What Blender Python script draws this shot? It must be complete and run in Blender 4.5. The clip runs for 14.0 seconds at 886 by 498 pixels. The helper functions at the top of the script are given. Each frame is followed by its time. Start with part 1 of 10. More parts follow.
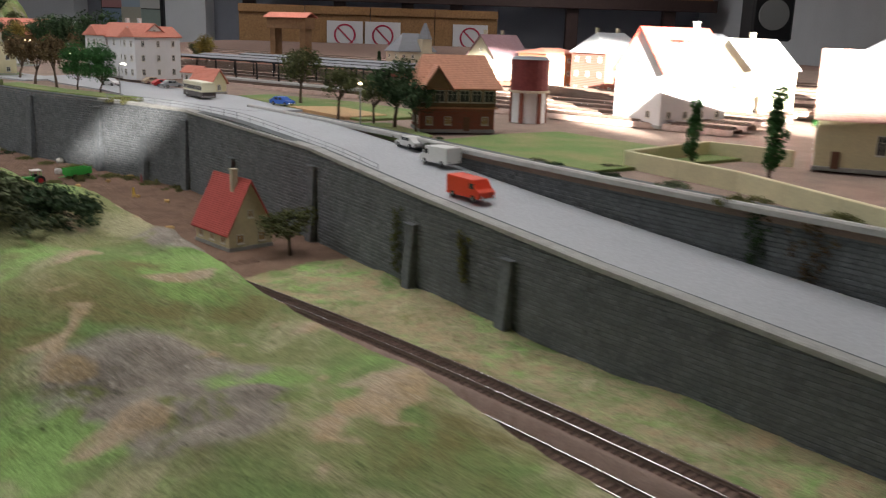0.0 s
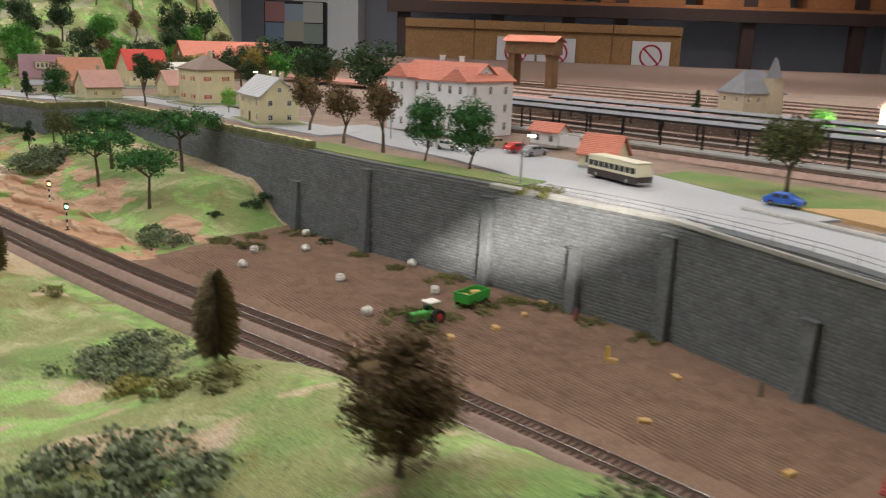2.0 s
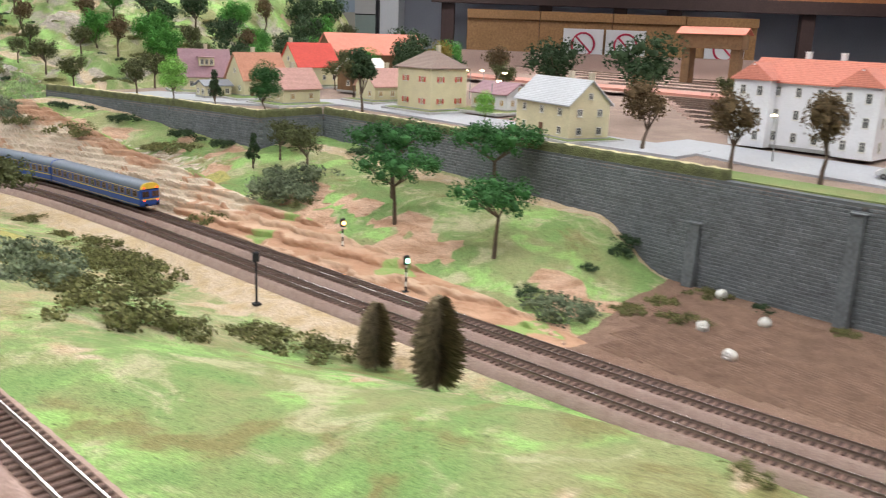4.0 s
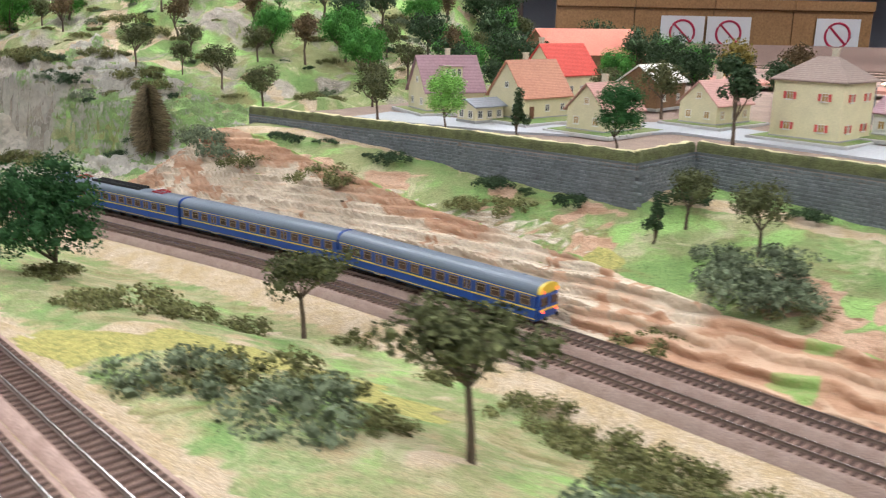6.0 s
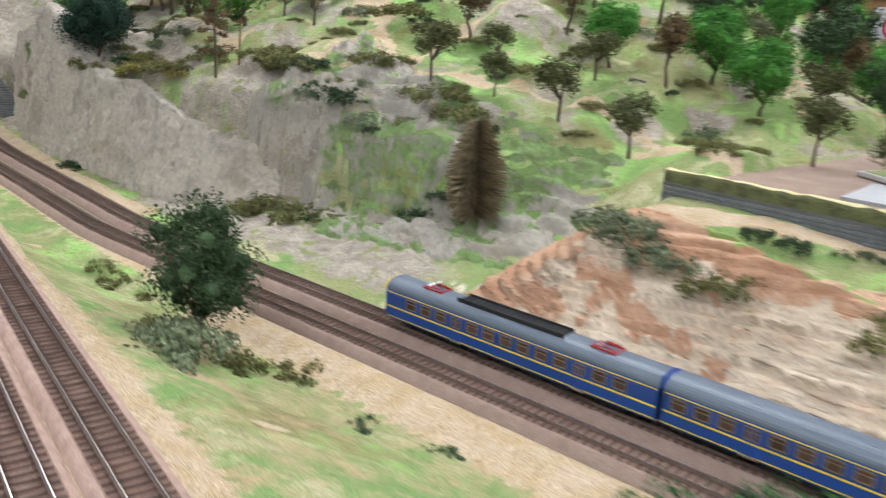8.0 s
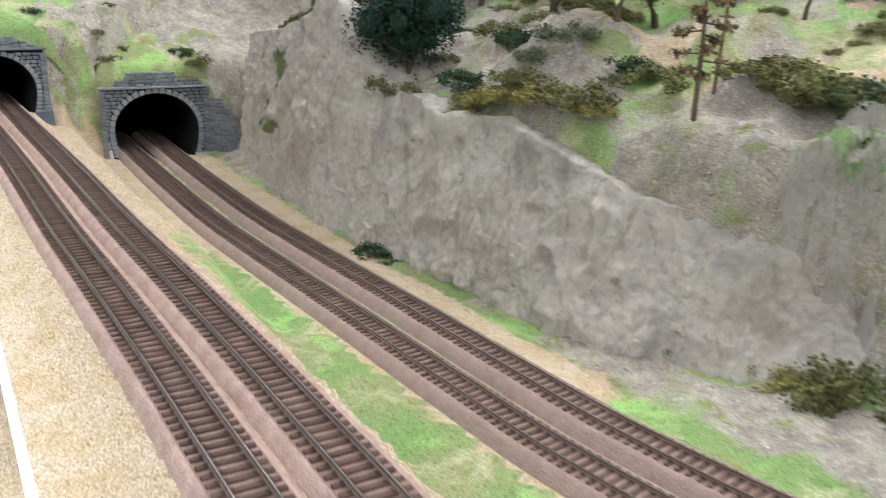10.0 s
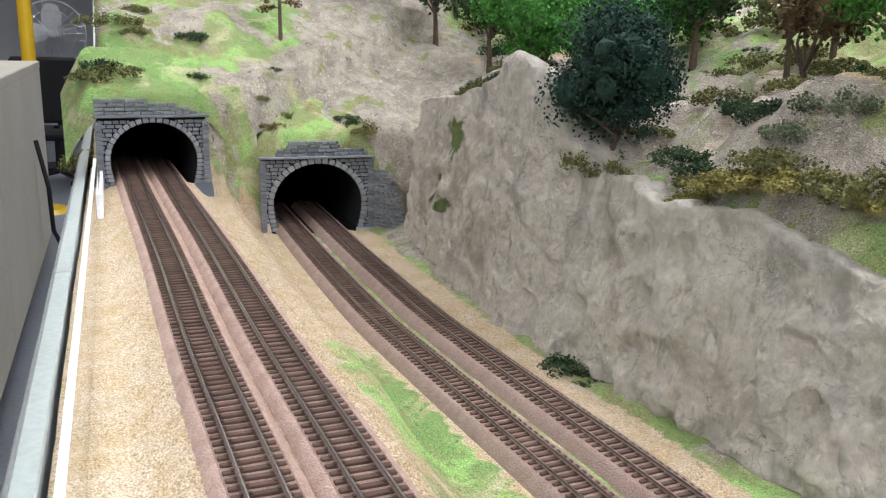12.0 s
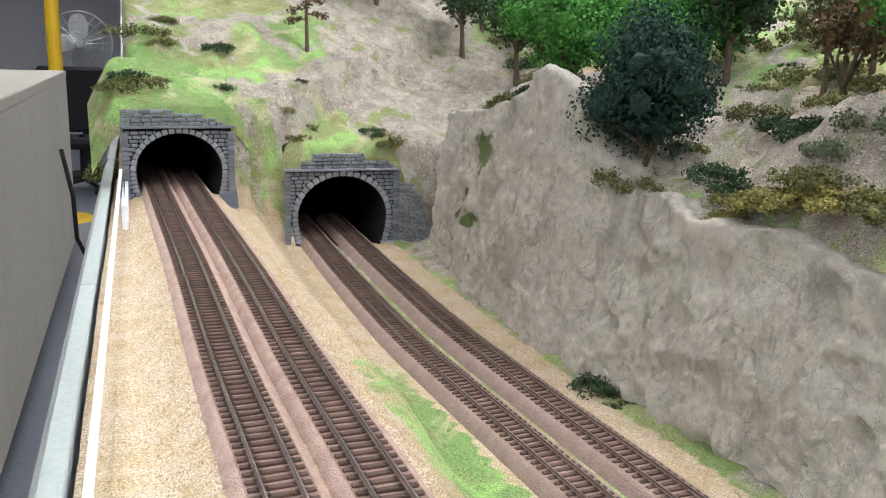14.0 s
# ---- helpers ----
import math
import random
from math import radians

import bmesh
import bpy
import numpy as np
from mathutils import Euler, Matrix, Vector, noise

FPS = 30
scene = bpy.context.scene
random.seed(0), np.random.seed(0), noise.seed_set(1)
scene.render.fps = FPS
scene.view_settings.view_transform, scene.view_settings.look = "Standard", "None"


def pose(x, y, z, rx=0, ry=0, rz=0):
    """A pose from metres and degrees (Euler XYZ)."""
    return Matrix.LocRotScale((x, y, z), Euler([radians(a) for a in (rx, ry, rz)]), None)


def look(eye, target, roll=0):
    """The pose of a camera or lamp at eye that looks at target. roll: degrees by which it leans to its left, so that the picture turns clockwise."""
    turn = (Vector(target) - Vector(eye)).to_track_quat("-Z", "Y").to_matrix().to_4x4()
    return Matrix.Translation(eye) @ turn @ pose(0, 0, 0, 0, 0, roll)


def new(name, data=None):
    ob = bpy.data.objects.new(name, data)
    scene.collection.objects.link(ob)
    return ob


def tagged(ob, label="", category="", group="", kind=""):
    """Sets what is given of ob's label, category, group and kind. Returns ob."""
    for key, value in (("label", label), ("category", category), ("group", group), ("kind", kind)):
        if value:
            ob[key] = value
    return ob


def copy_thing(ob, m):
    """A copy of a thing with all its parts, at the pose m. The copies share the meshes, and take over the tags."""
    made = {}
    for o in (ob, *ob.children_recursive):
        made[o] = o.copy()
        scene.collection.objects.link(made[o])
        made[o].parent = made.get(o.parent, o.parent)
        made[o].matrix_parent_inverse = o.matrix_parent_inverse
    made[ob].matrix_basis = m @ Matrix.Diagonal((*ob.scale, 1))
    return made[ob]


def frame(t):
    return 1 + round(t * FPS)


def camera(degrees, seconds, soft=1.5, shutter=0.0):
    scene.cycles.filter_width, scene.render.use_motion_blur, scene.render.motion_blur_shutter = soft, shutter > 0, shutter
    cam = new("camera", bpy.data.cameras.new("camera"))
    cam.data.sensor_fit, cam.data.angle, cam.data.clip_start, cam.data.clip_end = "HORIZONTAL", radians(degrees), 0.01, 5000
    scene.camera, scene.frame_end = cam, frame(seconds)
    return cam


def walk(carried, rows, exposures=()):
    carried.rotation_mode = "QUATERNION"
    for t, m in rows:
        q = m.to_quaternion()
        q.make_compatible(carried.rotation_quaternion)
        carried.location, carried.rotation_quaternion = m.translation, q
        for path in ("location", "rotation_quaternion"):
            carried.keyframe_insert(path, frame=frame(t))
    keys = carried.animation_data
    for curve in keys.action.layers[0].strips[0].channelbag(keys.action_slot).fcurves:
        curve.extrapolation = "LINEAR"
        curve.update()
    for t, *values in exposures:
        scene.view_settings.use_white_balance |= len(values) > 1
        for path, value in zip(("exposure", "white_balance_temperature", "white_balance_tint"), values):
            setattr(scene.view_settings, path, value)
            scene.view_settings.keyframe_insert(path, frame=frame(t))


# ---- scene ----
cam = camera(54.09, 14.0, soft=1.15, shutter=0.35)
ROWS = [
    (0, 0.013, 0.188, 0.279, 75.91, -1.70, -0.80),
    (0.5, -0.143, 0.314, 0.301, 76.33, -1.43, -0.59),
    (1, -0.307, 0.432, 0.325, 76.25, -1.50, 1.11),
    (1.5, -0.446, 0.583, 0.332, 76.34, -1.76, 4.27),
    (2, -0.578, 0.760, 0.323, 76.28, -1.98, 6.54),
    (2.5, -0.737, 0.880, 0.317, 75.08, -1.36, 6.84),
    (2.7, -0.803, 0.919, 0.317, 74.83, -1.13, 6.68),
    (4.8, -1.411, 1.251, 0.294, 76.20, -3.08, 7.09),
    (5, -1.460, 1.313, 0.301, 75.90, -3.18, 7.94),
    (5.5, -1.631, 1.475, 0.301, 75.45, -2.89, 9.59),
    (6, -1.815, 1.564, 0.302, 75.02, -1.14, 7.78),
    (6.5, -1.954, 1.621, 0.310, 74.76, -0.56, 5.99),
    (7, -2.083, 1.718, 0.311, 74.38, -0.92, 7.35),
    (7.5, -2.215, 1.899, 0.323, 73.87, -1.87, 10.28),
    (8, -2.359, 2.070, 0.322, 73.31, -2.78, 15.10),
    (8.5, -2.530, 2.223, 0.314, 72.67, -2.46, 17.35),
    (9, -2.740, 2.372, 0.319, 71.54, -1.29, 17.02),
    (9.2, -2.813, 2.416, 0.306, 71.41, -1.20, 17.18),
    (11.3, -3.069, 2.674, 0.276, 74.89, -2.14, 30.38),
    (11.5, -3.083, 2.681, 0.276, 75.12, -1.80, 30.62),
    (12, -3.102, 2.691, 0.275, 76.17, -1.27, 31.50),
    (12.5, -3.110, 2.696, 0.275, 76.19, -0.87, 32.34),
    (13, -3.115, 2.698, 0.275, 75.98, -0.66, 32.64),
    (13.5, -3.117, 2.699, 0.275, 76.40, -1.09, 32.82),
    (14, -3.117, 2.699, 0.275, 76.92, -1.64, 32.89),
]
walk(cam, [(t, pose(x, y, z, rx, ry, rz)) for t, x, y, z, rx, ry, rz in ROWS], exposures=[(0.0, -0.5, 6800, 10), (1.5, -0.3, 7200, 10), (2.5, 0.0, 7200, 10), (4.8, 0.52, 6450, 10), (7.5, 0.48, 6450, 10), (9.2, 0.62, 6150, 8), (11.3, 0.64, 6400, 11), (14.0, 0.70, 6400, 11)])

# ---------------------------------------------------------------- world, sun, lamps
world = bpy.data.worlds.new("world")
scene.world = world
world.use_nodes = True
_nt = world.node_tree
_sky = _nt.nodes.new("ShaderNodeTexSky")
_sky.sky_type, _sky.sun_disc = "NISHITA", False
_sky.sun_elevation, _sky.sun_rotation = radians(12), radians(165)
_nt.links.new(_sky.outputs[0], _nt.nodes["Background"].inputs[0])
_nt.nodes["Background"].inputs[1].default_value = 0.1

SUN_DIR = Vector((-0.25, 0.90, -0.20))
_sun = bpy.data.lights.new("sun", "SUN")
_sun.energy, _sun.angle, _sun.color = 95.0, radians(0.6), (1.0, 0.96, 0.9)
_so = new("sun", _sun)
_so.matrix_world = look((1, -5, 2), Vector((1, -5, 2)) + SUN_DIR)

CEIL = 1.75
# unseen ceiling lamps; the last three are added to brighten the far hall walls
for _x, _y in ((-4.6, 1.4), (-3.0, 1.4), (-1.4, 1.4), (0.2, 1.4), (-4.6, 4.0), (-2.8, 4.0), (-1.0, 4.0), (0.8, 4.0), (-5.5, 7.5), (-2.5, 7.5), (1.0, 7.5), (-7.5, 5.0), (-2.5, 10.8), (1.5, 10.8), (-9.5, 7.5)):
    _l = bpy.data.lights.new("tube_light", "AREA")
    _l.shape, _l.size, _l.size_y, _l.energy, _l.color = "RECTANGLE", 1.3, 0.45, {1.4: 20.5, 4.0: 26.0, 5.0: 26.0, 7.5: 24.0, 10.8: 30.0}[_y] * (0.6 if _x < -4.5 and _y > 3 else 1.0), (0.965, 0.985, 1.03)
    new("tube_light", _l).matrix_world = pose(_x, _y, CEIL - 0.03)

# ---------------------------------------------------------------- materials
def mat(name, rgb, rough=0.8, var=0.18, scale=60.0, fine=400.0, bump=0.25, metal=0.0, tint=None, obj=True, rnd=0.0, depth=0.002, spec=0.3):
    """Plain surface with colour variation at two scales, fine relief and a little change from piece to piece."""
    m = bpy.data.materials.new(name)
    m.use_nodes = True
    n, l = m.node_tree.nodes, m.node_tree.links
    b = n["Principled BSDF"]
    co = n.new("ShaderNodeTexCoord").outputs["Object"] if obj else n.new("ShaderNodeNewGeometry").outputs["Position"]
    n1, n2 = n.new("ShaderNodeTexNoise"), n.new("ShaderNodeTexNoise")
    n1.inputs["Scale"].default_value, n2.inputs["Scale"].default_value = scale, fine
    n1.inputs["Detail"].default_value = n2.inputs["Detail"].default_value = 4.0
    l.new(co, n1.inputs["Vector"]), l.new(co, n2.inputs["Vector"])
    t = tint or tuple(c * 0.55 for c in rgb)
    mix = n.new("ShaderNodeMix")
    mix.data_type = "RGBA"
    mix.inputs[6].default_value, mix.inputs[7].default_value = (*rgb, 1), (*t, 1)
    ramp = n.new("ShaderNodeMapRange")
    ramp.inputs[1].default_value, ramp.inputs[2].default_value, ramp.inputs[4].default_value = 0.38, 0.72, min(1.0, var * 2.2)
    l.new(n1.outputs[0], ramp.inputs[0]), l.new(ramp.outputs[0], mix.inputs[0])
    hsv = n.new("ShaderNodeHueSaturation")
    val = n.new("ShaderNodeMapRange")
    val.inputs[1].default_value, val.inputs[2].default_value = 0.25, 0.75
    val.inputs[3].default_value, val.inputs[4].default_value = 1 - var, 1 + var
    l.new(n2.outputs[0], val.inputs[0])
    out = val.outputs[0]
    if rnd:
        info, mr, mul = n.new("ShaderNodeObjectInfo"), n.new("ShaderNodeMapRange"), n.new("ShaderNodeMath")
        mr.inputs[3].default_value, mr.inputs[4].default_value, mul.operation = 1 - rnd, 1 + rnd, "MULTIPLY"
        l.new(info.outputs["Random"], mr.inputs[0]), l.new(mr.outputs[0], mul.inputs[0]), l.new(out, mul.inputs[1])
        out = mul.outputs[0]
    l.new(out, hsv.inputs["Value"]), l.new(mix.outputs[2], hsv.inputs["Color"]), l.new(hsv.outputs[0], b.inputs["Base Color"])
    b.inputs["Roughness"].default_value, b.inputs["Metallic"].default_value = rough, metal
    b.inputs["Specular IOR Level"].default_value = spec
    if bump:
        bp = n.new("ShaderNodeBump")
        bp.inputs["Strength"].default_value, bp.inputs["Distance"].default_value = bump, depth
        l.new(n2.outputs[0], bp.inputs["Height"]), l.new(bp.outputs[0], b.inputs["Normal"])
    return m


def leafy(name, rgb, tint, rough=0.85, rnd=0.12):
    """Foliage: every leaf or flock island differs in tone; clumps differ too."""
    m = mat(name, rgb, rough, 0.28, 45.0, 700.0, 0.0, tint=tint, rnd=rnd, spec=0.15)
    n, l = m.node_tree.nodes, m.node_tree.links
    b = n["Principled BSDF"]
    src = b.inputs["Base Color"].links[0].from_socket
    geo, mr, hs = n.new("ShaderNodeNewGeometry"), n.new("ShaderNodeMapRange"), n.new("ShaderNodeHueSaturation")
    mr.inputs[3].default_value, mr.inputs[4].default_value = 0.55, 1.45
    l.new(geo.outputs["Random Per Island"], mr.inputs[0]), l.new(mr.outputs[0], hs.inputs["Value"])
    l.new(src, hs.inputs["Color"]), l.new(hs.outputs[0], b.inputs["Base Color"])
    b.inputs["Subsurface Weight"].default_value = 0.0
    return m


def glow(name, rgb, strength):
    m = bpy.data.materials.new(name)
    m.use_nodes = True
    b = m.node_tree.nodes["Principled BSDF"]
    b.inputs["Base Color"].default_value = (*rgb, 1)
    b.inputs["Emission Color"].default_value, b.inputs["Emission Strength"].default_value = (*rgb, 1), strength
    return m


def clear(name, rgb=(0.9, 0.95, 0.95), rough=0.02):
    m = bpy.data.materials.new(name)
    m.use_nodes = True
    b = m.node_tree.nodes["Principled BSDF"]
    b.inputs["Base Color"].default_value, b.inputs["Roughness"].default_value = (*rgb, 1), rough
    b.inputs["Transmission Weight"].default_value, b.inputs["IOR"].default_value = 1.0, 1.45
    return m


# ---------------------------------------------------------------- mesh helpers
def link(name, bm, material, parent=None, label="", smooth=False):
    me = bpy.data.meshes.new(name)
    bmesh.ops.recalc_face_normals(bm, faces=bm.faces)
    bm.to_mesh(me)
    bm.free()
    for one in material if isinstance(material, (list, tuple)) else [material]:
        me.materials.append(one)
    if smooth:
        me.shade_smooth()
    ob = new(name, me)
    if parent is not None:
        ob.parent = parent
    if label:
        ob["label"] = label
    return ob


def part(name, bm, material, parent, label="", smooth=False):
    return link(name, bm, material, parent, label, smooth)


def thing(name, m, label, category, group="", kind=""):
    ob = new(name)
    ob.empty_display_size = 0.01
    ob.matrix_world = m
    return tagged(ob, label, category, group, kind)


def raw(name, verts, faces, material, parent=None, smooth=False):
    me = bpy.data.meshes.new(name)
    me.from_pydata([tuple(v) for v in verts], [], [tuple(f) for f in faces])
    for one in material if isinstance(material, (list, tuple)) else [material]:
        me.materials.append(one)
    if smooth:
        me.shade_smooth()
    me.update()
    ob = new(name, me)
    if parent is not None:
        ob.parent = parent
    return ob


def box(bm, x, y, z, sx, sy, sz, rz=0.0, bevel=0.0, m=None):
    """A block whose base centre is at x, y, z."""
    t = (m or Matrix()) @ pose(x, y, z + sz / 2, 0, 0, rz) @ Matrix.Diagonal((sx, sy, sz, 1))
    got = bmesh.ops.create_cube(bm, size=1.0, matrix=t)
    if bevel:
        edges = list({e for v in got["verts"] for e in v.link_edges})
        bmesh.ops.bevel(bm, geom=edges, offset=bevel, segments=1, affect="EDGES", profile=0.7)
    return bm


def tube(bm, pts, radii, sides=6, cap=True):
    """A tapered tube along points."""
    rings = []
    for i, p in enumerate(pts):
        a, b = Vector(pts[max(i - 1, 0)]), Vector(pts[min(i + 1, len(pts) - 1)])
        t = (b - a).normalized()
        s = t.cross(Vector((0, 0, 1)) if abs(t.z) < 0.9 else Vector((1, 0, 0))).normalized()
        u = s.cross(t)
        rings.append([bm.verts.new(Vector(p) + (s * math.cos(k) + u * math.sin(k)) * radii[i]) for k in np.linspace(0, 2 * math.pi, sides, endpoint=False)])
    for r0, r1 in zip(rings, rings[1:]):
        for k in range(sides):
            bm.faces.new((r0[k], r0[(k + 1) % sides], r1[(k + 1) % sides], r1[k]))
    if cap:
        bm.faces.new(rings[-1]), bm.faces.new(rings[0][::-1])
    return bm


def disc(bm, x, y, z, r, h, sides=14, axis="z", r2=None):
    rot = {"z": Matrix(), "x": pose(0, 0, 0, 0, 90, 0), "y": pose(0, 0, 0, 90, 0, 0)}[axis]
    bmesh.ops.create_cone(bm, cap_ends=True, segments=sides, radius1=r, radius2=r if r2 is None else r2, depth=h, matrix=Matrix.Translation((x, y, z)) @ rot)
    return bm


def prism(bm, profile, x0, x1):
    """A profile of (y, z) pulled along x."""
    a = [bm.verts.new((x0, y, z)) for y, z in profile]
    b = [bm.verts.new((x1, y, z)) for y, z in profile]
    bm.faces.new(a), bm.faces.new(b[::-1])
    for i in range(len(a)):
        j = (i + 1) % len(a)
        bm.faces.new((a[i], b[i], b[j], a[j]))
    return bm


def curve(points, step=0.01):
    """A smooth line through points (Catmull-Rom), evenly spaced."""
    p = np.array(points, float)
    p = np.vstack([2 * p[0] - p[1], p, 2 * p[-1] - p[-2]])
    out = []
    for a, b, c, d in zip(p, p[1:], p[2:], p[3:]):
        for t in np.linspace(0, 1, 40, endpoint=False):
            out.append(0.5 * (2 * b + (c - a) * t + (2 * a - 5 * b + 4 * c - d) * t * t + (3 * b - a - 3 * c + d) * t**3))
    out = np.array(out + [p[-2]])
    s = np.r_[0, np.cumsum(np.linalg.norm(np.diff(out, axis=0), axis=1))]
    k = np.linspace(0, s[-1], int(s[-1] / step) + 2)
    return np.stack([np.interp(k, s, out[:, i]) for i in range(out.shape[1])], 1)


def side(points, line):
    """For plan points: signed distance to a line (positive on its right, beyond the track) and the line's x at the foot."""
    points, line = np.atleast_2d(points), np.asarray(line)
    best, foot, sign = np.full(len(points), 1e9), np.zeros(len(points)), np.ones(len(points))
    for a, b in zip(line[:-1, :2], line[1:, :2]):
        d = b - a
        t = np.clip(((points - a) @ d) / (d @ d), 0, 1)
        q = a + t[:, None] * d
        r = np.hypot(*(points - q).T)
        c = d[0] * (points - q)[:, 1] - d[1] * (points - q)[:, 0]
        near = r < best - 1e-9
        best[near], foot[near], sign[near] = r[near], q[near, 0], np.where(c[near] > 0, -1.0, 1.0)
    return best * sign, foot


def ramp(x, a, b):
    t = np.clip((np.asarray(x, float) - a) / (b - a), 0, 1)
    return t * t * (3 - 2 * t)


def fbm(x, y, scale, octaves=4, seed=0.0):
    """Rough noise on plan points, about -1 to 1."""
    v = np.zeros(len(x))
    for i, (a, b) in enumerate(zip(x, y)):
        v[i] = noise.fractal((a * scale + seed, b * scale - seed, seed), 0.9, 2.0, octaves)
    return v


def inside(points, poly):
    x, y = np.atleast_2d(points).T
    got = np.zeros(len(x), bool)
    for (x0, y0), (x1, y1) in zip(poly, poly[1:] + poly[:1]):
        cross = (y0 > y) != (y1 > y)
        with np.errstate(divide="ignore", invalid="ignore"):
            got ^= cross & (x < (x1 - x0) * (y - y0) / (y1 - y0 + 1e-12) + x0)
    return got

# ---------------------------------------------------------------- plan of the layout (rail tops of the lower line at z = 0)
NEAR = curve([(0.80, -0.18), (0.45, 0.28), (0.12, 0.71), (-0.22, 1.075), (-0.65, 1.455), (-1.12, 1.795), (-1.50, 2.088), (-1.82, 2.338), (-2.10, 2.53), (-2.40, 2.69), (-2.75, 2.868), (-3.05, 3.017), (-3.18, 3.098), (-3.306, 3.183), (-3.478, 3.297), (-3.598, 3.379), (-3.747, 3.493), (-3.866, 3.587), (-4.10, 3.775)])
GAP = 0.055  # between the two lower tracks


def shifted(line, d):
    t = np.gradient(line[:, :2], axis=0)
    t /= np.linalg.norm(t, axis=1)[:, None]
    return line[:, :2] + np.stack([t[:, 1], -t[:, 0]], 1) * d


FAR = shifted(NEAR, GAP)
UPPER = curve([(-0.71, 0.883), (-1.21, 1.283), (-1.67, 1.651), (-2.086, 1.983), (-2.37, 2.214), (-2.70, 2.490), (-3.041, 2.774), (-3.199, 2.897), (-3.344, 3.003), (-3.484, 3.103), (-3.652, 3.227), (-3.766, 3.31), (-3.911, 3.414), (-4.015, 3.489), (-4.30, 3.694)])
UPPER_Z = 0.08
OUTER = shifted(UPPER, -0.046)
EDGE_A, EDGE_D = np.array((-3.628, 3.075)), np.array((0.788, -0.616))  # the front edge of the layout
WALL = [(0.44, 0.60), (0.161, 0.945), (0.0, 1.165), (-0.15, 1.395), (-0.42, 1.755), (-0.64, 1.935), (-0.84, 2.085), (-1.34, 2.53), (-1.628, 2.785), (-1.718, 2.66), (-1.96, 2.815), (-2.36, 3.045)]
TOWN = WALL + [(-2.22, 3.22), (-2.10, 3.34), (-1.93, 3.46), (-1.96, 3.72), (-1.95, 4.0), (-1.86, 4.2), (-1.8, 4.7), (2.4, 4.7), (2.4, 0.2)]
WEST = np.array(TOWN[11:19])
# outcrops that stand proud of the slope: place, radius, height
HUMPS = ((-3.60, 3.66, 0.10, 0.045), (-3.46, 3.60, 0.08, 0.020), (-3.72, 3.80, 0.12, 0.03), (-3.20, 3.46, 0.085, 0.050), (-3.96, 3.92, 0.12, 0.050), (-4.08, 3.66, 0.10, 0.022), (-2.90, 3.30, 0.06, 0.018), (-2.70, 3.34, 0.05, 0.016), (-2.62, 3.60, 0.09, 0.030), (-3.05, 3.50, 0.08, 0.030), (-2.40, 3.42, 0.07, 0.022), (-2.80, 3.75, 0.10, 0.035))
# sandy hill paths, grassy patches and bare outcrops of the hillside
PATHS = [np.array([(-2.95, 3.80), (-2.89, 3.60), (-2.842, 3.48), (-2.782, 3.39), (-2.676, 3.394), (-2.585, 3.404), (-2.45, 3.37), (-2.33, 3.25), (-2.27, 3.13)]), np.array([(-2.60, 3.95), (-2.62, 3.72), (-2.70, 3.60), (-2.78, 3.40)]), np.array([(-2.05, 4.1), (-2.12, 3.85), (-2.10, 3.68), (-2.2, 3.52)])]
WASH = np.array([(-3.29, 3.70), (-3.305, 3.58), (-3.315, 3.50), (-3.30, 3.43), (-3.30, 3.385)])
GREENS = ((-2.999, 3.215, 0.032), (-2.985, 3.235, 0.03), (-2.80, 3.235, 0.05), (-2.74, 3.215, 0.055), (-2.69, 3.20, 0.05), (-2.96, 3.40, 0.05), (-2.90, 3.37, 0.04), (-4.23, 3.675, 0.13), (-3.98, 3.60, 0.07), (-3.86, 3.70, 0.05), (-3.93, 3.50, 0.06), (-3.50, 3.52, 0.05), (-3.36, 3.40, 0.05), (-3.27, 3.34, 0.05), (-3.17, 3.29, 0.05), (-3.09, 3.42, 0.06), (-3.12, 3.55, 0.07), (-2.55, 3.22, 0.08), (-2.47, 3.24, 0.07), (-2.38, 3.19, 0.07))
STRIP = np.array([(-3.55, 3.285), (-3.509, 3.251), (-3.336, 3.137), (-3.21, 3.055), (-3.08, 2.975), (-2.98, 2.91), (-2.86, 2.85)])
GOLD = ((-2.162, 2.141, 0.045), (-2.114, 2.186, 0.05), (-2.046, 2.192, 0.045), (-1.975, 2.187, 0.05), (-1.927, 2.173, 0.04), (-1.768, 2.44, 0.028), (-1.765, 2.49, 0.03), (-1.765, 2.54, 0.028))
BARE = ((-0.127, 0.60, 0.05), (-0.085, 0.545, 0.035), (-0.17, 0.80, 0.03), (-0.30, 0.98, 0.025), (-3.98, 3.88, 0.13), (-3.90, 3.86, 0.10), (-3.93, 3.99, 0.12), (-3.88, 3.60, 0.05), (-3.55, 3.70, 0.08), (-3.25, 3.55, 0.07), (-2.63, 3.62, 0.07), (-2.40, 3.33, 0.035), (-2.30, 3.42, 0.03))


def spots(x, y, rows, wob):
    out = np.zeros(len(x))
    for px, py, r in rows:
        out = np.maximum(out, 1 - ramp(np.hypot(x - px, y - py) / r + 0.35 * wob, 0.6, 1.25))
    return out

TOP = 0.128


def town_z(x, y):
    """The street falls towards the bridge end; the yards behind stay level."""
    x, y = np.asarray(x, float), np.asarray(y, float)
    fall = np.clip((1.62 - y) / 0.75, 0, 1.5) ** 1.2 * 0.058
    d, _ = side(np.stack([x.ravel(), y.ravel()], 1), np.array(WALL[:6]))
    return TOP - fall * (1 - ramp(d.reshape(x.shape), 0.125, 0.13)) + 0.012 * ramp(y - 0.6 * np.abs(x + 0.5), 2.1, 2.6)


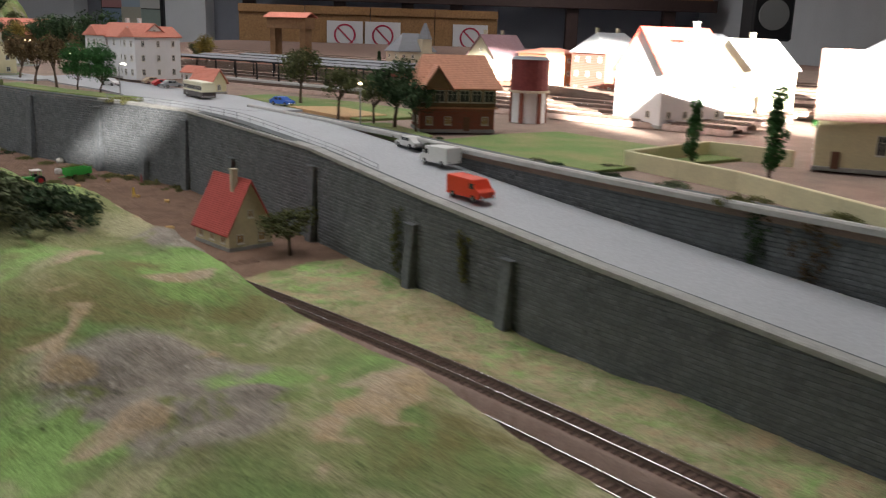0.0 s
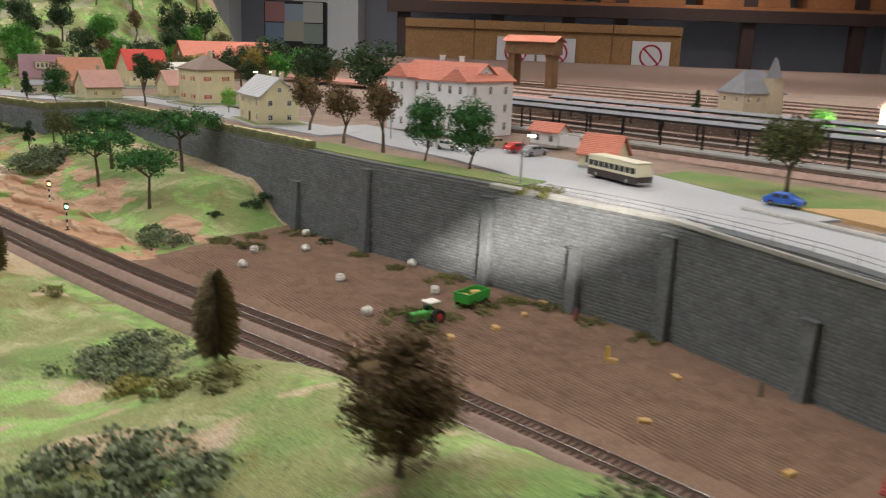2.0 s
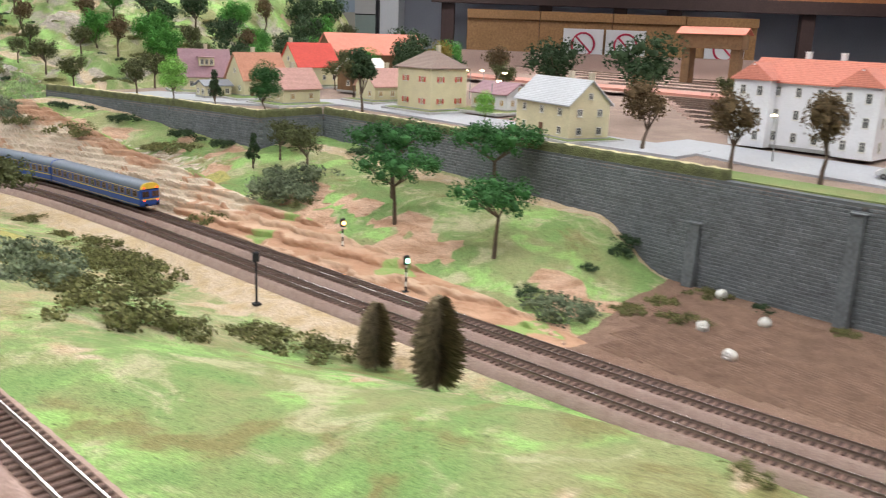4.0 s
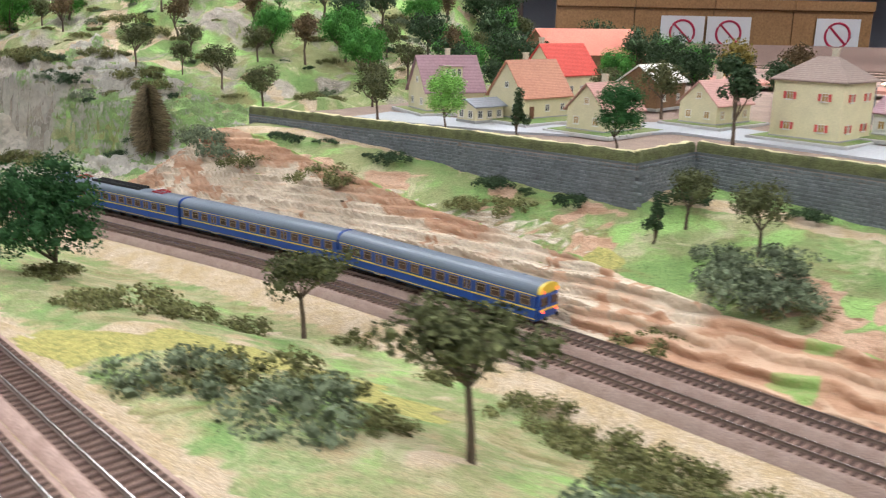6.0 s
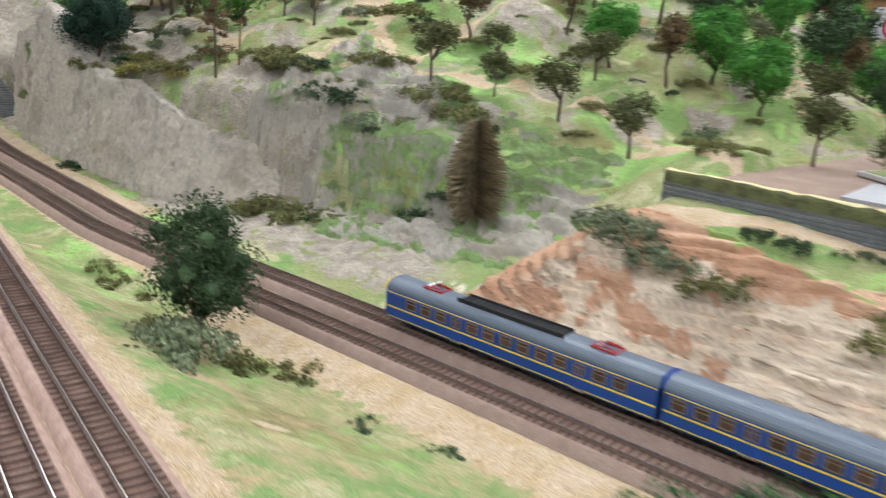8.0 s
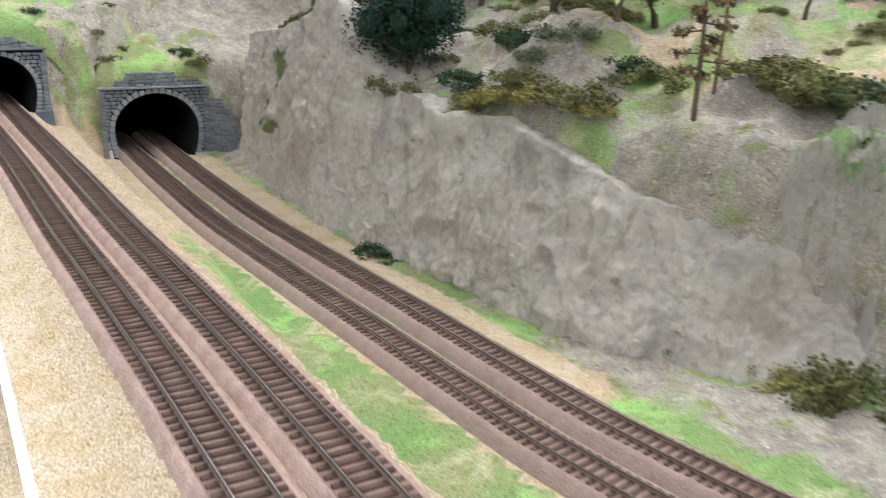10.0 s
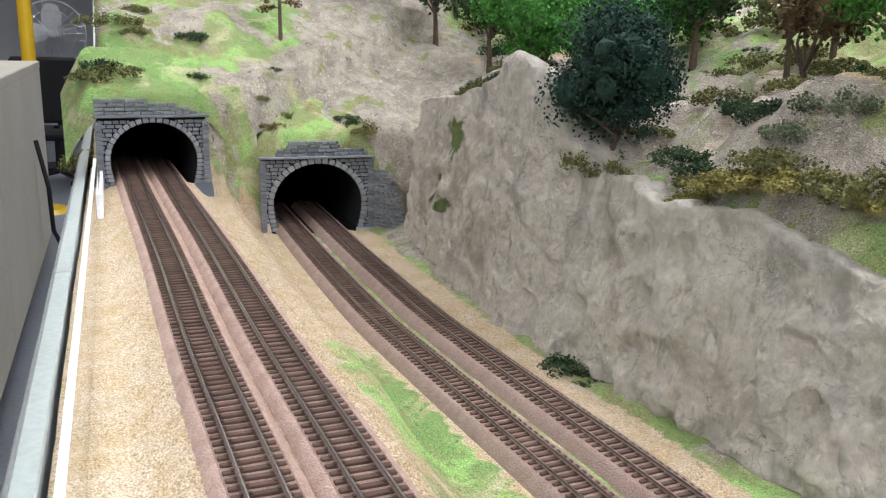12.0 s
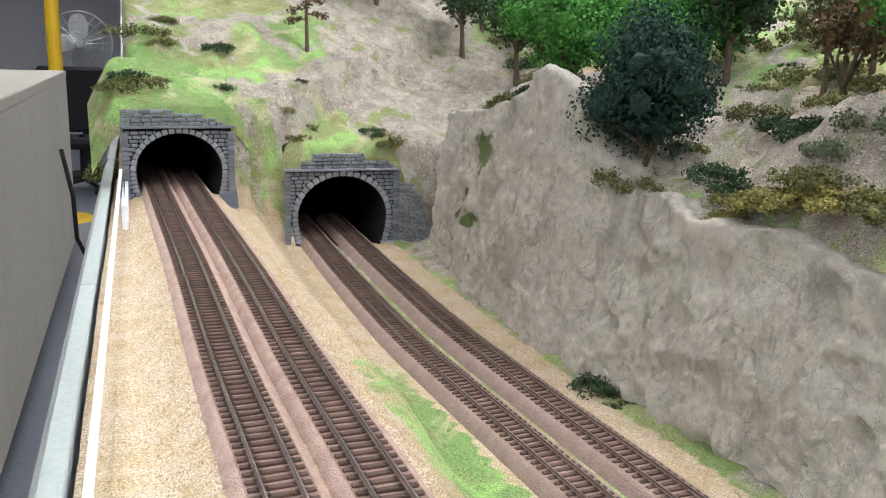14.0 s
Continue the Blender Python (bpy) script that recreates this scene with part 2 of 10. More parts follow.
def land(x, y):
    """Ground height and the weights of its covers: height, sand, rust, cream, rock, field."""
    x, y = np.asarray(x, float).ravel(), np.asarray(y, float).ravel()
    p = np.stack([x, y], 1)
    d, fx = side(p, NEAR[::6])
    u = -fx
    dw, _ = side(p, np.array(WALL))
    g1, g2, g3 = fbm(x, y, 5.0, 4, 3.1), fbm(x, y, 22.0, 4, 7.7), fbm(x, y, 70.0, 3, 1.3)
    # --- beyond the lower line
    foot = np.interp(u, [0.0, 0.95, 1.10, 1.35, 1.7, 2.1, 2.4, 2.6, 3.0], [0, 0, 0.02, 0.072, 0.09, 0.115, 0.14, 0.14, 0.14])
    reach = np.interp(u, [0.9, 1.3, 1.7, 2.1, 2.45, 2.6], [0.45, 0.44, 0.42, 0.36, 0.30, 0.27])
    steep = np.interp(u, [0.9, 1.35, 1.6, 2.5], [1.0, 1.0, 0.62, 0.55])
    t = np.clip((d - 0.085) / (reach - 0.085), 0, 1)
    bank = foot * ramp(t, 0.0, 1.0) ** steep * 0.92
    bank = bank + np.where(u > 1.0, 0.08 * np.clip(d - reach, 0, 0.2), 0)
    ploughed = ((x + 1.11) * 0.23 - (y - 2.06) * 0.12) / 0.26
    bank = bank * (1 - ramp(ploughed, -0.13, 0.0))
    # the wooded hillside
    lift = np.interp(u, [2.2, 2.45, 2.75, 2.95, 3.1, 3.3, 3.9], [0.0, 0.0, 0.075, 0.12, 0.15, 0.155, 0.155])
    start = np.interp(u, [2.4, 2.62, 2.75, 2.95, 3.1, 3.2, 3.3, 3.45, 3.55, 3.68, 3.8, 4.0], [0.36, 0.34, 0.29, 0.250, 0.210, 0.180, 0.170, 0.160, 0.150, 0.150, 0.158, 0.185])
    start = start + ramp(u, 2.6, 2.75) * (1 - ramp(u, 3.0, 3.2)) * (0.030 * g1 + 0.016 * g2)
    run = np.interp(u, [2.4, 2.7, 2.9, 3.1, 3.2, 3.3], [0.10, 0.09, 0.08, 0.055, 0.042, 0.038])
    rise = ramp(d, start, start + run)
    slope = np.interp(u, [1.9, 2.3, 2.7, 3.2, 4.0], [0.32, 0.34, 0.30, 0.33, 0.40])
    hill = lift * rise + slope * np.clip(d - start - run * 0.5, 0, 1.3) ** 0.92
    wd = np.abs(side(p, WEST)[0])
    valley = np.interp(u, [2.5, 2.62, 2.8, 3.05, 3.2], [1, 0.25, 0.14, 0.05, 0.0])
    far = np.where(u < 2.5, bank, bank * valley + 0.0)
    on = ramp(u, 2.42, 2.62)
    beyond = far + np.maximum(hill, 0) * np.where(u < 2.42, ramp(d, 0.5, 0.62) * ramp(u, 1.65, 2.0), on + (1 - on) * ramp(d, 0.42, 0.6))
    k = np.where(d > 0.45, 1 - (1 - ramp(wd, 0.01, 0.38)) * (1 - ramp(-x, 2.3, 2.55)) * ramp(d, 0.45, 0.6), 1.0)
    beyond = beyond * k + (TOP + 0.010) * (1 - k)
    for hx, hy, hr, hh in HUMPS:
        beyond = beyond + hh * np.exp(-(((x - hx) ** 2 + (y - hy) ** 2) / (0.6 * hr**2)) ** 1.6)
    # --- this side
    du, _ = side(p, UPPER[::6])
    bed = UPPER_Z - 0.0085
    wide = np.interp(u, [0.0, 1.5, 2.05, 2.64, 3.0, 3.2, 3.4, 4.1], [0.45, 0.43, 0.42, 0.31, 0.24, 0.185, 0.125, 0.12])
    inner = np.interp(u, [0.0, 2.0, 2.9, 3.2, 3.5], [0.055, 0.06, 0.065, 0.06, 0.035])
    near = bed * ramp(-d, inner, wide - 0.022) ** np.interp(u, [1.0, 2.5, 3.2], [0.8, 0.8, 1.0])
    near = near - 0.012 * ramp(-d, 0.03, 0.08) * (1 - ramp(-d, 0.12, 0.3))
    crest = np.interp(u, [-0.4, -0.1, 0.0, 0.15, 0.27, 0.4, 0.5, 0.6, 0.72, 0.82, 1.0, 1.2], [0.100, 0.126, 0.136, 0.159, 0.156, 0.138, 0.118, 0.114, 0.088, 0.062, 0.070, 0.06])
    ridge = crest * ramp(-d, 0.055, 0.16) * (1 - 0.22 * ramp(-d, 0.2, 0.42)) + 0.012 * np.sin(x * 23) * np.cos(y * 19) * ramp(-d, 0.12, 0.2)
    early = 1 - ramp(u, 1.05, 1.35)
    near = near * (1 - early) + ridge * early
    z = np.where(d > 0, beyond, near) - 0.0135
    flat = (1 - ramp(np.abs(d - GAP / 2), 0.062, 0.085))
    flat_u = (1 - ramp(np.abs(du + 0.023), 0.052, 0.068)) * ramp(u, 1.25, 1.6)
    rough = (1 - flat) * (1 - flat_u)
    z = z * (1 - flat) - 0.0135 * flat
    z = z * (1 - flat_u) + (bed - 0.002) * flat_u
    # --- covers
    field = (d > 0.075).astype(float) * ramp(ploughed + 0.02 * g1, -0.005, 0.012) * ramp(u + 0.03 * g1, 0.22, 0.30)
    cut = ramp(u + 0.08 * g1, 1.78, 1.95) * (1 - ramp(u, 2.58, 2.72)) * ramp(d, 0.07, 0.10) * (1 - ramp(d - reach + 0.05 * g1, -0.11, -0.05))
    bandz = np.clip(z + 0.006 * g1 + 0.002 * g2 + 0.02 * (u - 2.0), -0.05, 0.2)
    cream = cut * (0.5 + 0.5 * np.sin(bandz * 520 + 2.5 * g1 + g2)) ** 1.0
    cream = np.clip(cream * 0.7 + 0.45 * cut, 0, 1) * ramp(0.066 + 0.02 * g1 - bandz, -0.02, 0.02) * (0.35 + 0.65 * ramp(u, 1.8, 2.1))
    rust = np.maximum(cut - cream, 0) * ramp(g1 + 0.4 * g2, -0.45, -0.1) + 0.95 * ramp(u, 1.12, 1.2) * (1 - ramp(u + 0.08 * g1, 1.78, 1.95)) * ramp(d, 0.085, 0.10) * np.maximum(1 - ramp(d + 0.03 * g1, 0.12, 0.16), ramp(g1 + 0.5 * g2, 0.0, 0.2) * (1 - ramp(d, 0.24, 0.3)))
    path_d = np.abs(d - reach - 0.012 * g1 + 0.012)
    sand = ramp(u, 0.98, 1.1) * (1 - ramp(u, 2.5, 2.7)) * (1 - ramp(path_d, 0.014, 0.03)) * (d > 0)
    sand = np.maximum(sand, 0.9 * (1 - ramp(np.abs(d - GAP / 2), 0.085, 0.105 + 0.015 * g1)) * ramp(u, 0.9, 1.5) * (d < 0))
    sand = np.maximum(sand, ramp(g1 + 0.5 * g2, 0.42, 0.7) * (d < -0.08) * 0.8)
    sand = np.maximum(sand, ramp(g2 - 0.6 * g1, 0.10, 0.45) * (d < -0.12) * (1 - ramp(u, 1.0, 1.2)) * 0.62)
    sand = np.maximum(sand, (1 - ramp(np.abs(du + 0.03), 0.066, 0.085 + 0.02 * g2)) * (d < 0) * ramp(u, 1.2, 1.6))
    sand = np.maximum(sand, ramp(g1 - 0.4 * g2, 0.35, 0.6) * (d > 0.3) * ramp(u, 2.0, 2.4) * 0.9)
    # verge: less sand and some soil put the strip's lower light into its colour
    verge = (1 - ramp(u, 0.24, 0.36)) * (d > 0.07)
    sand = np.maximum(sand, verge * 0.5)
    field = np.maximum(field, verge * 0.47)
    g4 = fbm(x, y, 10.0, 4, 5.5)
    wob = 0.5 * g1 + 0.6 * g2 + 1.3 * fbm(x + 1.7 * z, y - 1.4 * z, 24.0, 4, 9.2)
    on_hill = ramp(d, 0.17, 0.26) * np.maximum(ramp(u, 2.58, 2.75), ramp(u, 1.9, 2.2) * ramp(d, 0.56, 0.7))
    lower = ramp(u, 2.6, 2.75) * (1 - ramp(d, 0.36, 0.48)) * ramp(d, 0.1, 0.13)
    sand = np.maximum(sand, (d < -0.06) * ramp(u, 1.1, 1.4) * 0.46)
    rock = np.maximum(lower * (0.95 - 0.35 * ramp(g2, 0.1, 0.4)), on_hill * ramp(g4 + 0.5 * g2, 0.05, 0.35) * (0.55 + 0.45 * ramp(u, 3.5, 3.7)))
    inn = (x - EDGE_A[0]) * 0.616 + (y - EDGE_A[1]) * 0.788
    sand = np.maximum(sand, (inn < 0.06) * 1.0)
    sand = np.maximum(sand, ramp(u, 3.05, 3.2) * (d > 0.05) * (1 - ramp(d + 0.01 * g2, 0.105, 0.125)) * 0.95)
    sand = np.maximum(sand, ramp(u, 3.38, 3.5) * (d < 0) * 0.95)
    rock = np.where(d > 0, rock, 0.0) * (1 - spots(x, y, GREENS, wob))
    rock = np.maximum(rock, spots(x, y, BARE, wob))
    for line in PATHS:
        dp = np.abs(side(p, line)[0])
        sand = np.maximum(sand, (1 - ramp(dp + 0.008 * g2, 0.008, 0.017)) * (d > 0.2))
    wash = 1 - ramp(np.abs(side(p, WASH)[0]) + 0.006 * g2, 0.008, 0.02)
    cream = np.maximum(cream, wash * (d > 0.1))
    sand = sand * (1 - wash)
    z = z - 0.012 * wash * (d > 0.1)
    # crags and ledges on the hill
    ledge = np.abs(((z + 0.012 * g1) * 26.0) % 1.0 - 0.5) * 2
    z = z + rough * on_hill * (0.030 * (0.35 - np.abs(g4)) + 0.009 * (ledge - 0.5) * (0.3 + 0.7 * rock))
    z = z + rough * (0.006 * g1 + 0.0022 * g2 + 0.0007 * g3) * np.where(field > 0.5, 0.15, 1.0)
    step = ((bandz * 210 + 1.2 * g1) % 1.0)
    z = z + cut * 0.0055 * (step - 0.5) + rock * rough * (0.010 * np.abs(g2) + 0.003 * g3)
    turf = (1 - ramp(np.abs(side(p, STRIP)[0]) + 0.008 * g2, 0.017, 0.030)) * (d < -0.03)
    sand = sand * (1 - turf)
    gold = spots(x, y, GOLD, wob)
    return z, sand, rust, cream, rock, field, gold


def ground_z(x, y):
    return float(land([x], [y])[0][0])

# ---------------------------------------------------------------- surfaces of the layout
def land_material():
    """Scatter cover: flock grass in several greens over sand, rust earth, cream stone bands, grey rock and ploughed soil."""
    m = bpy.data.materials.new("scenic_ground")
    m.use_nodes = True
    n, l = m.node_tree.nodes, m.node_tree.links
    b = n["Principled BSDF"]
    pos = n.new("ShaderNodeNewGeometry").outputs["Position"]

    def tex(scale, detail=5.0, rough=0.6, dist=0.0):
        k = n.new("ShaderNodeTexNoise")
        k.inputs["Scale"].default_value, k.inputs["Detail"].default_value = scale, detail
        k.inputs["Roughness"].default_value, k.inputs["Distortion"].default_value = rough, dist
        l.new(pos, k.inputs["Vector"])
        return k.outputs[0]

    def rng(v, a, b_, c=0.0, d=1.0):
        k = n.new("ShaderNodeMapRange")
        k.interpolation_type = "SMOOTHSTEP"
        for i, w in enumerate((a, b_, c, d)):
            k.inputs[i + 1].default_value = w
        l.new(v, k.inputs[0])
        return k.outputs[0]

    def mix(f, a, c):
        k = n.new("ShaderNodeMix")
        k.data_type = "RGBA"
        l.new(f, k.inputs[0]) if not isinstance(f, float) else setattr(k.inputs[0], "default_value", f)
        for i, w in ((6, a), (7, c)):
            if isinstance(w, tuple):
                k.inputs[i].default_value = (*w, 1)
            else:
                l.new(w, k.inputs[i])
        return k.outputs[2]

    def att(name):
        k = n.new("ShaderNodeAttribute")
        k.attribute_name = name
        return k.outputs["Fac"]

    def soft(v, jitter, w=0.5):
        """A cover's weight, broken up along its border."""
        a = n.new("ShaderNodeMath")
        a.operation = "MULTIPLY_ADD"
        l.new(jitter, a.inputs[0])
        a.inputs[1].default_value = w
        l.new(v, a.inputs[2])
        return rng(a.outputs[0], 0.5 + w * 0.32, 0.5 + w * 0.68)

    big, mid, fine, grit = tex(7.0), tex(38.0, 5.0, 0.65), tex(170.0, 4.0, 0.7), tex(800.0, 3.0, 0.7)
    grass = mix(rng(big, 0.38, 0.62), (0.185, 0.295, 0.10), (0.275, 0.285, 0.135))
    grass = mix(rng(tex(11.0, 4.0, 0.6, 0.4), 0.50, 0.64), grass, (0.29, 0.47, 0.15))
    grass = mix(rng(tex(16.0, 5.0, 0.65, 0.6), 0.50, 0.68), grass, (0.44, 0.41, 0.25))
    grass = mix(rng(tex(9.0, 5.0, 0.62, 0.5), 0.54, 0.68), grass, (0.22, 0.20, 0.085))
    grass = mix(rng(fine, 0.55, 0.75), grass, (0.11, 0.14, 0.05))
    sand = mix(rng(mid, 0.35, 0.7), (0.52, 0.42, 0.31), (0.45, 0.34, 0.20))
    sand = mix(rng(tex(420.0, 3.0, 0.7), 0.52, 0.72), sand, (0.30, 0.21, 0.12))
    sand = mix(rng(tex(300.0, 3.0, 0.7), 0.60, 0.72), sand, (0.66, 0.58, 0.45))
    rust = mix(rng(mid, 0.3, 0.7), (0.47, 0.29, 0.195), (0.36, 0.215, 0.135))
    # thin beds of the cut bank: noise stretched along the level
    squash = n.new("ShaderNodeVectorMath")
    squash.operation = "MULTIPLY"
    squash.inputs[1].default_value = (1.0, 1.0, 11.0)
    l.new(pos, squash.inputs[0])
    beds = n.new("ShaderNodeTexNoise")
    beds.inputs["Scale"].default_value, beds.inputs["Detail"].default_value, beds.inputs["Roughness"].default_value = 16.0, 6.0, 0.62
    l.new(squash.outputs[0], beds.inputs["Vector"])
    beds = beds.outputs[0]
    cream = mix(rng(beds, 0.40, 0.60), (0.62, 0.55, 0.45), (0.44, 0.36, 0.27))
    cream = mix(rng(beds, 0.58, 0.66), cream, (0.24, 0.16, 0.11))
    rust = mix(rng(beds, 0.40, 0.58), rust, (0.54, 0.36, 0.255))
    rust = mix(rng(beds, 0.60, 0.70), rust, (0.26, 0.14, 0.085))
    rock = mix(rng(mid, 0.3, 0.72), (0.46, 0.405, 0.34), (0.25, 0.22, 0.185))
    rock = mix(rng(fine, 0.55, 0.7), rock, (0.60, 0.545, 0.47))
    rock = mix(rng(tex(60.0, 6.0, 0.7, 1.5), 0.60, 0.66), rock, (0.14, 0.13, 0.105))
    rock = mix(rng(tex(24.0, 5.0, 0.65, 0.8), 0.55, 0.66), rock, (0.24, 0.27, 0.11))
    soil = mix(rng(mid, 0.3, 0.7), (0.24, 0.155, 0.115), (0.19, 0.118, 0.085))
    wild = tex(19.0, 6.0, 0.68)
    col = mix(soft(att("rock"), wild, 1.3), grass, rock)
    col = mix(soft(att("sand"), mid), col, sand)
    col = mix(soft(att("rust"), mid, 0.3), col, rust)
    col = mix(soft(att("cream"), mid, 0.3), col, cream)
    col = mix(soft(att("gold"), mid, 0.6), col, mix(rng(fine, 0.35, 0.65), (0.46, 0.40, 0.14), (0.27, 0.27, 0.09)))
    col = mix(soft(att("field"), fine, 0.2), col, soil)
    hs = n.new("ShaderNodeHueSaturation")
    l.new(col, hs.inputs["Color"]), l.new(rng(grit, 0.28, 0.72, 0.48, 1.5), hs.inputs["Value"])
    l.new(hs.outputs[0], b.inputs["Base Color"])
    b.inputs["Roughness"].default_value, b.inputs["Specular IOR Level"].default_value = 0.95, 0.15
    b1, b2 = n.new("ShaderNodeBump"), n.new("ShaderNodeBump")
    b1.inputs["Strength"].default_value, b1.inputs["Distance"].default_value = 0.7, 0.003
    b2.inputs["Strength"].default_value, b2.inputs["Distance"].default_value = 0.6, 0.0012
    l.new(fine, b1.inputs["Height"]), l.new(grit, b2.inputs["Height"])
    b3 = n.new("ShaderNodeBump")
    b3.inputs["Strength"].default_value, b3.inputs["Distance"].default_value = 0.8, 0.007
    hm = n.new("ShaderNodeMath")
    hm.operation = "MULTIPLY"
    hadd = n.new("ShaderNodeMath")
    hadd.operation = "MAXIMUM"
    l.new(att("rust"), hadd.inputs[0]), l.new(att("cream"), hadd.inputs[1])
    l.new(beds, hm.inputs[0]), l.new(hadd.outputs[0], hm.inputs[1]), l.new(hm.outputs[0], b3.inputs["Height"])
    b4 = n.new("ShaderNodeBump")
    b4.inputs["Strength"].default_value, b4.inputs["Distance"].default_value = 0.8, 0.008
    hr = n.new("ShaderNodeMath")
    hr.operation = "MULTIPLY"
    l.new(tex(48.0, 8.0, 0.72, 0.8), hr.inputs[0]), l.new(att("rock"), hr.inputs[1]), l.new(hr.outputs[0], b4.inputs["Height"])
    l.new(b3.outputs[0], b4.inputs["Normal"]), l.new(b4.outputs[0], b1.inputs["Normal"])
    l.new(b1.outputs[0], b2.inputs["Normal"]), l.new(b2.outputs[0], b.inputs["Normal"])
    return m


M_LAND = land_material()
M_ROCK = mat("plaster_rock", (0.44, 0.41, 0.365), 0.9, 0.30, 14.0, 120.0, 0.9, tint=(0.27, 0.25, 0.225), obj=False, depth=0.004, spec=0.2)
M_BALLAST = mat("brown_ballast", (0.30, 0.20, 0.165), 0.95, 0.3, 90.0, 900.0, 0.9, tint=(0.20, 0.13, 0.105), obj=False, depth=0.0015, spec=0.15)
M_BALLAST2 = mat("pink_ballast_shoulder", (0.46, 0.33, 0.28), 0.95, 0.3, 90.0, 900.0, 0.9, tint=(0.30, 0.2, 0.165), obj=False, depth=0.0015, spec=0.15)
M_BALLAST3 = mat("dark_ballast_shoulder", (0.32, 0.235, 0.20), 0.95, 0.3, 90.0, 900.0, 0.9, tint=(0.24, 0.165, 0.135), obj=False, depth=0.0015, spec=0.15)
M_SLEEPER = mat("dark_brown_sleeper", (0.095, 0.058, 0.045), 0.8, 0.25, 150.0, 900.0, 0.3, rnd=0.2, depth=0.0005)
M_RAIL = mat("weathered_rail", (0.20, 0.145, 0.12), 0.45, 0.2, 60.0, 600.0, 0.0, metal=0.35)
M_RAILTOP = mat("polished_rail_head", (0.62, 0.60, 0.58), 0.22, 0.1, 40.0, 300.0, 0.0, metal=1.0)
M_WALLSTONE = mat("grey_printed_masonry", (0.165, 0.18, 0.19), 0.85, 0.3, 40.0, 260.0, 0.6, tint=(0.10, 0.11, 0.118), rnd=0.14, obj=False, depth=0.0012)
M_MORTAR = mat("dark_mortar", (0.135, 0.145, 0.15), 0.95, 0.25, 60.0, 500.0, 0.5, obj=False, depth=0.001)
M_STONECAP = mat("pale_stone_coping", (0.36, 0.36, 0.34), 0.85, 0.2, 60.0, 500.0, 0.4, obj=False, depth=0.001)
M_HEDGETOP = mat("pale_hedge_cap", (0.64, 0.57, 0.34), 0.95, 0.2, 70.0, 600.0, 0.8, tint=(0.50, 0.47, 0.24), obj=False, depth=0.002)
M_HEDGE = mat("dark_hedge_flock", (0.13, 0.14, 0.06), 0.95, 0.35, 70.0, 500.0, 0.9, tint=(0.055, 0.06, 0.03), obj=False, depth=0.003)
M_ROAD = mat("grey_painted_road", (0.40, 0.415, 0.44), 0.75, 0.12, 9.0, 300.0, 0.2, tint=(0.32, 0.33, 0.345), obj=False, depth=0.0005)
M_KERB = mat("grey_kerb", (0.46, 0.455, 0.44), 0.8, 0.15, 60.0, 400.0, 0.3, obj=False, depth=0.0006)
M_LAWN = mat("short_lawn_flock", (0.15, 0.24, 0.075), 0.95, 0.35, 16.0, 600.0, 0.9, tint=(0.31, 0.27, 0.14), obj=False, depth=0.0015)
M_SANDLOT = mat("ochre_sand_lot", (0.52, 0.34, 0.18), 0.95, 0.25, 30.0, 600.0, 0.6, tint=(0.40, 0.28, 0.16), obj=False, depth=0.001)
M_YARD = mat("rusty_yard_gravel", (0.26, 0.19, 0.155), 0.95, 0.3, 25.0, 800.0, 0.8, tint=(0.37, 0.27, 0.22), obj=False, depth=0.001)
M_PORTAL = mat("dark_grey_portal_stone", (0.20, 0.215, 0.235), 0.85, 0.3, 90.0, 700.0, 0.5, tint=(0.12, 0.13, 0.145), rnd=0.24, depth=0.0006)
M_RING = mat("grey_arch_stone", (0.27, 0.285, 0.30), 0.85, 0.3, 90.0, 700.0, 0.5, tint=(0.16, 0.17, 0.18), rnd=0.16, depth=0.0006)
M_PORTAL_M = mat("black_portal_joint", (0.016, 0.017, 0.019), 0.95, 0.2, 90.0, 700.0, 0.3, depth=0.0006)
M_BLACK = mat("tunnel_shade_black", (0.012, 0.012, 0.013), 0.95, 0.2, 30.0, 300.0, 0.2)

# ---------------------------------------------------------------- the ground sheet
def edge_in(x, y):
    """How far a plan point lies inside the layout's front edge."""
    return (x - EDGE_A[0]) * 0.616 + (y - EDGE_A[1]) * 0.788


LEVEL = []


def level(x, y):
    """Height of the finished ground sheet at a plan point."""
    grid, x0, y0, h = LEVEL[0]
    i, k = int((y - y0) / h), int((x - x0) / h)
    if 0 <= i < grid.shape[0] - 1 and 0 <= k < grid.shape[1] - 1:
        fy, fx = (y - y0) / h - i, (x - x0) / h - k
        z = grid[i, k] * (1 - fx) * (1 - fy) + grid[i, k + 1] * fx * (1 - fy) + grid[i + 1, k] * (1 - fx) * fy + grid[i + 1, k + 1] * fx * fy
        if z == z:
            return float(z)
    return ground_z(x, y)


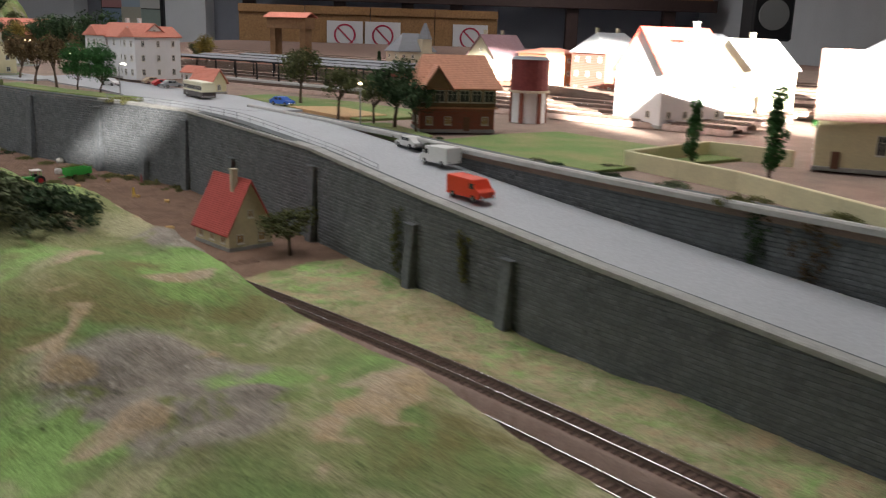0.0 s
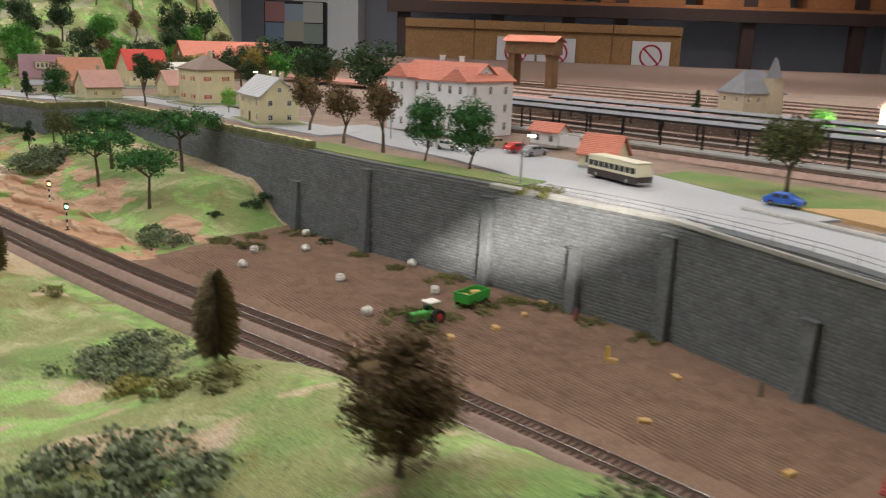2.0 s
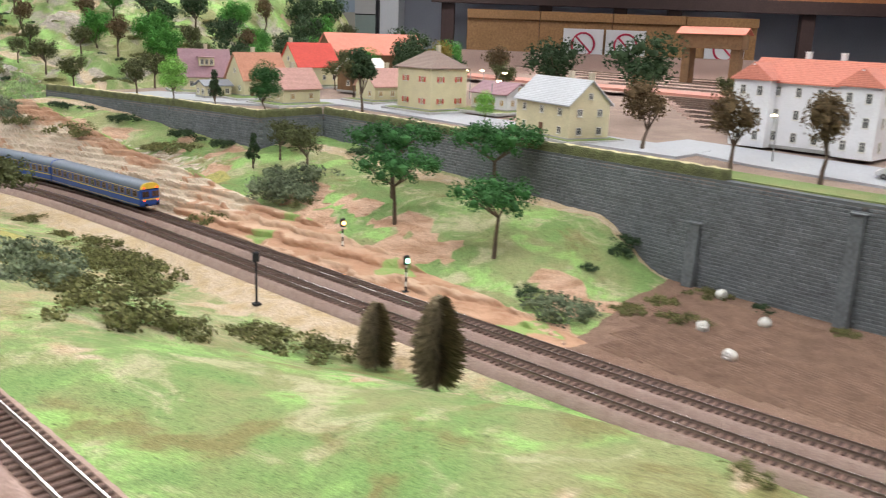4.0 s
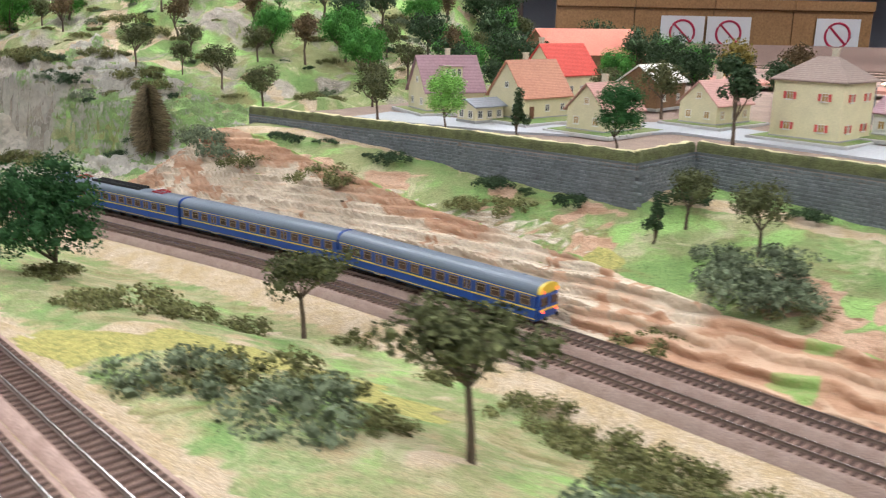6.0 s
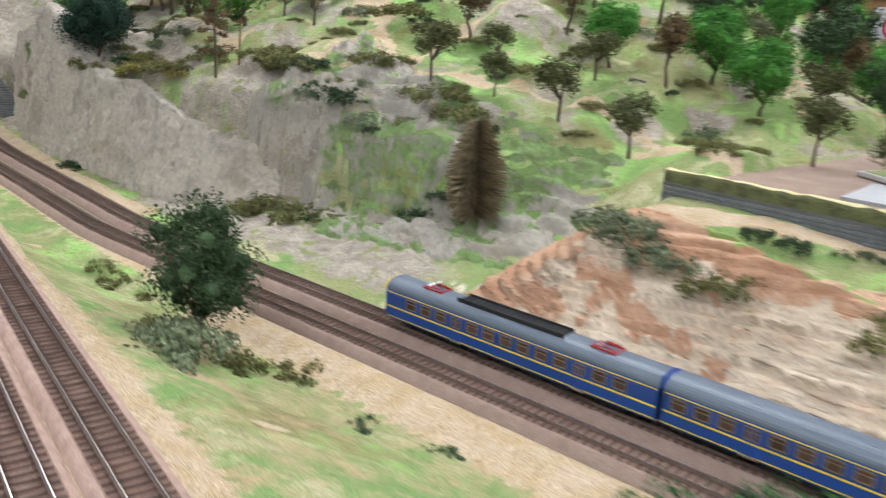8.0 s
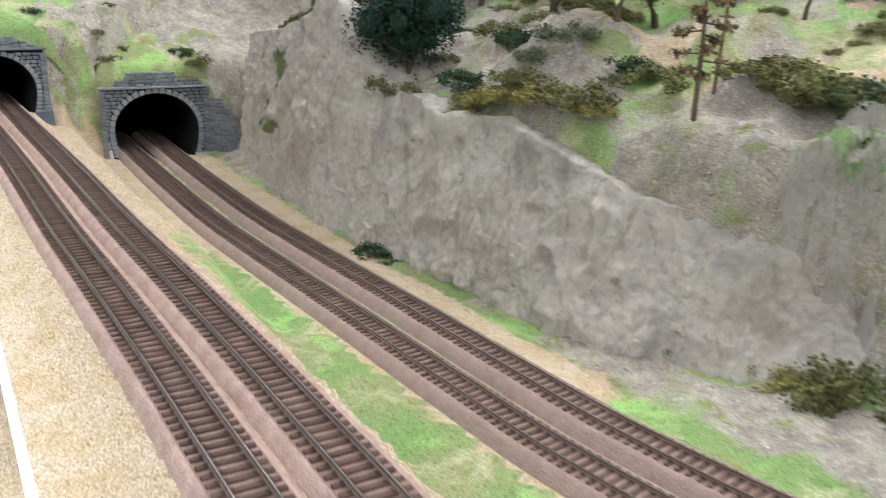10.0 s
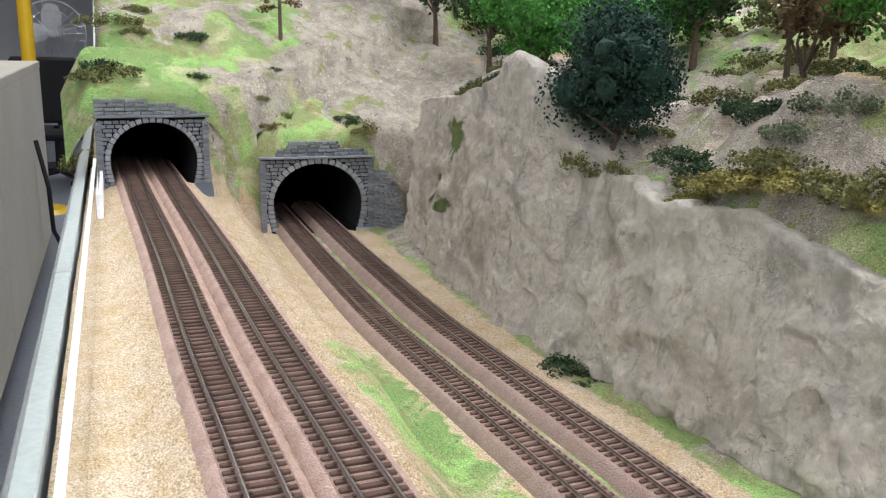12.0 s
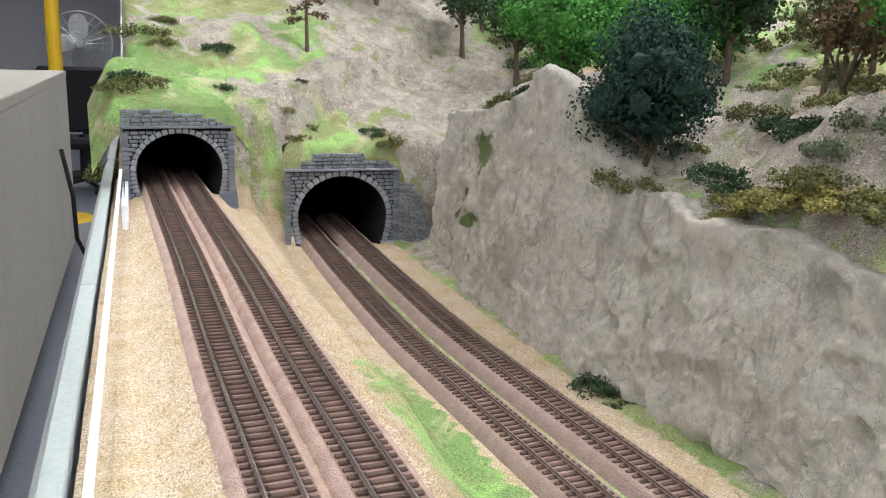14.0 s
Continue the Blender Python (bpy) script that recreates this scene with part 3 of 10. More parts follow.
def build_ground():
    h = 0.0125
    gx, gy = np.arange(-5.0, 1.1, h), np.arange(-0.45, 5.2, h)
    X, Y = np.meshgrid(gx, gy)
    x, y = X.ravel(), Y.ravel()
    ins = edge_in(x, y)
    dw, _ = side(np.stack([x, y], 1), np.array(WALL))
    town = inside(np.stack([x, y], 1), TOWN)
    left = (x + 4.98) > -0.35 * (y - 3.9)
    west = np.abs(side(np.stack([x, y], 1), WEST)[0])
    keep = (ins > -0.020 - 1.45 * h) & ~(town & (np.abs(dw) > 0.03) & (west > 0.09)) & (y < 4.68) & left
    # the tunnels' mouths stay open
    for ax, ay, bx, by, w in (PORTAL_B[0], PORTAL_B[1], PORTAL_B[2], PORTAL_B[3], 0.068), (PORTAL_A[0], PORTAL_A[1], PORTAL_A[2], PORTAL_A[3], 0.060):
        rel = np.stack([x - ax, y - ay], 1)
        along, across = rel @ (bx, by), np.abs(rel @ (-by, bx))
        keep &= ~((along > -0.004) & (along < 0.022) & (across < w + 0.004))
    idx = -np.ones(len(x), int)
    quad = keep.reshape(X.shape)
    quad = quad[:-1, :-1] & quad[1:, :-1] & quad[:-1, 1:] & quad[1:, 1:]
    i, j = np.nonzero(quad)
    w = X.shape[1]
    f = np.stack([i * w + j, i * w + j + 1, (i + 1) * w + j + 1, (i + 1) * w + j], 1)
    used = np.unique(f)
    idx[used] = np.arange(len(used))
    over = np.minimum(ins[used] + 0.020, 0)
    x, y = x.copy(), y.copy()
    x[used], y[used] = x[used] - 0.616 * over, y[used] - 0.788 * over
    z, *cover = land(x[used], y[used])
    m = mound(x[used], y[used])
    z = z + m
    cover[0] = cover[0] * (m < 0.015)
    cover[3] = np.where(m > 0.015, np.maximum(cover[3], 0.75 * ramp(fbm(x[used], y[used], 18.0, 4, 4.4), -0.1, 0.15)), cover[3])
    sunk = town[used] & (np.abs(dw[used]) > 0.012)
    z = np.where(sunk, np.minimum(z, TOP - 0.004), z)
    grid = np.full(X.size, np.nan)
    grid[used] = z
    LEVEL.append((grid.reshape(X.shape), gx[0], gy[0], h))
    ob = raw("ground", np.stack([x[used], y[used], z], 1).tolist(), idx[f].tolist(), M_LAND, smooth=True)
    for key, value in zip(("sand", "rust", "cream", "rock", "field", "gold"), cover):
        a = ob.data.attributes.new(key, "FLOAT", "POINT")
        a.data.foreach_set("value", value.astype(np.float32))
    return tagged(ob, "modelled landscape of flock grass, earth, sand and rock", "ground", kind="structure")


# portal: mouth centre on the ground, and the way into the hill
PORTAL_B = (-3.922, 3.683, -0.78, 0.626)
PORTAL_A = (-4.058, 3.499, -0.82, 0.572)


def mound(x, y):
    """The ground over the two tunnels."""
    out = np.zeros(len(x))
    for (px, py, wx, wy), top, base in ((PORTAL_B, 0.122, 0.0), (PORTAL_A, 0.178, 0.08)):
        rel = np.stack([x - px, y - py], 1)
        along, across = rel @ (wx, wy), rel @ (-wy, wx)
        z0 = land(x, y)[0]
        spread = 1.4 * np.clip(along, 0, 1)
        wide = ramp(-across - spread, 0.085, 0.15 if base else 0.30) + ramp(across - spread, 0.085, 0.20) * (base == 0.0)
        cover = ramp(along, 0.0, 0.012) * (1 - np.clip(wide, 0, 1))
        want = top + 0.46 * np.clip(along, 0, 1) ** 0.95 + 0.02 * fbm(x, y, 9.0, 4, 6.1) * ramp(along, 0.02, 0.12) - z0
        out = np.maximum(out, cover * np.maximum(want, 0))
    return out * ramp(edge_in(x, y), -0.002, 0.004)


GROUND = build_ground()


# ---------------------------------------------------------------- town plate, street, kerbs
def sheet(name, poly, z, material, h=0.03, label="", lift=0.0, slope=False):
    """A flat or gently sloping plate with a clean border, following the town's level."""
    bm = bmesh.new()
    vs = [bm.verts.new((px, py, 0)) for px, py in poly]
    bm.faces.new(vs)
    bmesh.ops.triangulate(bm, faces=bm.faces[:])
    lo, hi = np.min(poly, 0), np.max(poly, 0)
    for axis, vec in ((0, (1, 0, 0)), (1, (0, 1, 0))):
        for c in np.arange(lo[axis] + h, hi[axis], h):
            co = [0, 0, 0]
            co[axis] = c
            bmesh.ops.bisect_plane(bm, geom=bm.verts[:] + bm.edges[:] + bm.faces[:], plane_co=co, plane_no=vec)
    bm.verts.ensure_lookup_table()
    xy = np.array([v.co[:2] for v in bm.verts])
    zz = town_z(xy[:, 0], xy[:, 1]) if z is None else np.full(len(xy), z)
    if slope:
        zz = zz + 0.012 * ramp(xy[:, 1] - 0.6 * np.abs(xy[:, 0] + 0.5), 2.1, 2.6)
    for v, w in zip(bm.verts, zz):
        v.co.z = w + lift
    for fc in bm.faces:
        if fc.normal.z < 0:
            fc.normal_flip()
    rim = bmesh.ops.extrude_edge_only(bm, edges=[e for e in bm.edges if e.is_boundary])
    bmesh.ops.translate(bm, verts=[v for v in rim["geom"] if isinstance(v, bmesh.types.BMVert)], vec=(0, 0, -0.007))
    me = bpy.data.meshes.new(name)
    bm.to_mesh(me)
    bm.free()
    me.materials.append(material)
    return tagged(new(name, me), label, name.replace("_", " "), kind="structure")




def band(line, d0, d1):
    a, b = shifted(line, d0), shifted(line, d1)
    return [tuple(p) for p in a] + [tuple(p) for p in b[::-1]]


STREET = curve([(0.44, 0.60), (0.161, 0.945), (0.0, 1.165), (-0.15, 1.395), (-0.40, 1.735), (-0.56, 1.90)], 0.04)
PLATE = [tuple(p) for p in shifted(STREET, 0.131)] + WALL[5:] + TOWN[12:] + [(0.75, 0.5)]
sheet("town_plate", PLATE, TOP - 0.001, M_YARD, 0.06, "rusty brown ballasted town and station plate", slope=True)
sheet("far_yard", [(-1.8, 4.702), (2.4, 4.702), (2.4, 8.9), (-1.95, 8.9)], TOP + 0.010, M_BALLAST, 0.5, "rusty brown ballasted station yard stretching to the board fence")
sheet("road", band(STREET, 0.012, 0.124), None, M_ROAD, 0.05, "grey painted model street falling along the wall", 0.002)
sheet("station_square", [(-0.56, 1.905), (-0.44, 1.86), (-0.30, 1.76), (-0.20, 1.82), (-0.24, 1.90), (-0.36, 2.06), (-0.50, 2.19), (-0.66, 2.33), (-0.76, 2.42), (-0.95, 2.60), (-1.02, 2.54), (-0.90, 2.36), (-0.72, 2.17), (-0.63, 2.05)], None, M_ROAD, 0.08, "pale grey square in front of the station", 0.0025)
VSTREET = curve([(-0.95, 2.46), (-1.12, 2.60), (-1.32, 2.79), (-1.50, 2.95), (-1.63, 3.04), (-1.80, 2.99), (-1.98, 3.04), (-2.14, 3.12)], 0.04)
sheet("village_street", band(VSTREET, -0.075, 0.03), None, M_ROAD, 0.08, "pale grey village street inside the hedge", 0.003)
sheet("verge", band(curve([(-0.60, 1.925), (-0.84, 2.105), (-1.0, 2.25)], 0.04), 0.0, 0.06), None, M_LAWN, 0.05, "green flock verge on top of the wall", 0.004)
sheet("lawn", [(0.02, 1.395), (0.20, 1.16), (0.42, 1.30), (0.22, 1.56), (0.12, 1.50)], None, M_LAWN, 0.06, "green flock lawn beside the signal box", 0.003)
sheet("lawn", [(-0.26, 1.86), (-0.10, 1.66), (0.06, 1.78), (-0.14, 2.02), (-0.34, 2.16), (-0.40, 2.10)], None, M_LAWN, 0.06, "green flock lawn beside the yard tracks", 0.003)
sheet("sand_lot", [(-0.255, 1.86), (-0.13, 1.68), (-0.06, 1.74), (-0.16, 1.88)], None, M_SANDLOT, 0.06, "ochre sand lot beside the street", 0.0045)
sheet("lawn", [(-0.13, 1.60), (0.0, 1.40), (0.02, 1.46), (-0.05, 1.62)], None, M_LAWN, 0.06, "green flock verge beneath street trees", 0.003)


# ---------------------------------------------------------------- masonry: retaining walls with courses of stones
STONE = {}


def stone(w, h, t, material):
    key = (round(w, 4), round(h, 4), material.name)
    if key not in STONE:
        bm = bmesh.new()
        box(bm, 0, 0, 0, w, t, h, bevel=min(h, w) * 0.12)
        me = bpy.data.meshes.new("stone")
        bm.to_mesh(me)
        bm.free()
        me.materials.append(material)
        STONE[key] = me
    return STONE[key]


def wall_run(name, pts, low, high, label, single=(0.0, 0.0), course=0.0046):
    """A wall along plan points (its face on the left of the run), with a core and running courses of stones."""
    host = thing(name, Matrix(), label, "wall", kind="structure")
    core = bmesh.new()
    verts, faces = [], []
    for (ax, ay), (bx, by) in zip(pts, pts[1:]):
        a, b = Vector((ax, ay, 0)), Vector((bx, by, 0))
        d = (b - a).normalized()
        back = Vector((d.y, -d.x, 0)) * 0.02
        n = max(2, int((b - a).length / 0.05))
        for k in range(n):
            p, q = a.lerp(b, k / n), a.lerp(b, (k + 1) / n)
            z = [(low(*p.xy), high(*p.xy)), (low(*q.xy), high(*q.xy))]
            vs = [core.verts.new((w.x, w.y, h)) for w, h in ((p, z[0][0]), (q, z[1][0]), (q, z[1][1]), (p, z[0][1]), (p + back, z[0][0]), (q + back, z[1][0]), (q + back, z[1][1]), (p + back, z[0][1]))]
            for f in ((0, 1, 2, 3), (7, 6, 5, 4), (3, 2, 6, 7), (0, 4, 5, 1)):
                core.faces.new([vs[i] for i in f])
        # the stones
        length, rot = (b - a).length, math.degrees(math.atan2(d.y, d.x))
        top_z = max(high(*a.xy), high(*b.xy))
        row, zc = 0, -0.016
        while zc < top_z:
            s = -0.006 * (row % 3)
            while s < length:
                w = random.choice((0.007, 0.009, 0.012, 0.015))
                mid = a + d * min(max(s + w / 2, 0), length)
                if zc > low(*mid.xy) - course * 0.8 and zc + course < high(*mid.xy) + 0.001 and s + w < length + 0.004:
                    out = Vector((-d.y, d.x, 0)) * random.uniform(0.0, 0.0007)
                    hw, hh, ht = w / 2 - 0.0004, course - 0.0006, 0.0007
                    base = len(verts)
                    for ex, ez in ((-1, 0), (1, 0), (1, 1), (-1, 1)):
                        for lift, ins in ((0.0, 0.0), (1.0, 0.0007)):
                            e = a + d * (s + w / 2 + ex * (hw - ins)) + out * lift + Vector((-d.y, d.x, 0)) * ht * lift
                            verts.append((e.x, e.y, zc + ez * hh + (ins if ez == 0 else -ins)))
                    b8 = base
                    faces += [(b8 + 1, b8 + 3, b8 + 5, b8 + 7), (b8, b8 + 2, b8 + 3, b8 + 1), (b8 + 2, b8 + 4, b8 + 5, b8 + 3), (b8 + 4, b8 + 6, b8 + 7, b8 + 5), (b8 + 6, b8, b8 + 1, b8 + 7)]
                s += w
            zc += course
            row += 1
    part("wall_core", core, M_MORTAR, host)
    courses = raw("stone_courses", verts, faces, M_STONES, host)
    tagged(courses, "small dark grey stones in courses", kind="stuff")
    return host


def stones_material():
    m = mat("grey_stone_courses", (0.175, 0.19, 0.20), 0.85, 0.3, 40.0, 300.0, 0.5, tint=(0.11, 0.12, 0.128), obj=False, depth=0.001)
    n, l = m.node_tree.nodes, m.node_tree.links
    b = n["Principled BSDF"]
    src = b.inputs["Base Color"].links[0].from_socket
    geo, mr, hs = n.new("ShaderNodeNewGeometry"), n.new("ShaderNodeMapRange"), n.new("ShaderNodeHueSaturation")
    mr.inputs[3].default_value, mr.inputs[4].default_value = 0.86, 1.14
    l.new(geo.outputs["Random Per Island"], mr.inputs[0]), l.new(mr.outputs[0], hs.inputs["Value"])
    l.new(src, hs.inputs["Color"]), l.new(hs.outputs[0], b.inputs["Base Color"])
    return m


M_STONES = stones_material()


def wall_low(x, y):
    return float(np.interp(-x, [1.02, 1.14, 1.35, 1.7, 2.1, 2.38], [-0.016, -0.005, 0.04, 0.06, 0.075, 0.095]))


def wall_high(x, y):
    return float(town_z(np.array([x + 0.01]), np.array([y + 0.01]))[0]) + 0.002


wall_run("retaining_wall", WALL, wall_low, wall_high, "dark grey stone retaining wall carrying street and village")


def buttress(x, y, k, top):
    """A tapered stone pier against the wall."""
    (ax, ay), (bx, by) = WALL[k], WALL[k + 1]
    a, d = Vector((ax, ay, 0)), (Vector((bx, by, 0)) - Vector((ax, ay, 0))).normalized()
    foot = a + d * ((Vector((x, y, 0)) - a).dot(d))
    rot = math.degrees(math.atan2(d.y, d.x))
    host = thing("buttress", pose(foot.x, foot.y, -0.014, 0, 0, rot), "tapered dark grey stone buttress on the retaining wall", "buttress", "wall buttresses")
    h, w = top + 0.014, 0.016
    bm = bmesh.new()
    prof = [(0.001, 0), (0.013, 0), (0.007, h - 0.004), (0.006, h), (0.001, h)]
    prism(bm, prof, -w / 2, w / 2)
    bmesh.ops.bevel(bm, geom=bm.edges[:], offset=0.0008, segments=1, affect="EDGES")
    part("pier", bm, M_WALLSTONE, host)
    bm = bmesh.new()
    box(bm, 0, 0.004, h, w + 0.003, 0.011, 0.002, bevel=0.0005)
    part("coping", bm, M_WALLSTONE, host)
    return host


for _x, _y, _k, _t in ((0.10, 1.03, 1, 0.058), (0.0, 1.165, 2, 0.062), (-0.143, 1.385, 3, 0.092), (-0.30, 1.60, 3, 0.068), (-0.42, 1.755, 4, 0.11), (-0.52, 1.84, 4, 0.07), (-0.64, 1.935, 5, 0.112), (-0.84, 2.085, 6, 0.118), (-0.99, 2.22, 6, 0.07)):
    buttress(_x, _y, _k, _t)


def ribbon(name, line, d0, d1, z0, z1, material, label, category, kind="structure", rough=0.0, top=None):
    """A long low body along a line: kerbs, copings, hedges."""
    a, b = shifted(line, d0), shifted(line, d1)
    bm = bmesh.new()
    rows = []
    for p, q in zip(a, b):
        zt = float(town_z(np.array([p[0] + 0.01]), np.array([p[1] + 0.01]))[0])
        j = [random.uniform(-rough, rough) for _ in range(6)]
        w = np.array(q) - np.array(p)
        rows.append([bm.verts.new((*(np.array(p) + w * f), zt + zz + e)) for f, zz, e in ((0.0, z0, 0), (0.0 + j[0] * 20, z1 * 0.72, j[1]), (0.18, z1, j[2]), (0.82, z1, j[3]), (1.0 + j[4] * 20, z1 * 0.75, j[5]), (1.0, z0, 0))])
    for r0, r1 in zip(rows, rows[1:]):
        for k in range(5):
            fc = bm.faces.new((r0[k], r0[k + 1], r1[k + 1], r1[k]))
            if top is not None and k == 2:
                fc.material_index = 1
    bm.faces.new(rows[0]), bm.faces.new(rows[-1][::-1])
    ob = link(name, bm, [material] + ([top] if top else []), smooth=bool(rough))
    return tagged(ob, label, category, kind=kind)


ribbon("coping", np.array(WALL[:6]), -0.003, 0.013, -0.002, 0.0035, M_STONECAP, "pale stone coping along the wall top", "coping")
ribbon("kerb", STREET[:-5], 0.122, 0.130, 0.0, 0.007, M_KERB, "grey kerb on the far side of the street", "kerb")
for _p in (WALL[6:9], WALL[8:10], WALL[9:12]):
    _q = []
    for (_ax, _ay), (_bx, _by) in zip(_p, _p[1:]):
        _n = max(2, int(math.hypot(_bx - _ax, _by - _ay) / 0.012))
        _q += [(_ax + (_bx - _ax) * _i / _n, _ay + (_by - _ay) * _i / _n) for _i in range(_n)]
    _q.append(_p[-1])
    _s = 5 if _p is WALL[6:9] else 0
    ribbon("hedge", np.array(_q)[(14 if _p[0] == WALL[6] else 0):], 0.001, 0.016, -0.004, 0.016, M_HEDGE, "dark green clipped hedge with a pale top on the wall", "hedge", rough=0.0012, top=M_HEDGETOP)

# second wall, between the falling street and the yards
SECOND = [tuple(p) for p in shifted(np.array(STREET), 0.133)[::3] if p[1] < 1.78]
wall_run("yard_wall", SECOND, lambda x, y: float(town_z(np.array([x - 0.02]), np.array([y - 0.02]))[0]) - 0.01, lambda x, y: TOP + 0.004, "dark grey stone wall holding up the yards")

# ---------------------------------------------------------------- plaster cliff beside the lower line
def build_cliff():
    """A steep cast rock face from the side valley to the tunnel mouth: broad folds, ledges and a tall rib."""
    base = shifted(NEAR, 0.0)
    keep = (base[:, 0] < -3.02) & (base[:, 0] > -3.93)
    line = curve(base[keep][::8], 0.0026)
    t = np.gradient(line, axis=0)
    t /= np.linalg.norm(t, axis=1)[:, None]
    nrm = np.stack([t[:, 1], -t[:, 0]], 1)
    u = -line[:, 0]
    foot = np.interp(u, [3.0, 3.1, 3.2, 3.3, 3.45, 3.55, 3.68, 3.8, 3.9], [0.22, 0.175, 0.150, 0.142, 0.134, 0.120, 0.124, 0.138, 0.165])
    lean = np.interp(u, [3.0, 3.2, 3.4, 3.52, 3.58, 3.66, 3.75, 3.9], [0.10, 0.055, 0.045, 0.05, 0.035, 0.04, 0.03, 0.02])
    top = np.interp(u, [3.0, 3.1, 3.2, 3.26, 3.34, 3.42, 3.50, 3.535, 3.56, 3.585, 3.61, 3.64, 3.67, 3.72, 3.85, 3.95], [0.05, 0.085, 0.108, 0.124, 0.150, 0.147, 0.156, 0.190, 0.238, 0.258, 0.262, 0.250, 0.222, 0.207, 0.190, 0.17])
    top = top + np.array([0.006 * noise.fractal((p[0] * 34, p[1] * 34, 0.0), 0.8, 2.0, 3) for p in line])
    rows = 120
    verts, w, moss = [], rows + 1, []
    for i, (p, n) in enumerate(zip(line, nrm)):
        for k in range(w):
            v = k / rows
            over = max(0.0, v - 0.88) / 0.12
            z = -0.016 + (top[i] + 0.016) * min(v / 0.88, 1.0) - (0.012 + max(top[i] - 0.19, 0.0)) * over ** 1.6
            q = (p[0], p[1], z)
            a = noise.fractal((q[0] * 7, q[1] * 7, q[2] * 4), 0.9, 2.0, 3)
            fold = noise.ridged_multi_fractal((q[0] * 8 + 2.0 + 0.5 * a, q[1] * 8, q[2] * 2.0 + 0.6 * q[0]), 1.0, 2.1, 3, 1.0, 2.0)
            c = noise.fractal((q[0] * 60, q[1] * 60, q[2] * 60), 0.9, 2.0, 4)
            ledge = ((z + 0.35 * p[0]) * 21 + 1.5 * a) % 1.0
            chip = noise.voronoi((q[0] * 30 + 0.6 * a, q[1] * 30, q[2] * 22 + 0.8 * a))[0]
            crumple = noise.ridged_multi_fractal((q[0] * 34 + 0.9 * a + 0.25 * c, q[1] * 34, q[2] * 27 + 0.8 * a), 0.85, 2.2, 4, 1.0, 2.0)
            d = foot[i] + lean[i] * min(v / 0.88, 1.0) ** 1.2 + 0.11 * over + 0.013 * a - 0.012 * (fold - 0.9) * min(1.0, v * 5) + 0.0014 * (ledge - 0.5) + 0.0105 * (chip[1] - chip[0]) + 0.0022 * c - 0.0050 * (crumple - 1.1) - 0.006
            verts.append((p[0] + n[0] * d, p[1] + n[1] * d, z + 0.004 * a * v))
            wob = noise.fractal((q[0] * 40, q[1] * 40, q[2] * 40), 0.8, 2.0, 4)
            moss.append(max(0.0, *(1 - (math.hypot((u[i] - mu) / mr, (z - mz) / mh) + 0.45 * wob) for mu, mz, mr, mh in ((3.715, 0.160, 0.030, 0.034), (3.755, 0.088, 0.016, 0.030), (3.72, 0.075, 0.016, 0.014), (3.775, 0.035, 0.012, 0.018)))))
    faces = [(i * w + k, (i + 1) * w + k, (i + 1) * w + k + 1, i * w + k + 1) for i in range(len(line) - 1) for k in range(rows)]
    ob = raw("cliff", verts, faces, M_CLIFF, smooth=True)
    att = ob.data.attributes.new("moss", "FLOAT", "POINT")
    att.data.foreach_set("value", np.array(moss, np.float32))
    return tagged(ob, "grey cracked plaster rock cliff beside the tracks", "cliff", kind="structure")


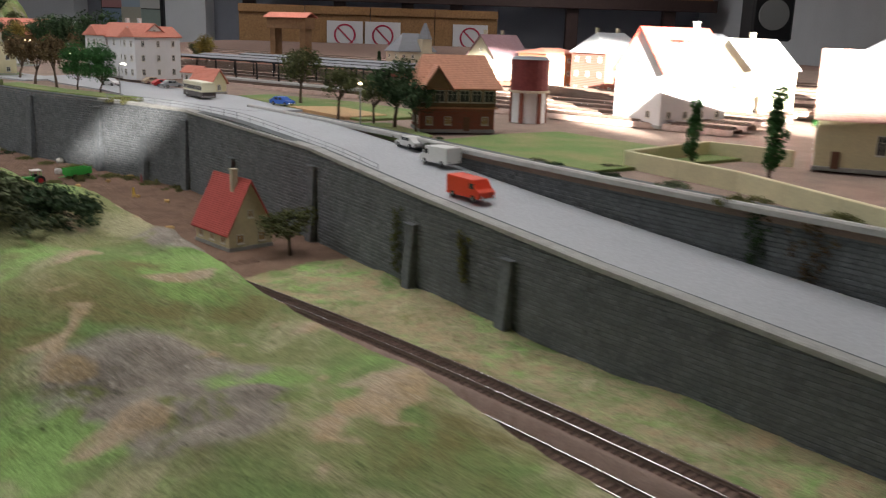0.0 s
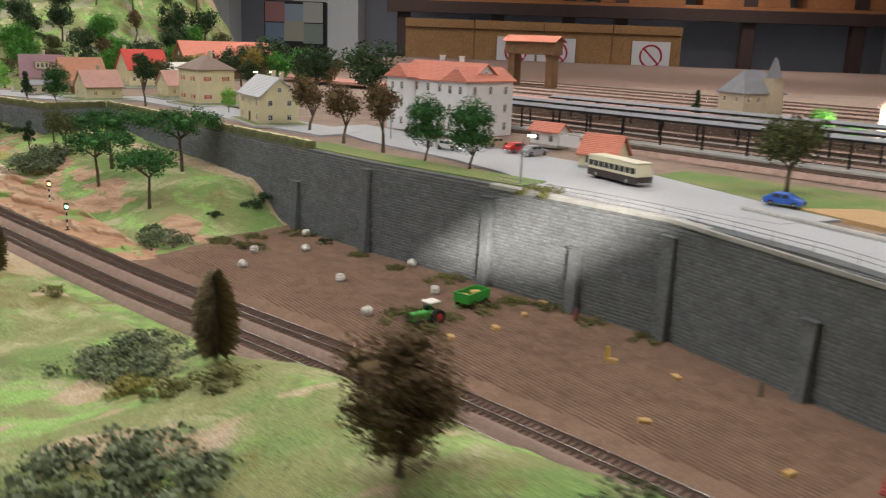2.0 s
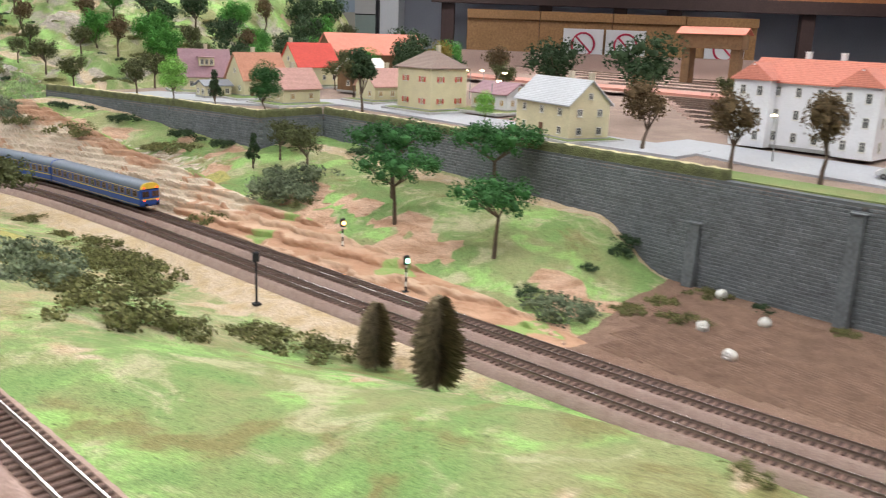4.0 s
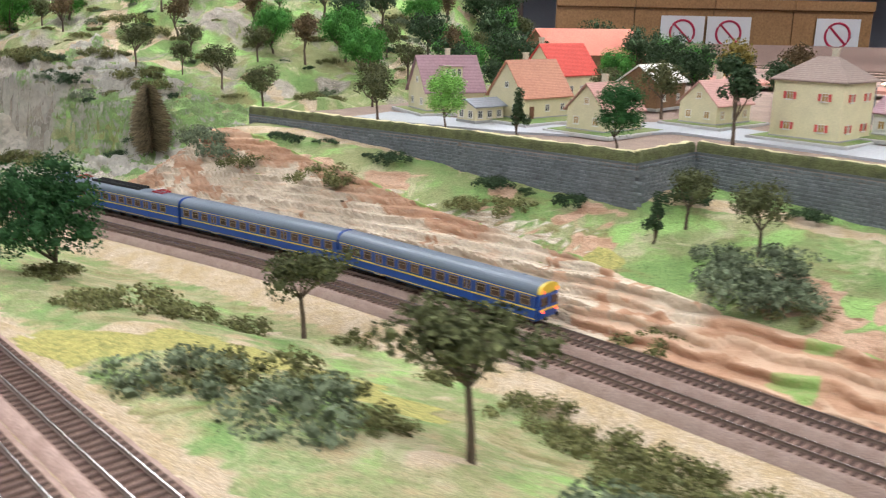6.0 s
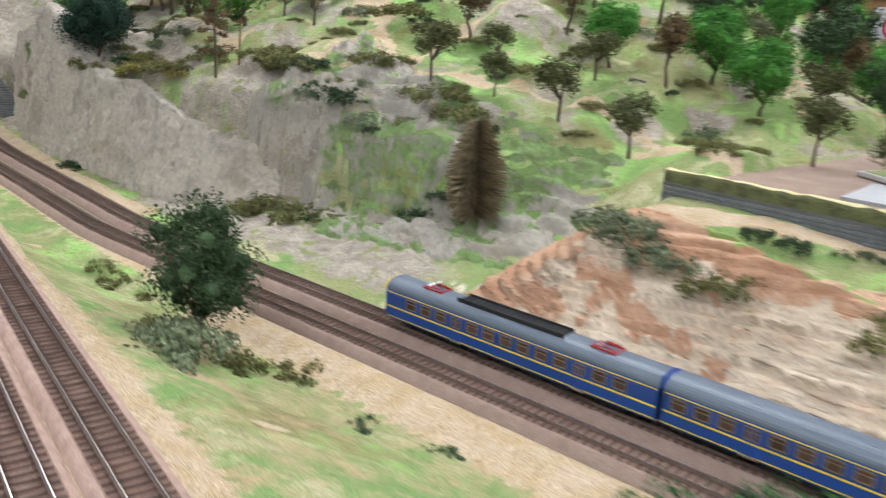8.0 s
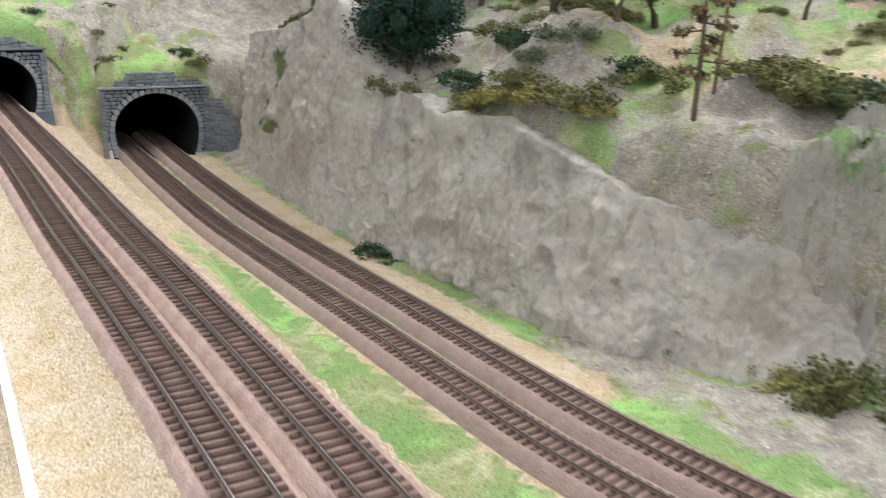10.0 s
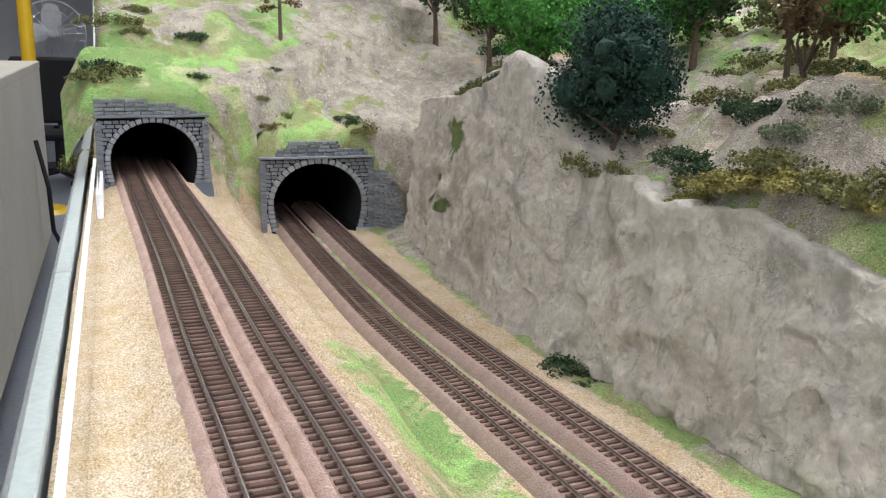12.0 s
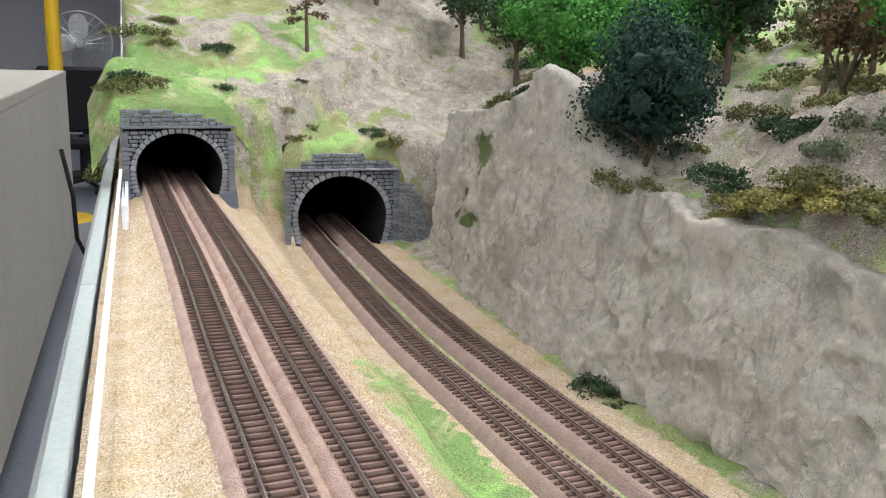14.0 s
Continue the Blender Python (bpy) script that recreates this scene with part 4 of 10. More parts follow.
def cliff_material(name="cracked_plaster_rock", green=(0.20, 0.27, 0.09), pale=(0.81, 0.74, 0.645), wash=(0.66, 0.60, 0.51), scrape=(0.82, 0.76, 0.675)):
    """Cast plaster rock: pale faces with grey wash that ran down, thin dark cracks and mossy patches."""
    m = mat(name, pale, 0.9, 0.16, 26.0, 130.0, 0.0, tint=wash, obj=False, spec=0.2)
    n, l = m.node_tree.nodes, m.node_tree.links
    b = n["Principled BSDF"]
    src = b.inputs["Base Color"].links[0].from_socket
    pos = n.new("ShaderNodeNewGeometry").outputs["Position"]

    def stretched(vec, scale, detail, rough, dist=0.0):
        k, t = n.new("ShaderNodeVectorMath"), n.new("ShaderNodeTexNoise")
        k.operation, k.inputs[1].default_value = "MULTIPLY", vec
        t.inputs["Scale"].default_value, t.inputs["Detail"].default_value, t.inputs["Roughness"].default_value, t.inputs["Distortion"].default_value = scale, detail, rough, dist
        l.new(pos, k.inputs[0]), l.new(k.outputs[0], t.inputs["Vector"])
        return t.outputs[0]

    def rng(v, lo, hi, out=1.0):
        k = n.new("ShaderNodeMapRange")
        k.interpolation_type = "SMOOTHSTEP"
        k.inputs[1].default_value, k.inputs[2].default_value, k.inputs[4].default_value = lo, hi, out
        l.new(v, k.inputs[0])
        return k.outputs[0]

    def mix(f, a, colour):
        k = n.new("ShaderNodeMix")
        k.data_type = "RGBA"
        k.inputs[7].default_value = (*colour, 1)
        l.new(f, k.inputs[0]), l.new(a, k.inputs[6])
        return k.outputs[2]

    col = mix(rng(stretched((1, 1, 0.25), 20.0, 6.0, 0.65, 0.5), 0.52, 0.68, 0.6), src, (0.40, 0.375, 0.335))
    col = mix(rng(stretched((1, 1, 1), 9.0, 5.0, 0.6, 0.6), 0.52, 0.68, 0.6), col, (0.42, 0.355, 0.265))
    col = mix(rng(stretched((1, 1, 1), 75.0, 5.0, 0.7, 0.8), 0.56, 0.68, 0.7), col, scrape)
    # wrinkle hollows darkened in the colour, as shade that makes the relief read
    wrinkle = stretched((1.0, 0.8, 0.55), 52.0, 7.0, 0.66, 1.4)
    col = mix(rng(wrinkle, 0.54, 0.64, 0.55), col, (0.45, 0.40, 0.33))
    # thin cracks: the narrow band where a warped noise crosses its middle, kept only here and there
    line = stretched((1, 1, 1.6), 30.0, 3.0, 0.55, 1.2)
    near = n.new("ShaderNodeMath")
    near.operation, near.inputs[1].default_value = "SUBTRACT", 0.5
    size = n.new("ShaderNodeMath")
    size.operation = "ABSOLUTE"
    l.new(line, near.inputs[0]), l.new(near.outputs[0], size.inputs[0])
    thin = n.new("ShaderNodeMapRange")
    thin.inputs[1].default_value, thin.inputs[2].default_value, thin.inputs[3].default_value, thin.inputs[4].default_value = 0.0, 0.007, 1.0, 0.0
    l.new(size.outputs[0], thin.inputs[0])
    gate = n.new("ShaderNodeMath")
    gate.operation = "MULTIPLY"
    l.new(thin.outputs[0], gate.inputs[0]), l.new(rng(stretched((1, 1, 1), 19.0, 2.0, 0.5), 0.52, 0.60, 0.6), gate.inputs[1])
    att = n.new("ShaderNodeAttribute")
    att.attribute_name = "moss"
    ragged = n.new("ShaderNodeMath")
    ragged.operation = "MULTIPLY_ADD"
    ragged.inputs[1].default_value = 1.1
    lowered = n.new("ShaderNodeMath")
    lowered.operation, lowered.inputs[1].default_value = "SUBTRACT", 0.55
    l.new(att.outputs["Fac"], lowered.inputs[0])
    l.new(stretched((1, 1, 1), 60.0, 6.0, 0.75, 0.6), ragged.inputs[0]), l.new(lowered.outputs[0], ragged.inputs[2])
    over = rng(ragged.outputs[0], 0.24, 0.52, 0.95)
    turf = n.new("ShaderNodeMix")
    turf.data_type = "RGBA"
    turf.inputs[6].default_value, turf.inputs[7].default_value = (*green, 1), (green[0] * 0.72, green[1] * 0.60, green[2] * 0.75, 1)
    l.new(rng(stretched((1, 1, 1), 34.0, 6.0, 0.7, 0.4), 0.42, 0.62), turf.inputs[0])
    laid = n.new("ShaderNodeMix")
    laid.data_type = "RGBA"
    l.new(over, laid.inputs[0]), l.new(col, laid.inputs[6]), l.new(turf.outputs[2], laid.inputs[7])
    col = laid.outputs[2]
    col = mix(rng(stretched((1, 1, 1), 15.0, 6.0, 0.7), 0.66, 0.74, 0.6), col, (0.24, 0.25, 0.12))
    col = mix(gate.outputs[0], col, (0.09, 0.08, 0.07))
    l.new(col, b.inputs["Base Color"])
    # trowelled wrinkles that run down the face, and a fine grain
    b1, b2 = n.new("ShaderNodeBump"), n.new("ShaderNodeBump")
    b1.inputs["Strength"].default_value, b1.inputs["Distance"].default_value = 1.0, 0.016
    b1.invert = True
    b2.inputs["Strength"].default_value, b2.inputs["Distance"].default_value = 1.0, 0.0050
    l.new(wrinkle, b1.inputs["Height"]), l.new(stretched((1, 1, 0.6), 150.0, 6.0, 0.72, 1.6), b2.inputs["Height"])
    l.new(b1.outputs[0], b2.inputs["Normal"]), l.new(b2.outputs[0], b.inputs["Normal"])
    return m


M_CLIFF = cliff_material()
build_cliff()



def strata_material():
    """Beds of cream plaster and rust earth; the weight of rust and the bed number come with the mesh."""
    m = mat("bedded_bank_plaster", (0.66, 0.56, 0.44), 0.92, 0.2, 40.0, 300.0, 0.8, tint=(0.52, 0.41, 0.29), obj=False, depth=0.0025, spec=0.15)
    n, l = m.node_tree.nodes, m.node_tree.links
    b = n["Principled BSDF"]
    col = b.inputs["Base Color"].links[0].from_socket
    pos = n.new("ShaderNodeNewGeometry").outputs["Position"]

    def weight(name, lo, hi, out=1.0):
        a, k = n.new("ShaderNodeAttribute"), n.new("ShaderNodeMapRange")
        a.attribute_name = name
        k.inputs[1].default_value, k.inputs[2].default_value, k.inputs[4].default_value = lo, hi, out
        l.new(a.outputs["Fac"], k.inputs[0])
        return k.outputs[0]

    def noisy(scale, lo, hi, out=1.0, flat=1.0):
        k, t, r = n.new("ShaderNodeVectorMath"), n.new("ShaderNodeTexNoise"), n.new("ShaderNodeMapRange")
        k.operation, k.inputs[1].default_value = "MULTIPLY", (1, 1, flat)
        t.inputs["Scale"].default_value, t.inputs["Detail"].default_value, t.inputs["Roughness"].default_value = scale, 6.0, 0.65
        r.inputs[1].default_value, r.inputs[2].default_value, r.inputs[4].default_value = lo, hi, out
        l.new(pos, k.inputs[0]), l.new(k.outputs[0], t.inputs["Vector"]), l.new(t.outputs[0], r.inputs[0])
        return r.outputs[0]

    def mix(f, a, c):
        k = n.new("ShaderNodeMix")
        k.data_type = "RGBA"
        l.new(f, k.inputs[0])
        for i, w in ((6, a), (7, c)):
            if isinstance(w, tuple):
                k.inputs[i].default_value = (*w, 1)
            else:
                l.new(w, k.inputs[i])
        return k.outputs[2]

    # random bed tone, plus risers darkened like the shade below each ledge
    col = mix(weight("shade", 0.35, 0.9, 0.85), col, (0.36, 0.28, 0.20))
    col = mix(noisy(20.0, 0.54, 0.66, 0.7, 6.0), col, (0.60, 0.42, 0.30))
    rust = mix(noisy(28.0, 0.40, 0.64, 1.0, 4.0), (0.50, 0.305, 0.20), (0.37, 0.205, 0.125))
    rust = mix(weight("shade", 0.55, 0.95, 0.7), rust, (0.58, 0.42, 0.30))
    col = mix(weight("rust", 0.35, 0.65), col, rust)
    col = mix(noisy(24.0, 0.64, 0.72, 0.8), col, (0.30, 0.20, 0.12))
    turf = mix(noisy(120.0, 0.4, 0.65), (0.24, 0.36, 0.11), (0.33, 0.36, 0.15))
    col = mix(weight("turf", 0.35, 0.6), col, turf)
    l.new(col, b.inputs["Base Color"])
    return m


def bank_cut():
    """The cut bank beyond the lower line: thin ledges of plaster, stepping up to a rust-brown brow."""
    keep = (NEAR[:, 0] < -1.15) & (NEAR[:, 0] > -2.66)
    line = curve(NEAR[keep][::8], 0.0042)
    t = np.gradient(line, axis=0)
    t /= np.linalg.norm(t, axis=1)[:, None]
    nrm = np.stack([t[:, 1], -t[:, 0]], 1)
    u = -line[:, 0]
    brow = np.interp(u, [1.15, 1.3, 1.5, 1.75, 1.95, 2.15, 2.35, 2.5, 2.6, 2.67], [0.115, 0.15, 0.17, 0.185, 0.205, 0.225, 0.255, 0.285, 0.275, 0.22])
    rows = 74
    w = rows + 1
    v = np.linspace(0, 1, w)
    D = 0.084 + (brow[:, None] - 0.084) * v[None, :]
    X, Y = line[:, :1] + nrm[:, :1] * D, line[:, 1:2] + nrm[:, 1:2] * D
    x, y = X.ravel(), Y.ravel()
    ground = land(x, y)[0]
    U, V = np.repeat(u, w), np.tile(v, len(u))
    a, b, c = fbm(x, y, 6.0, 3, 2.7), fbm(x, y, 26.0, 4, 8.3), fbm(x, y, 90.0, 3, 4.9)
    step = 0.0088
    level_ = (ground + 0.0045 * a + 0.0022 * b + 0.016 * (U - 2.0)) / step
    frac = level_ - np.floor(level_)
    terrace = (np.floor(level_) + ramp(frac, 0.62, 0.98) - level_) * step
    edge = np.minimum(np.minimum(ramp(V, 0.0, 0.05), 1 - ramp(V, 0.90, 1.0)), np.minimum(ramp(U, 1.15, 1.3), 1 - ramp(U, 2.60, 2.66)))
    lip = np.where(frac > 0.5, ramp(frac, 0.60, 0.92), 1 - ramp(frac, 0.0, 0.35)) * edge * (0.0065 + 0.003 * b)
    x, y = x - np.repeat(nrm[:, 0], w) * lip, y - np.repeat(nrm[:, 1], w) * lip
    z = ground + (0.0075 + 1.25 * terrace + 0.0012 * b + 0.0006 * c) * edge - 0.004 * (1 - edge)
    bed = np.floor(level_)
    rnd = np.abs(np.sin(bed * 12.9898) * 43758.5453) % 1.0
    # random tone per bed; the riser term paints the shadow lines under ledges
    shade = np.clip(rnd * 0.9 + 0.25 * b + 0.35 * ramp(frac, 0.62, 0.9), 0, 1)
    high = V + 0.16 * a + 0.10 * b
    rust = np.maximum(ramp(high, 0.60, 0.74) * ramp(U, 1.9, 2.1), (1 - ramp(U + 0.1 * a, 1.72, 1.92)) * 0.9)
    rust = np.maximum(rust, ramp(U + 0.04 * a, 2.52, 2.60))
    rust = np.clip(np.maximum(rust, 0.8 * ramp(b + 0.5 * a, 0.28, 0.42)), 0, 1)
    turf = np.clip(ramp(V + 0.10 * b, 0.93, 0.985) * (1 - ramp(U, 2.42, 2.5)) + 0.8 * ramp(fbm(x, y, 12.0, 3, 1.1), 0.30, 0.42) * (1 - ramp(U, 1.6, 1.8)), 0, 1)
    faces = [(i * w + k, (i + 1) * w + k, (i + 1) * w + k + 1, i * w + k + 1) for i in range(len(line) - 1) for k in range(rows)]
    ob = raw("bank", np.stack([x, y, z], 1).tolist(), faces, M_STRATA, smooth=True)
    for key, value in (("shade", shade), ("rust", rust), ("turf", turf)):
        att = ob.data.attributes.new(key, "FLOAT", "POINT")
        att.data.foreach_set("value", value.astype(np.float32))
    return tagged(ob, "cut bank of thin cream ledges under rust-brown earth", "bank", kind="structure")


M_STRATA = strata_material()
bank_cut()


def rock_slope():
    """The broken side valley between the cliff and the cut bank: grey crags with turf on their backs."""
    keep = (NEAR[:, 0] < -2.60) & (NEAR[:, 0] > -3.16)
    line = curve(NEAR[keep][::8], 0.0042)
    t = np.gradient(line, axis=0)
    t /= np.linalg.norm(t, axis=1)[:, None]
    nrm = np.stack([t[:, 1], -t[:, 0]], 1)
    u = -line[:, 0]
    lo = np.interp(u, [2.58, 2.7, 2.9, 3.0, 3.1, 3.17], [0.24, 0.20, 0.19, 0.195, 0.21, 0.235])
    rows = 84
    w = rows + 1
    v = np.linspace(0, 1, w)
    D = lo[:, None] + 0.30 * v[None, :]
    x, y = (line[:, :1] + nrm[:, :1] * D).ravel(), (line[:, 1:2] + nrm[:, 1:2] * D).ravel()
    ground = land(x, y)[0]
    U, V = np.repeat(u, w), np.tile(v, len(u))
    a, b, c = fbm(x, y, 7.0, 3, 5.7), fbm(x, y, 20.0, 4, 1.3), fbm(x, y, 80.0, 3, 6.9)
    edge = np.minimum(np.minimum(ramp(V, 0.0, 0.06), 1 - ramp(V, 0.86, 1.0)), np.minimum(ramp(U, 2.58, 2.66), 1 - ramp(U, 3.10, 3.16)))
    lv = (ground + 0.016 * a + 0.010 * b + 0.02 * (U - 2.8)) / 0.019
    frac = lv - np.floor(lv)
    terrace = (np.floor(lv) + ramp(frac, 0.45, 0.95) - lv) * 0.019
    z = ground + (0.007 + terrace + 0.010 * (0.3 - np.abs(b)) + 0.0016 * c) * edge - 0.006 * (1 - edge)
    wob = 0.6 * a + 0.8 * b + 0.5 * c
    turf = np.maximum(spots(x, y, GREENS, wob), 0.95 * ramp(fbm(x, y, 11.0, 4, 2.9) + 0.35 * (0.45 - frac), 0.14, 0.30))
    grid = z.reshape(len(line), w)
    steep = np.hypot(np.gradient(grid, axis=0) / 0.0042, np.gradient(grid, axis=1) / (0.30 / rows)).ravel()
    turf = 0.66 * turf * (1 - 0.4 * ramp(steep, 1.0, 2.2))
    turf = np.maximum(turf, 0.6 * (1 - edge) + 0.35 * (1 - ramp(V + 0.05 * b, 0.06, 0.16)))
    faces = [(i * w + k, (i + 1) * w + k, (i + 1) * w + k + 1, i * w + k + 1) for i in range(len(line) - 1) for k in range(rows)]
    ob = raw("rock_slope", np.stack([x, y, z], 1).tolist(), faces, M_CRAG, smooth=True)
    att = ob.data.attributes.new("moss", "FLOAT", "POINT")
    att.data.foreach_set("value", turf.astype(np.float32))
    return tagged(ob, "broken grey rock slope with bright turf between the crags", "rock slope", kind="structure")


M_CRAG = cliff_material("turfed_crag_plaster", (0.30, 0.48, 0.16), (0.62, 0.58, 0.51), (0.45, 0.42, 0.36), (0.64, 0.60, 0.53))
rock_slope()

# ---------------------------------------------------------------- tracks
def _sleeper_mesh():
    bm = bmesh.new()
    box(bm, 0, 0, 0, 0.0034, 0.030, 0.0024, bevel=0.0004)
    for s in (-0.0102, -0.0064, 0.0064, 0.0102):
        box(bm, 0, s, 0.0024, 0.0020, 0.0016, 0.0007)
    me = bpy.data.meshes.new("sleeper")
    bm.to_mesh(me)
    bm.free()
    me.materials.append(M_SLEEPER)
    return me


SLEEPER = _sleeper_mesh()
STUFF_SLEEPER = ([(-0.0017, -0.015, 0), (0.0017, -0.015, 0), (0.0017, 0.015, 0), (-0.0017, 0.015, 0), (-0.0015, -0.0148, 0.0024), (0.0015, -0.0148, 0.0024), (0.0015, 0.0148, 0.0024), (-0.0015, 0.0148, 0.0024)],
                 [(4, 5, 6, 7), (0, 1, 5, 4), (1, 2, 6, 5), (2, 3, 7, 6), (3, 0, 4, 7)])


def track(name, line, z, label, single=None, pitch=0.0078, ballast=True):
    """Flat-bottom rails on dark sleepers in a bed of ballast. single: a test of x for sleepers that are built one by one."""
    host = thing(name, Matrix(), label, "railway track", "railway tracks", "structure")
    line = curve(line[:: max(1, int(0.03 / np.linalg.norm(line[1] - line[0])))], 0.006)
    t = np.gradient(line, axis=0)
    t /= np.linalg.norm(t, axis=1)[:, None]
    n = np.stack([t[:, 1], -t[:, 0]], 1)
    for s in (-1, 1):
        bm = bmesh.new()
        prof = [(-0.0011, -0.0028), (0.0011, -0.0028), (0.0010, -0.0023), (0.0003, -0.0020), (0.0003, -0.0009), (0.0006, -0.0006), (0.0006, -0.0001), (0.0004, 0.0), (-0.0004, 0.0), (-0.0006, -0.0001), (-0.0006, -0.0006), (-0.0003, -0.0009), (-0.0003, -0.0020), (-0.0010, -0.0023)]
        prev = None
        for p, q in zip(line[::2], n[::2]):
            ring = [bm.verts.new((p[0] + q[0] * (s * 0.00855 + a), p[1] + q[1] * (s * 0.00855 + a), z + b)) for a, b in prof]
            if prev:
                for k in range(len(prof)):
                    fc = bm.faces.new((prev[k], prev[(k + 1) % len(prof)], ring[(k + 1) % len(prof)], ring[k]))
                    fc.material_index = 1 if k == 7 else 0
            prev = ring
        part("rail", bm, [M_RAIL, M_RAILTOP], host)
    dist = np.r_[0, np.cumsum(np.linalg.norm(np.diff(line, axis=0), axis=1))]
    verts, faces = [], []
    for k in np.arange(0.004, dist[-1], pitch):
        x, y = np.interp(k, dist, line[:, 0]), np.interp(k, dist, line[:, 1])
        a = math.atan2(np.interp(k, dist, t[:, 1]), np.interp(k, dist, t[:, 0])) + random.uniform(-0.012, 0.012)
        if single and single(x):
            ob = new("sleeper", SLEEPER)
            ob.parent = host
            ob.matrix_basis = pose(x, y, z - 0.0052, 0, 0, math.degrees(a))
        else:
            c, s_ = math.cos(a), math.sin(a)
            base = len(verts)
            verts += [(x + vx * c - vy * s_, y + vx * s_ + vy * c, z - 0.0052 + vz) for vx, vy, vz in STUFF_SLEEPER[0]]
            faces += [tuple(i + base for i in f) for f in STUFF_SLEEPER[1]]
    if verts:
        tagged(raw("sleepers", verts, faces, M_SLEEPER, host), "row of dark brown sleepers", kind="stuff")
    if ballast:
        bm = bmesh.new()
        prev = None
        for p, q in zip(line, n):
            j = random.uniform(-0.0006, 0.0006)
            ring = [bm.verts.new((p[0] + q[0] * a, p[1] + q[1] * a, z + b + random.uniform(-0.0004, 0.0004))) for a, b in ((-0.0245, -0.0135), (-0.0195 + j, -0.0055), (-0.016, -0.0040), (-0.006, -0.0043), (0.006, -0.0043), (0.016, -0.0040), (0.0195 + j, -0.0055), (0.0245, -0.0135))]
            if prev:
                for k in range(7):
                    fc = bm.faces.new((prev[k], prev[k + 1], ring[k + 1], ring[k]))
                    fc.material_index = 1 if k in (0, 1, 5, 6) else 0
            prev = ring
        part("ballast", bm, [M_BALLAST, M_BALLAST2 if z > 0.02 else M_BALLAST3], host, smooth=True)
    return host


track("near_track", NEAR, 0.0, "lower railway track nearest the bank, brown sleepers and ballast", lambda x: x < -2.75)
track("far_track", FAR, 0.0, "lower railway track along the cliff, brown sleepers and ballast", lambda x: x < -2.9)
track("upper_track", UPPER, UPPER_Z, "upper railway track on its grassy bank", lambda x: x < -2.3)
track("outer_track", OUTER, UPPER_Z, "upper railway track beside the layout's edge", lambda x: x < -2.4)


# ---------------------------------------------------------------- tunnel portals
def brick(w, h, t=0.003, material=None):
    return stone(w, h, t, material or M_PORTAL)


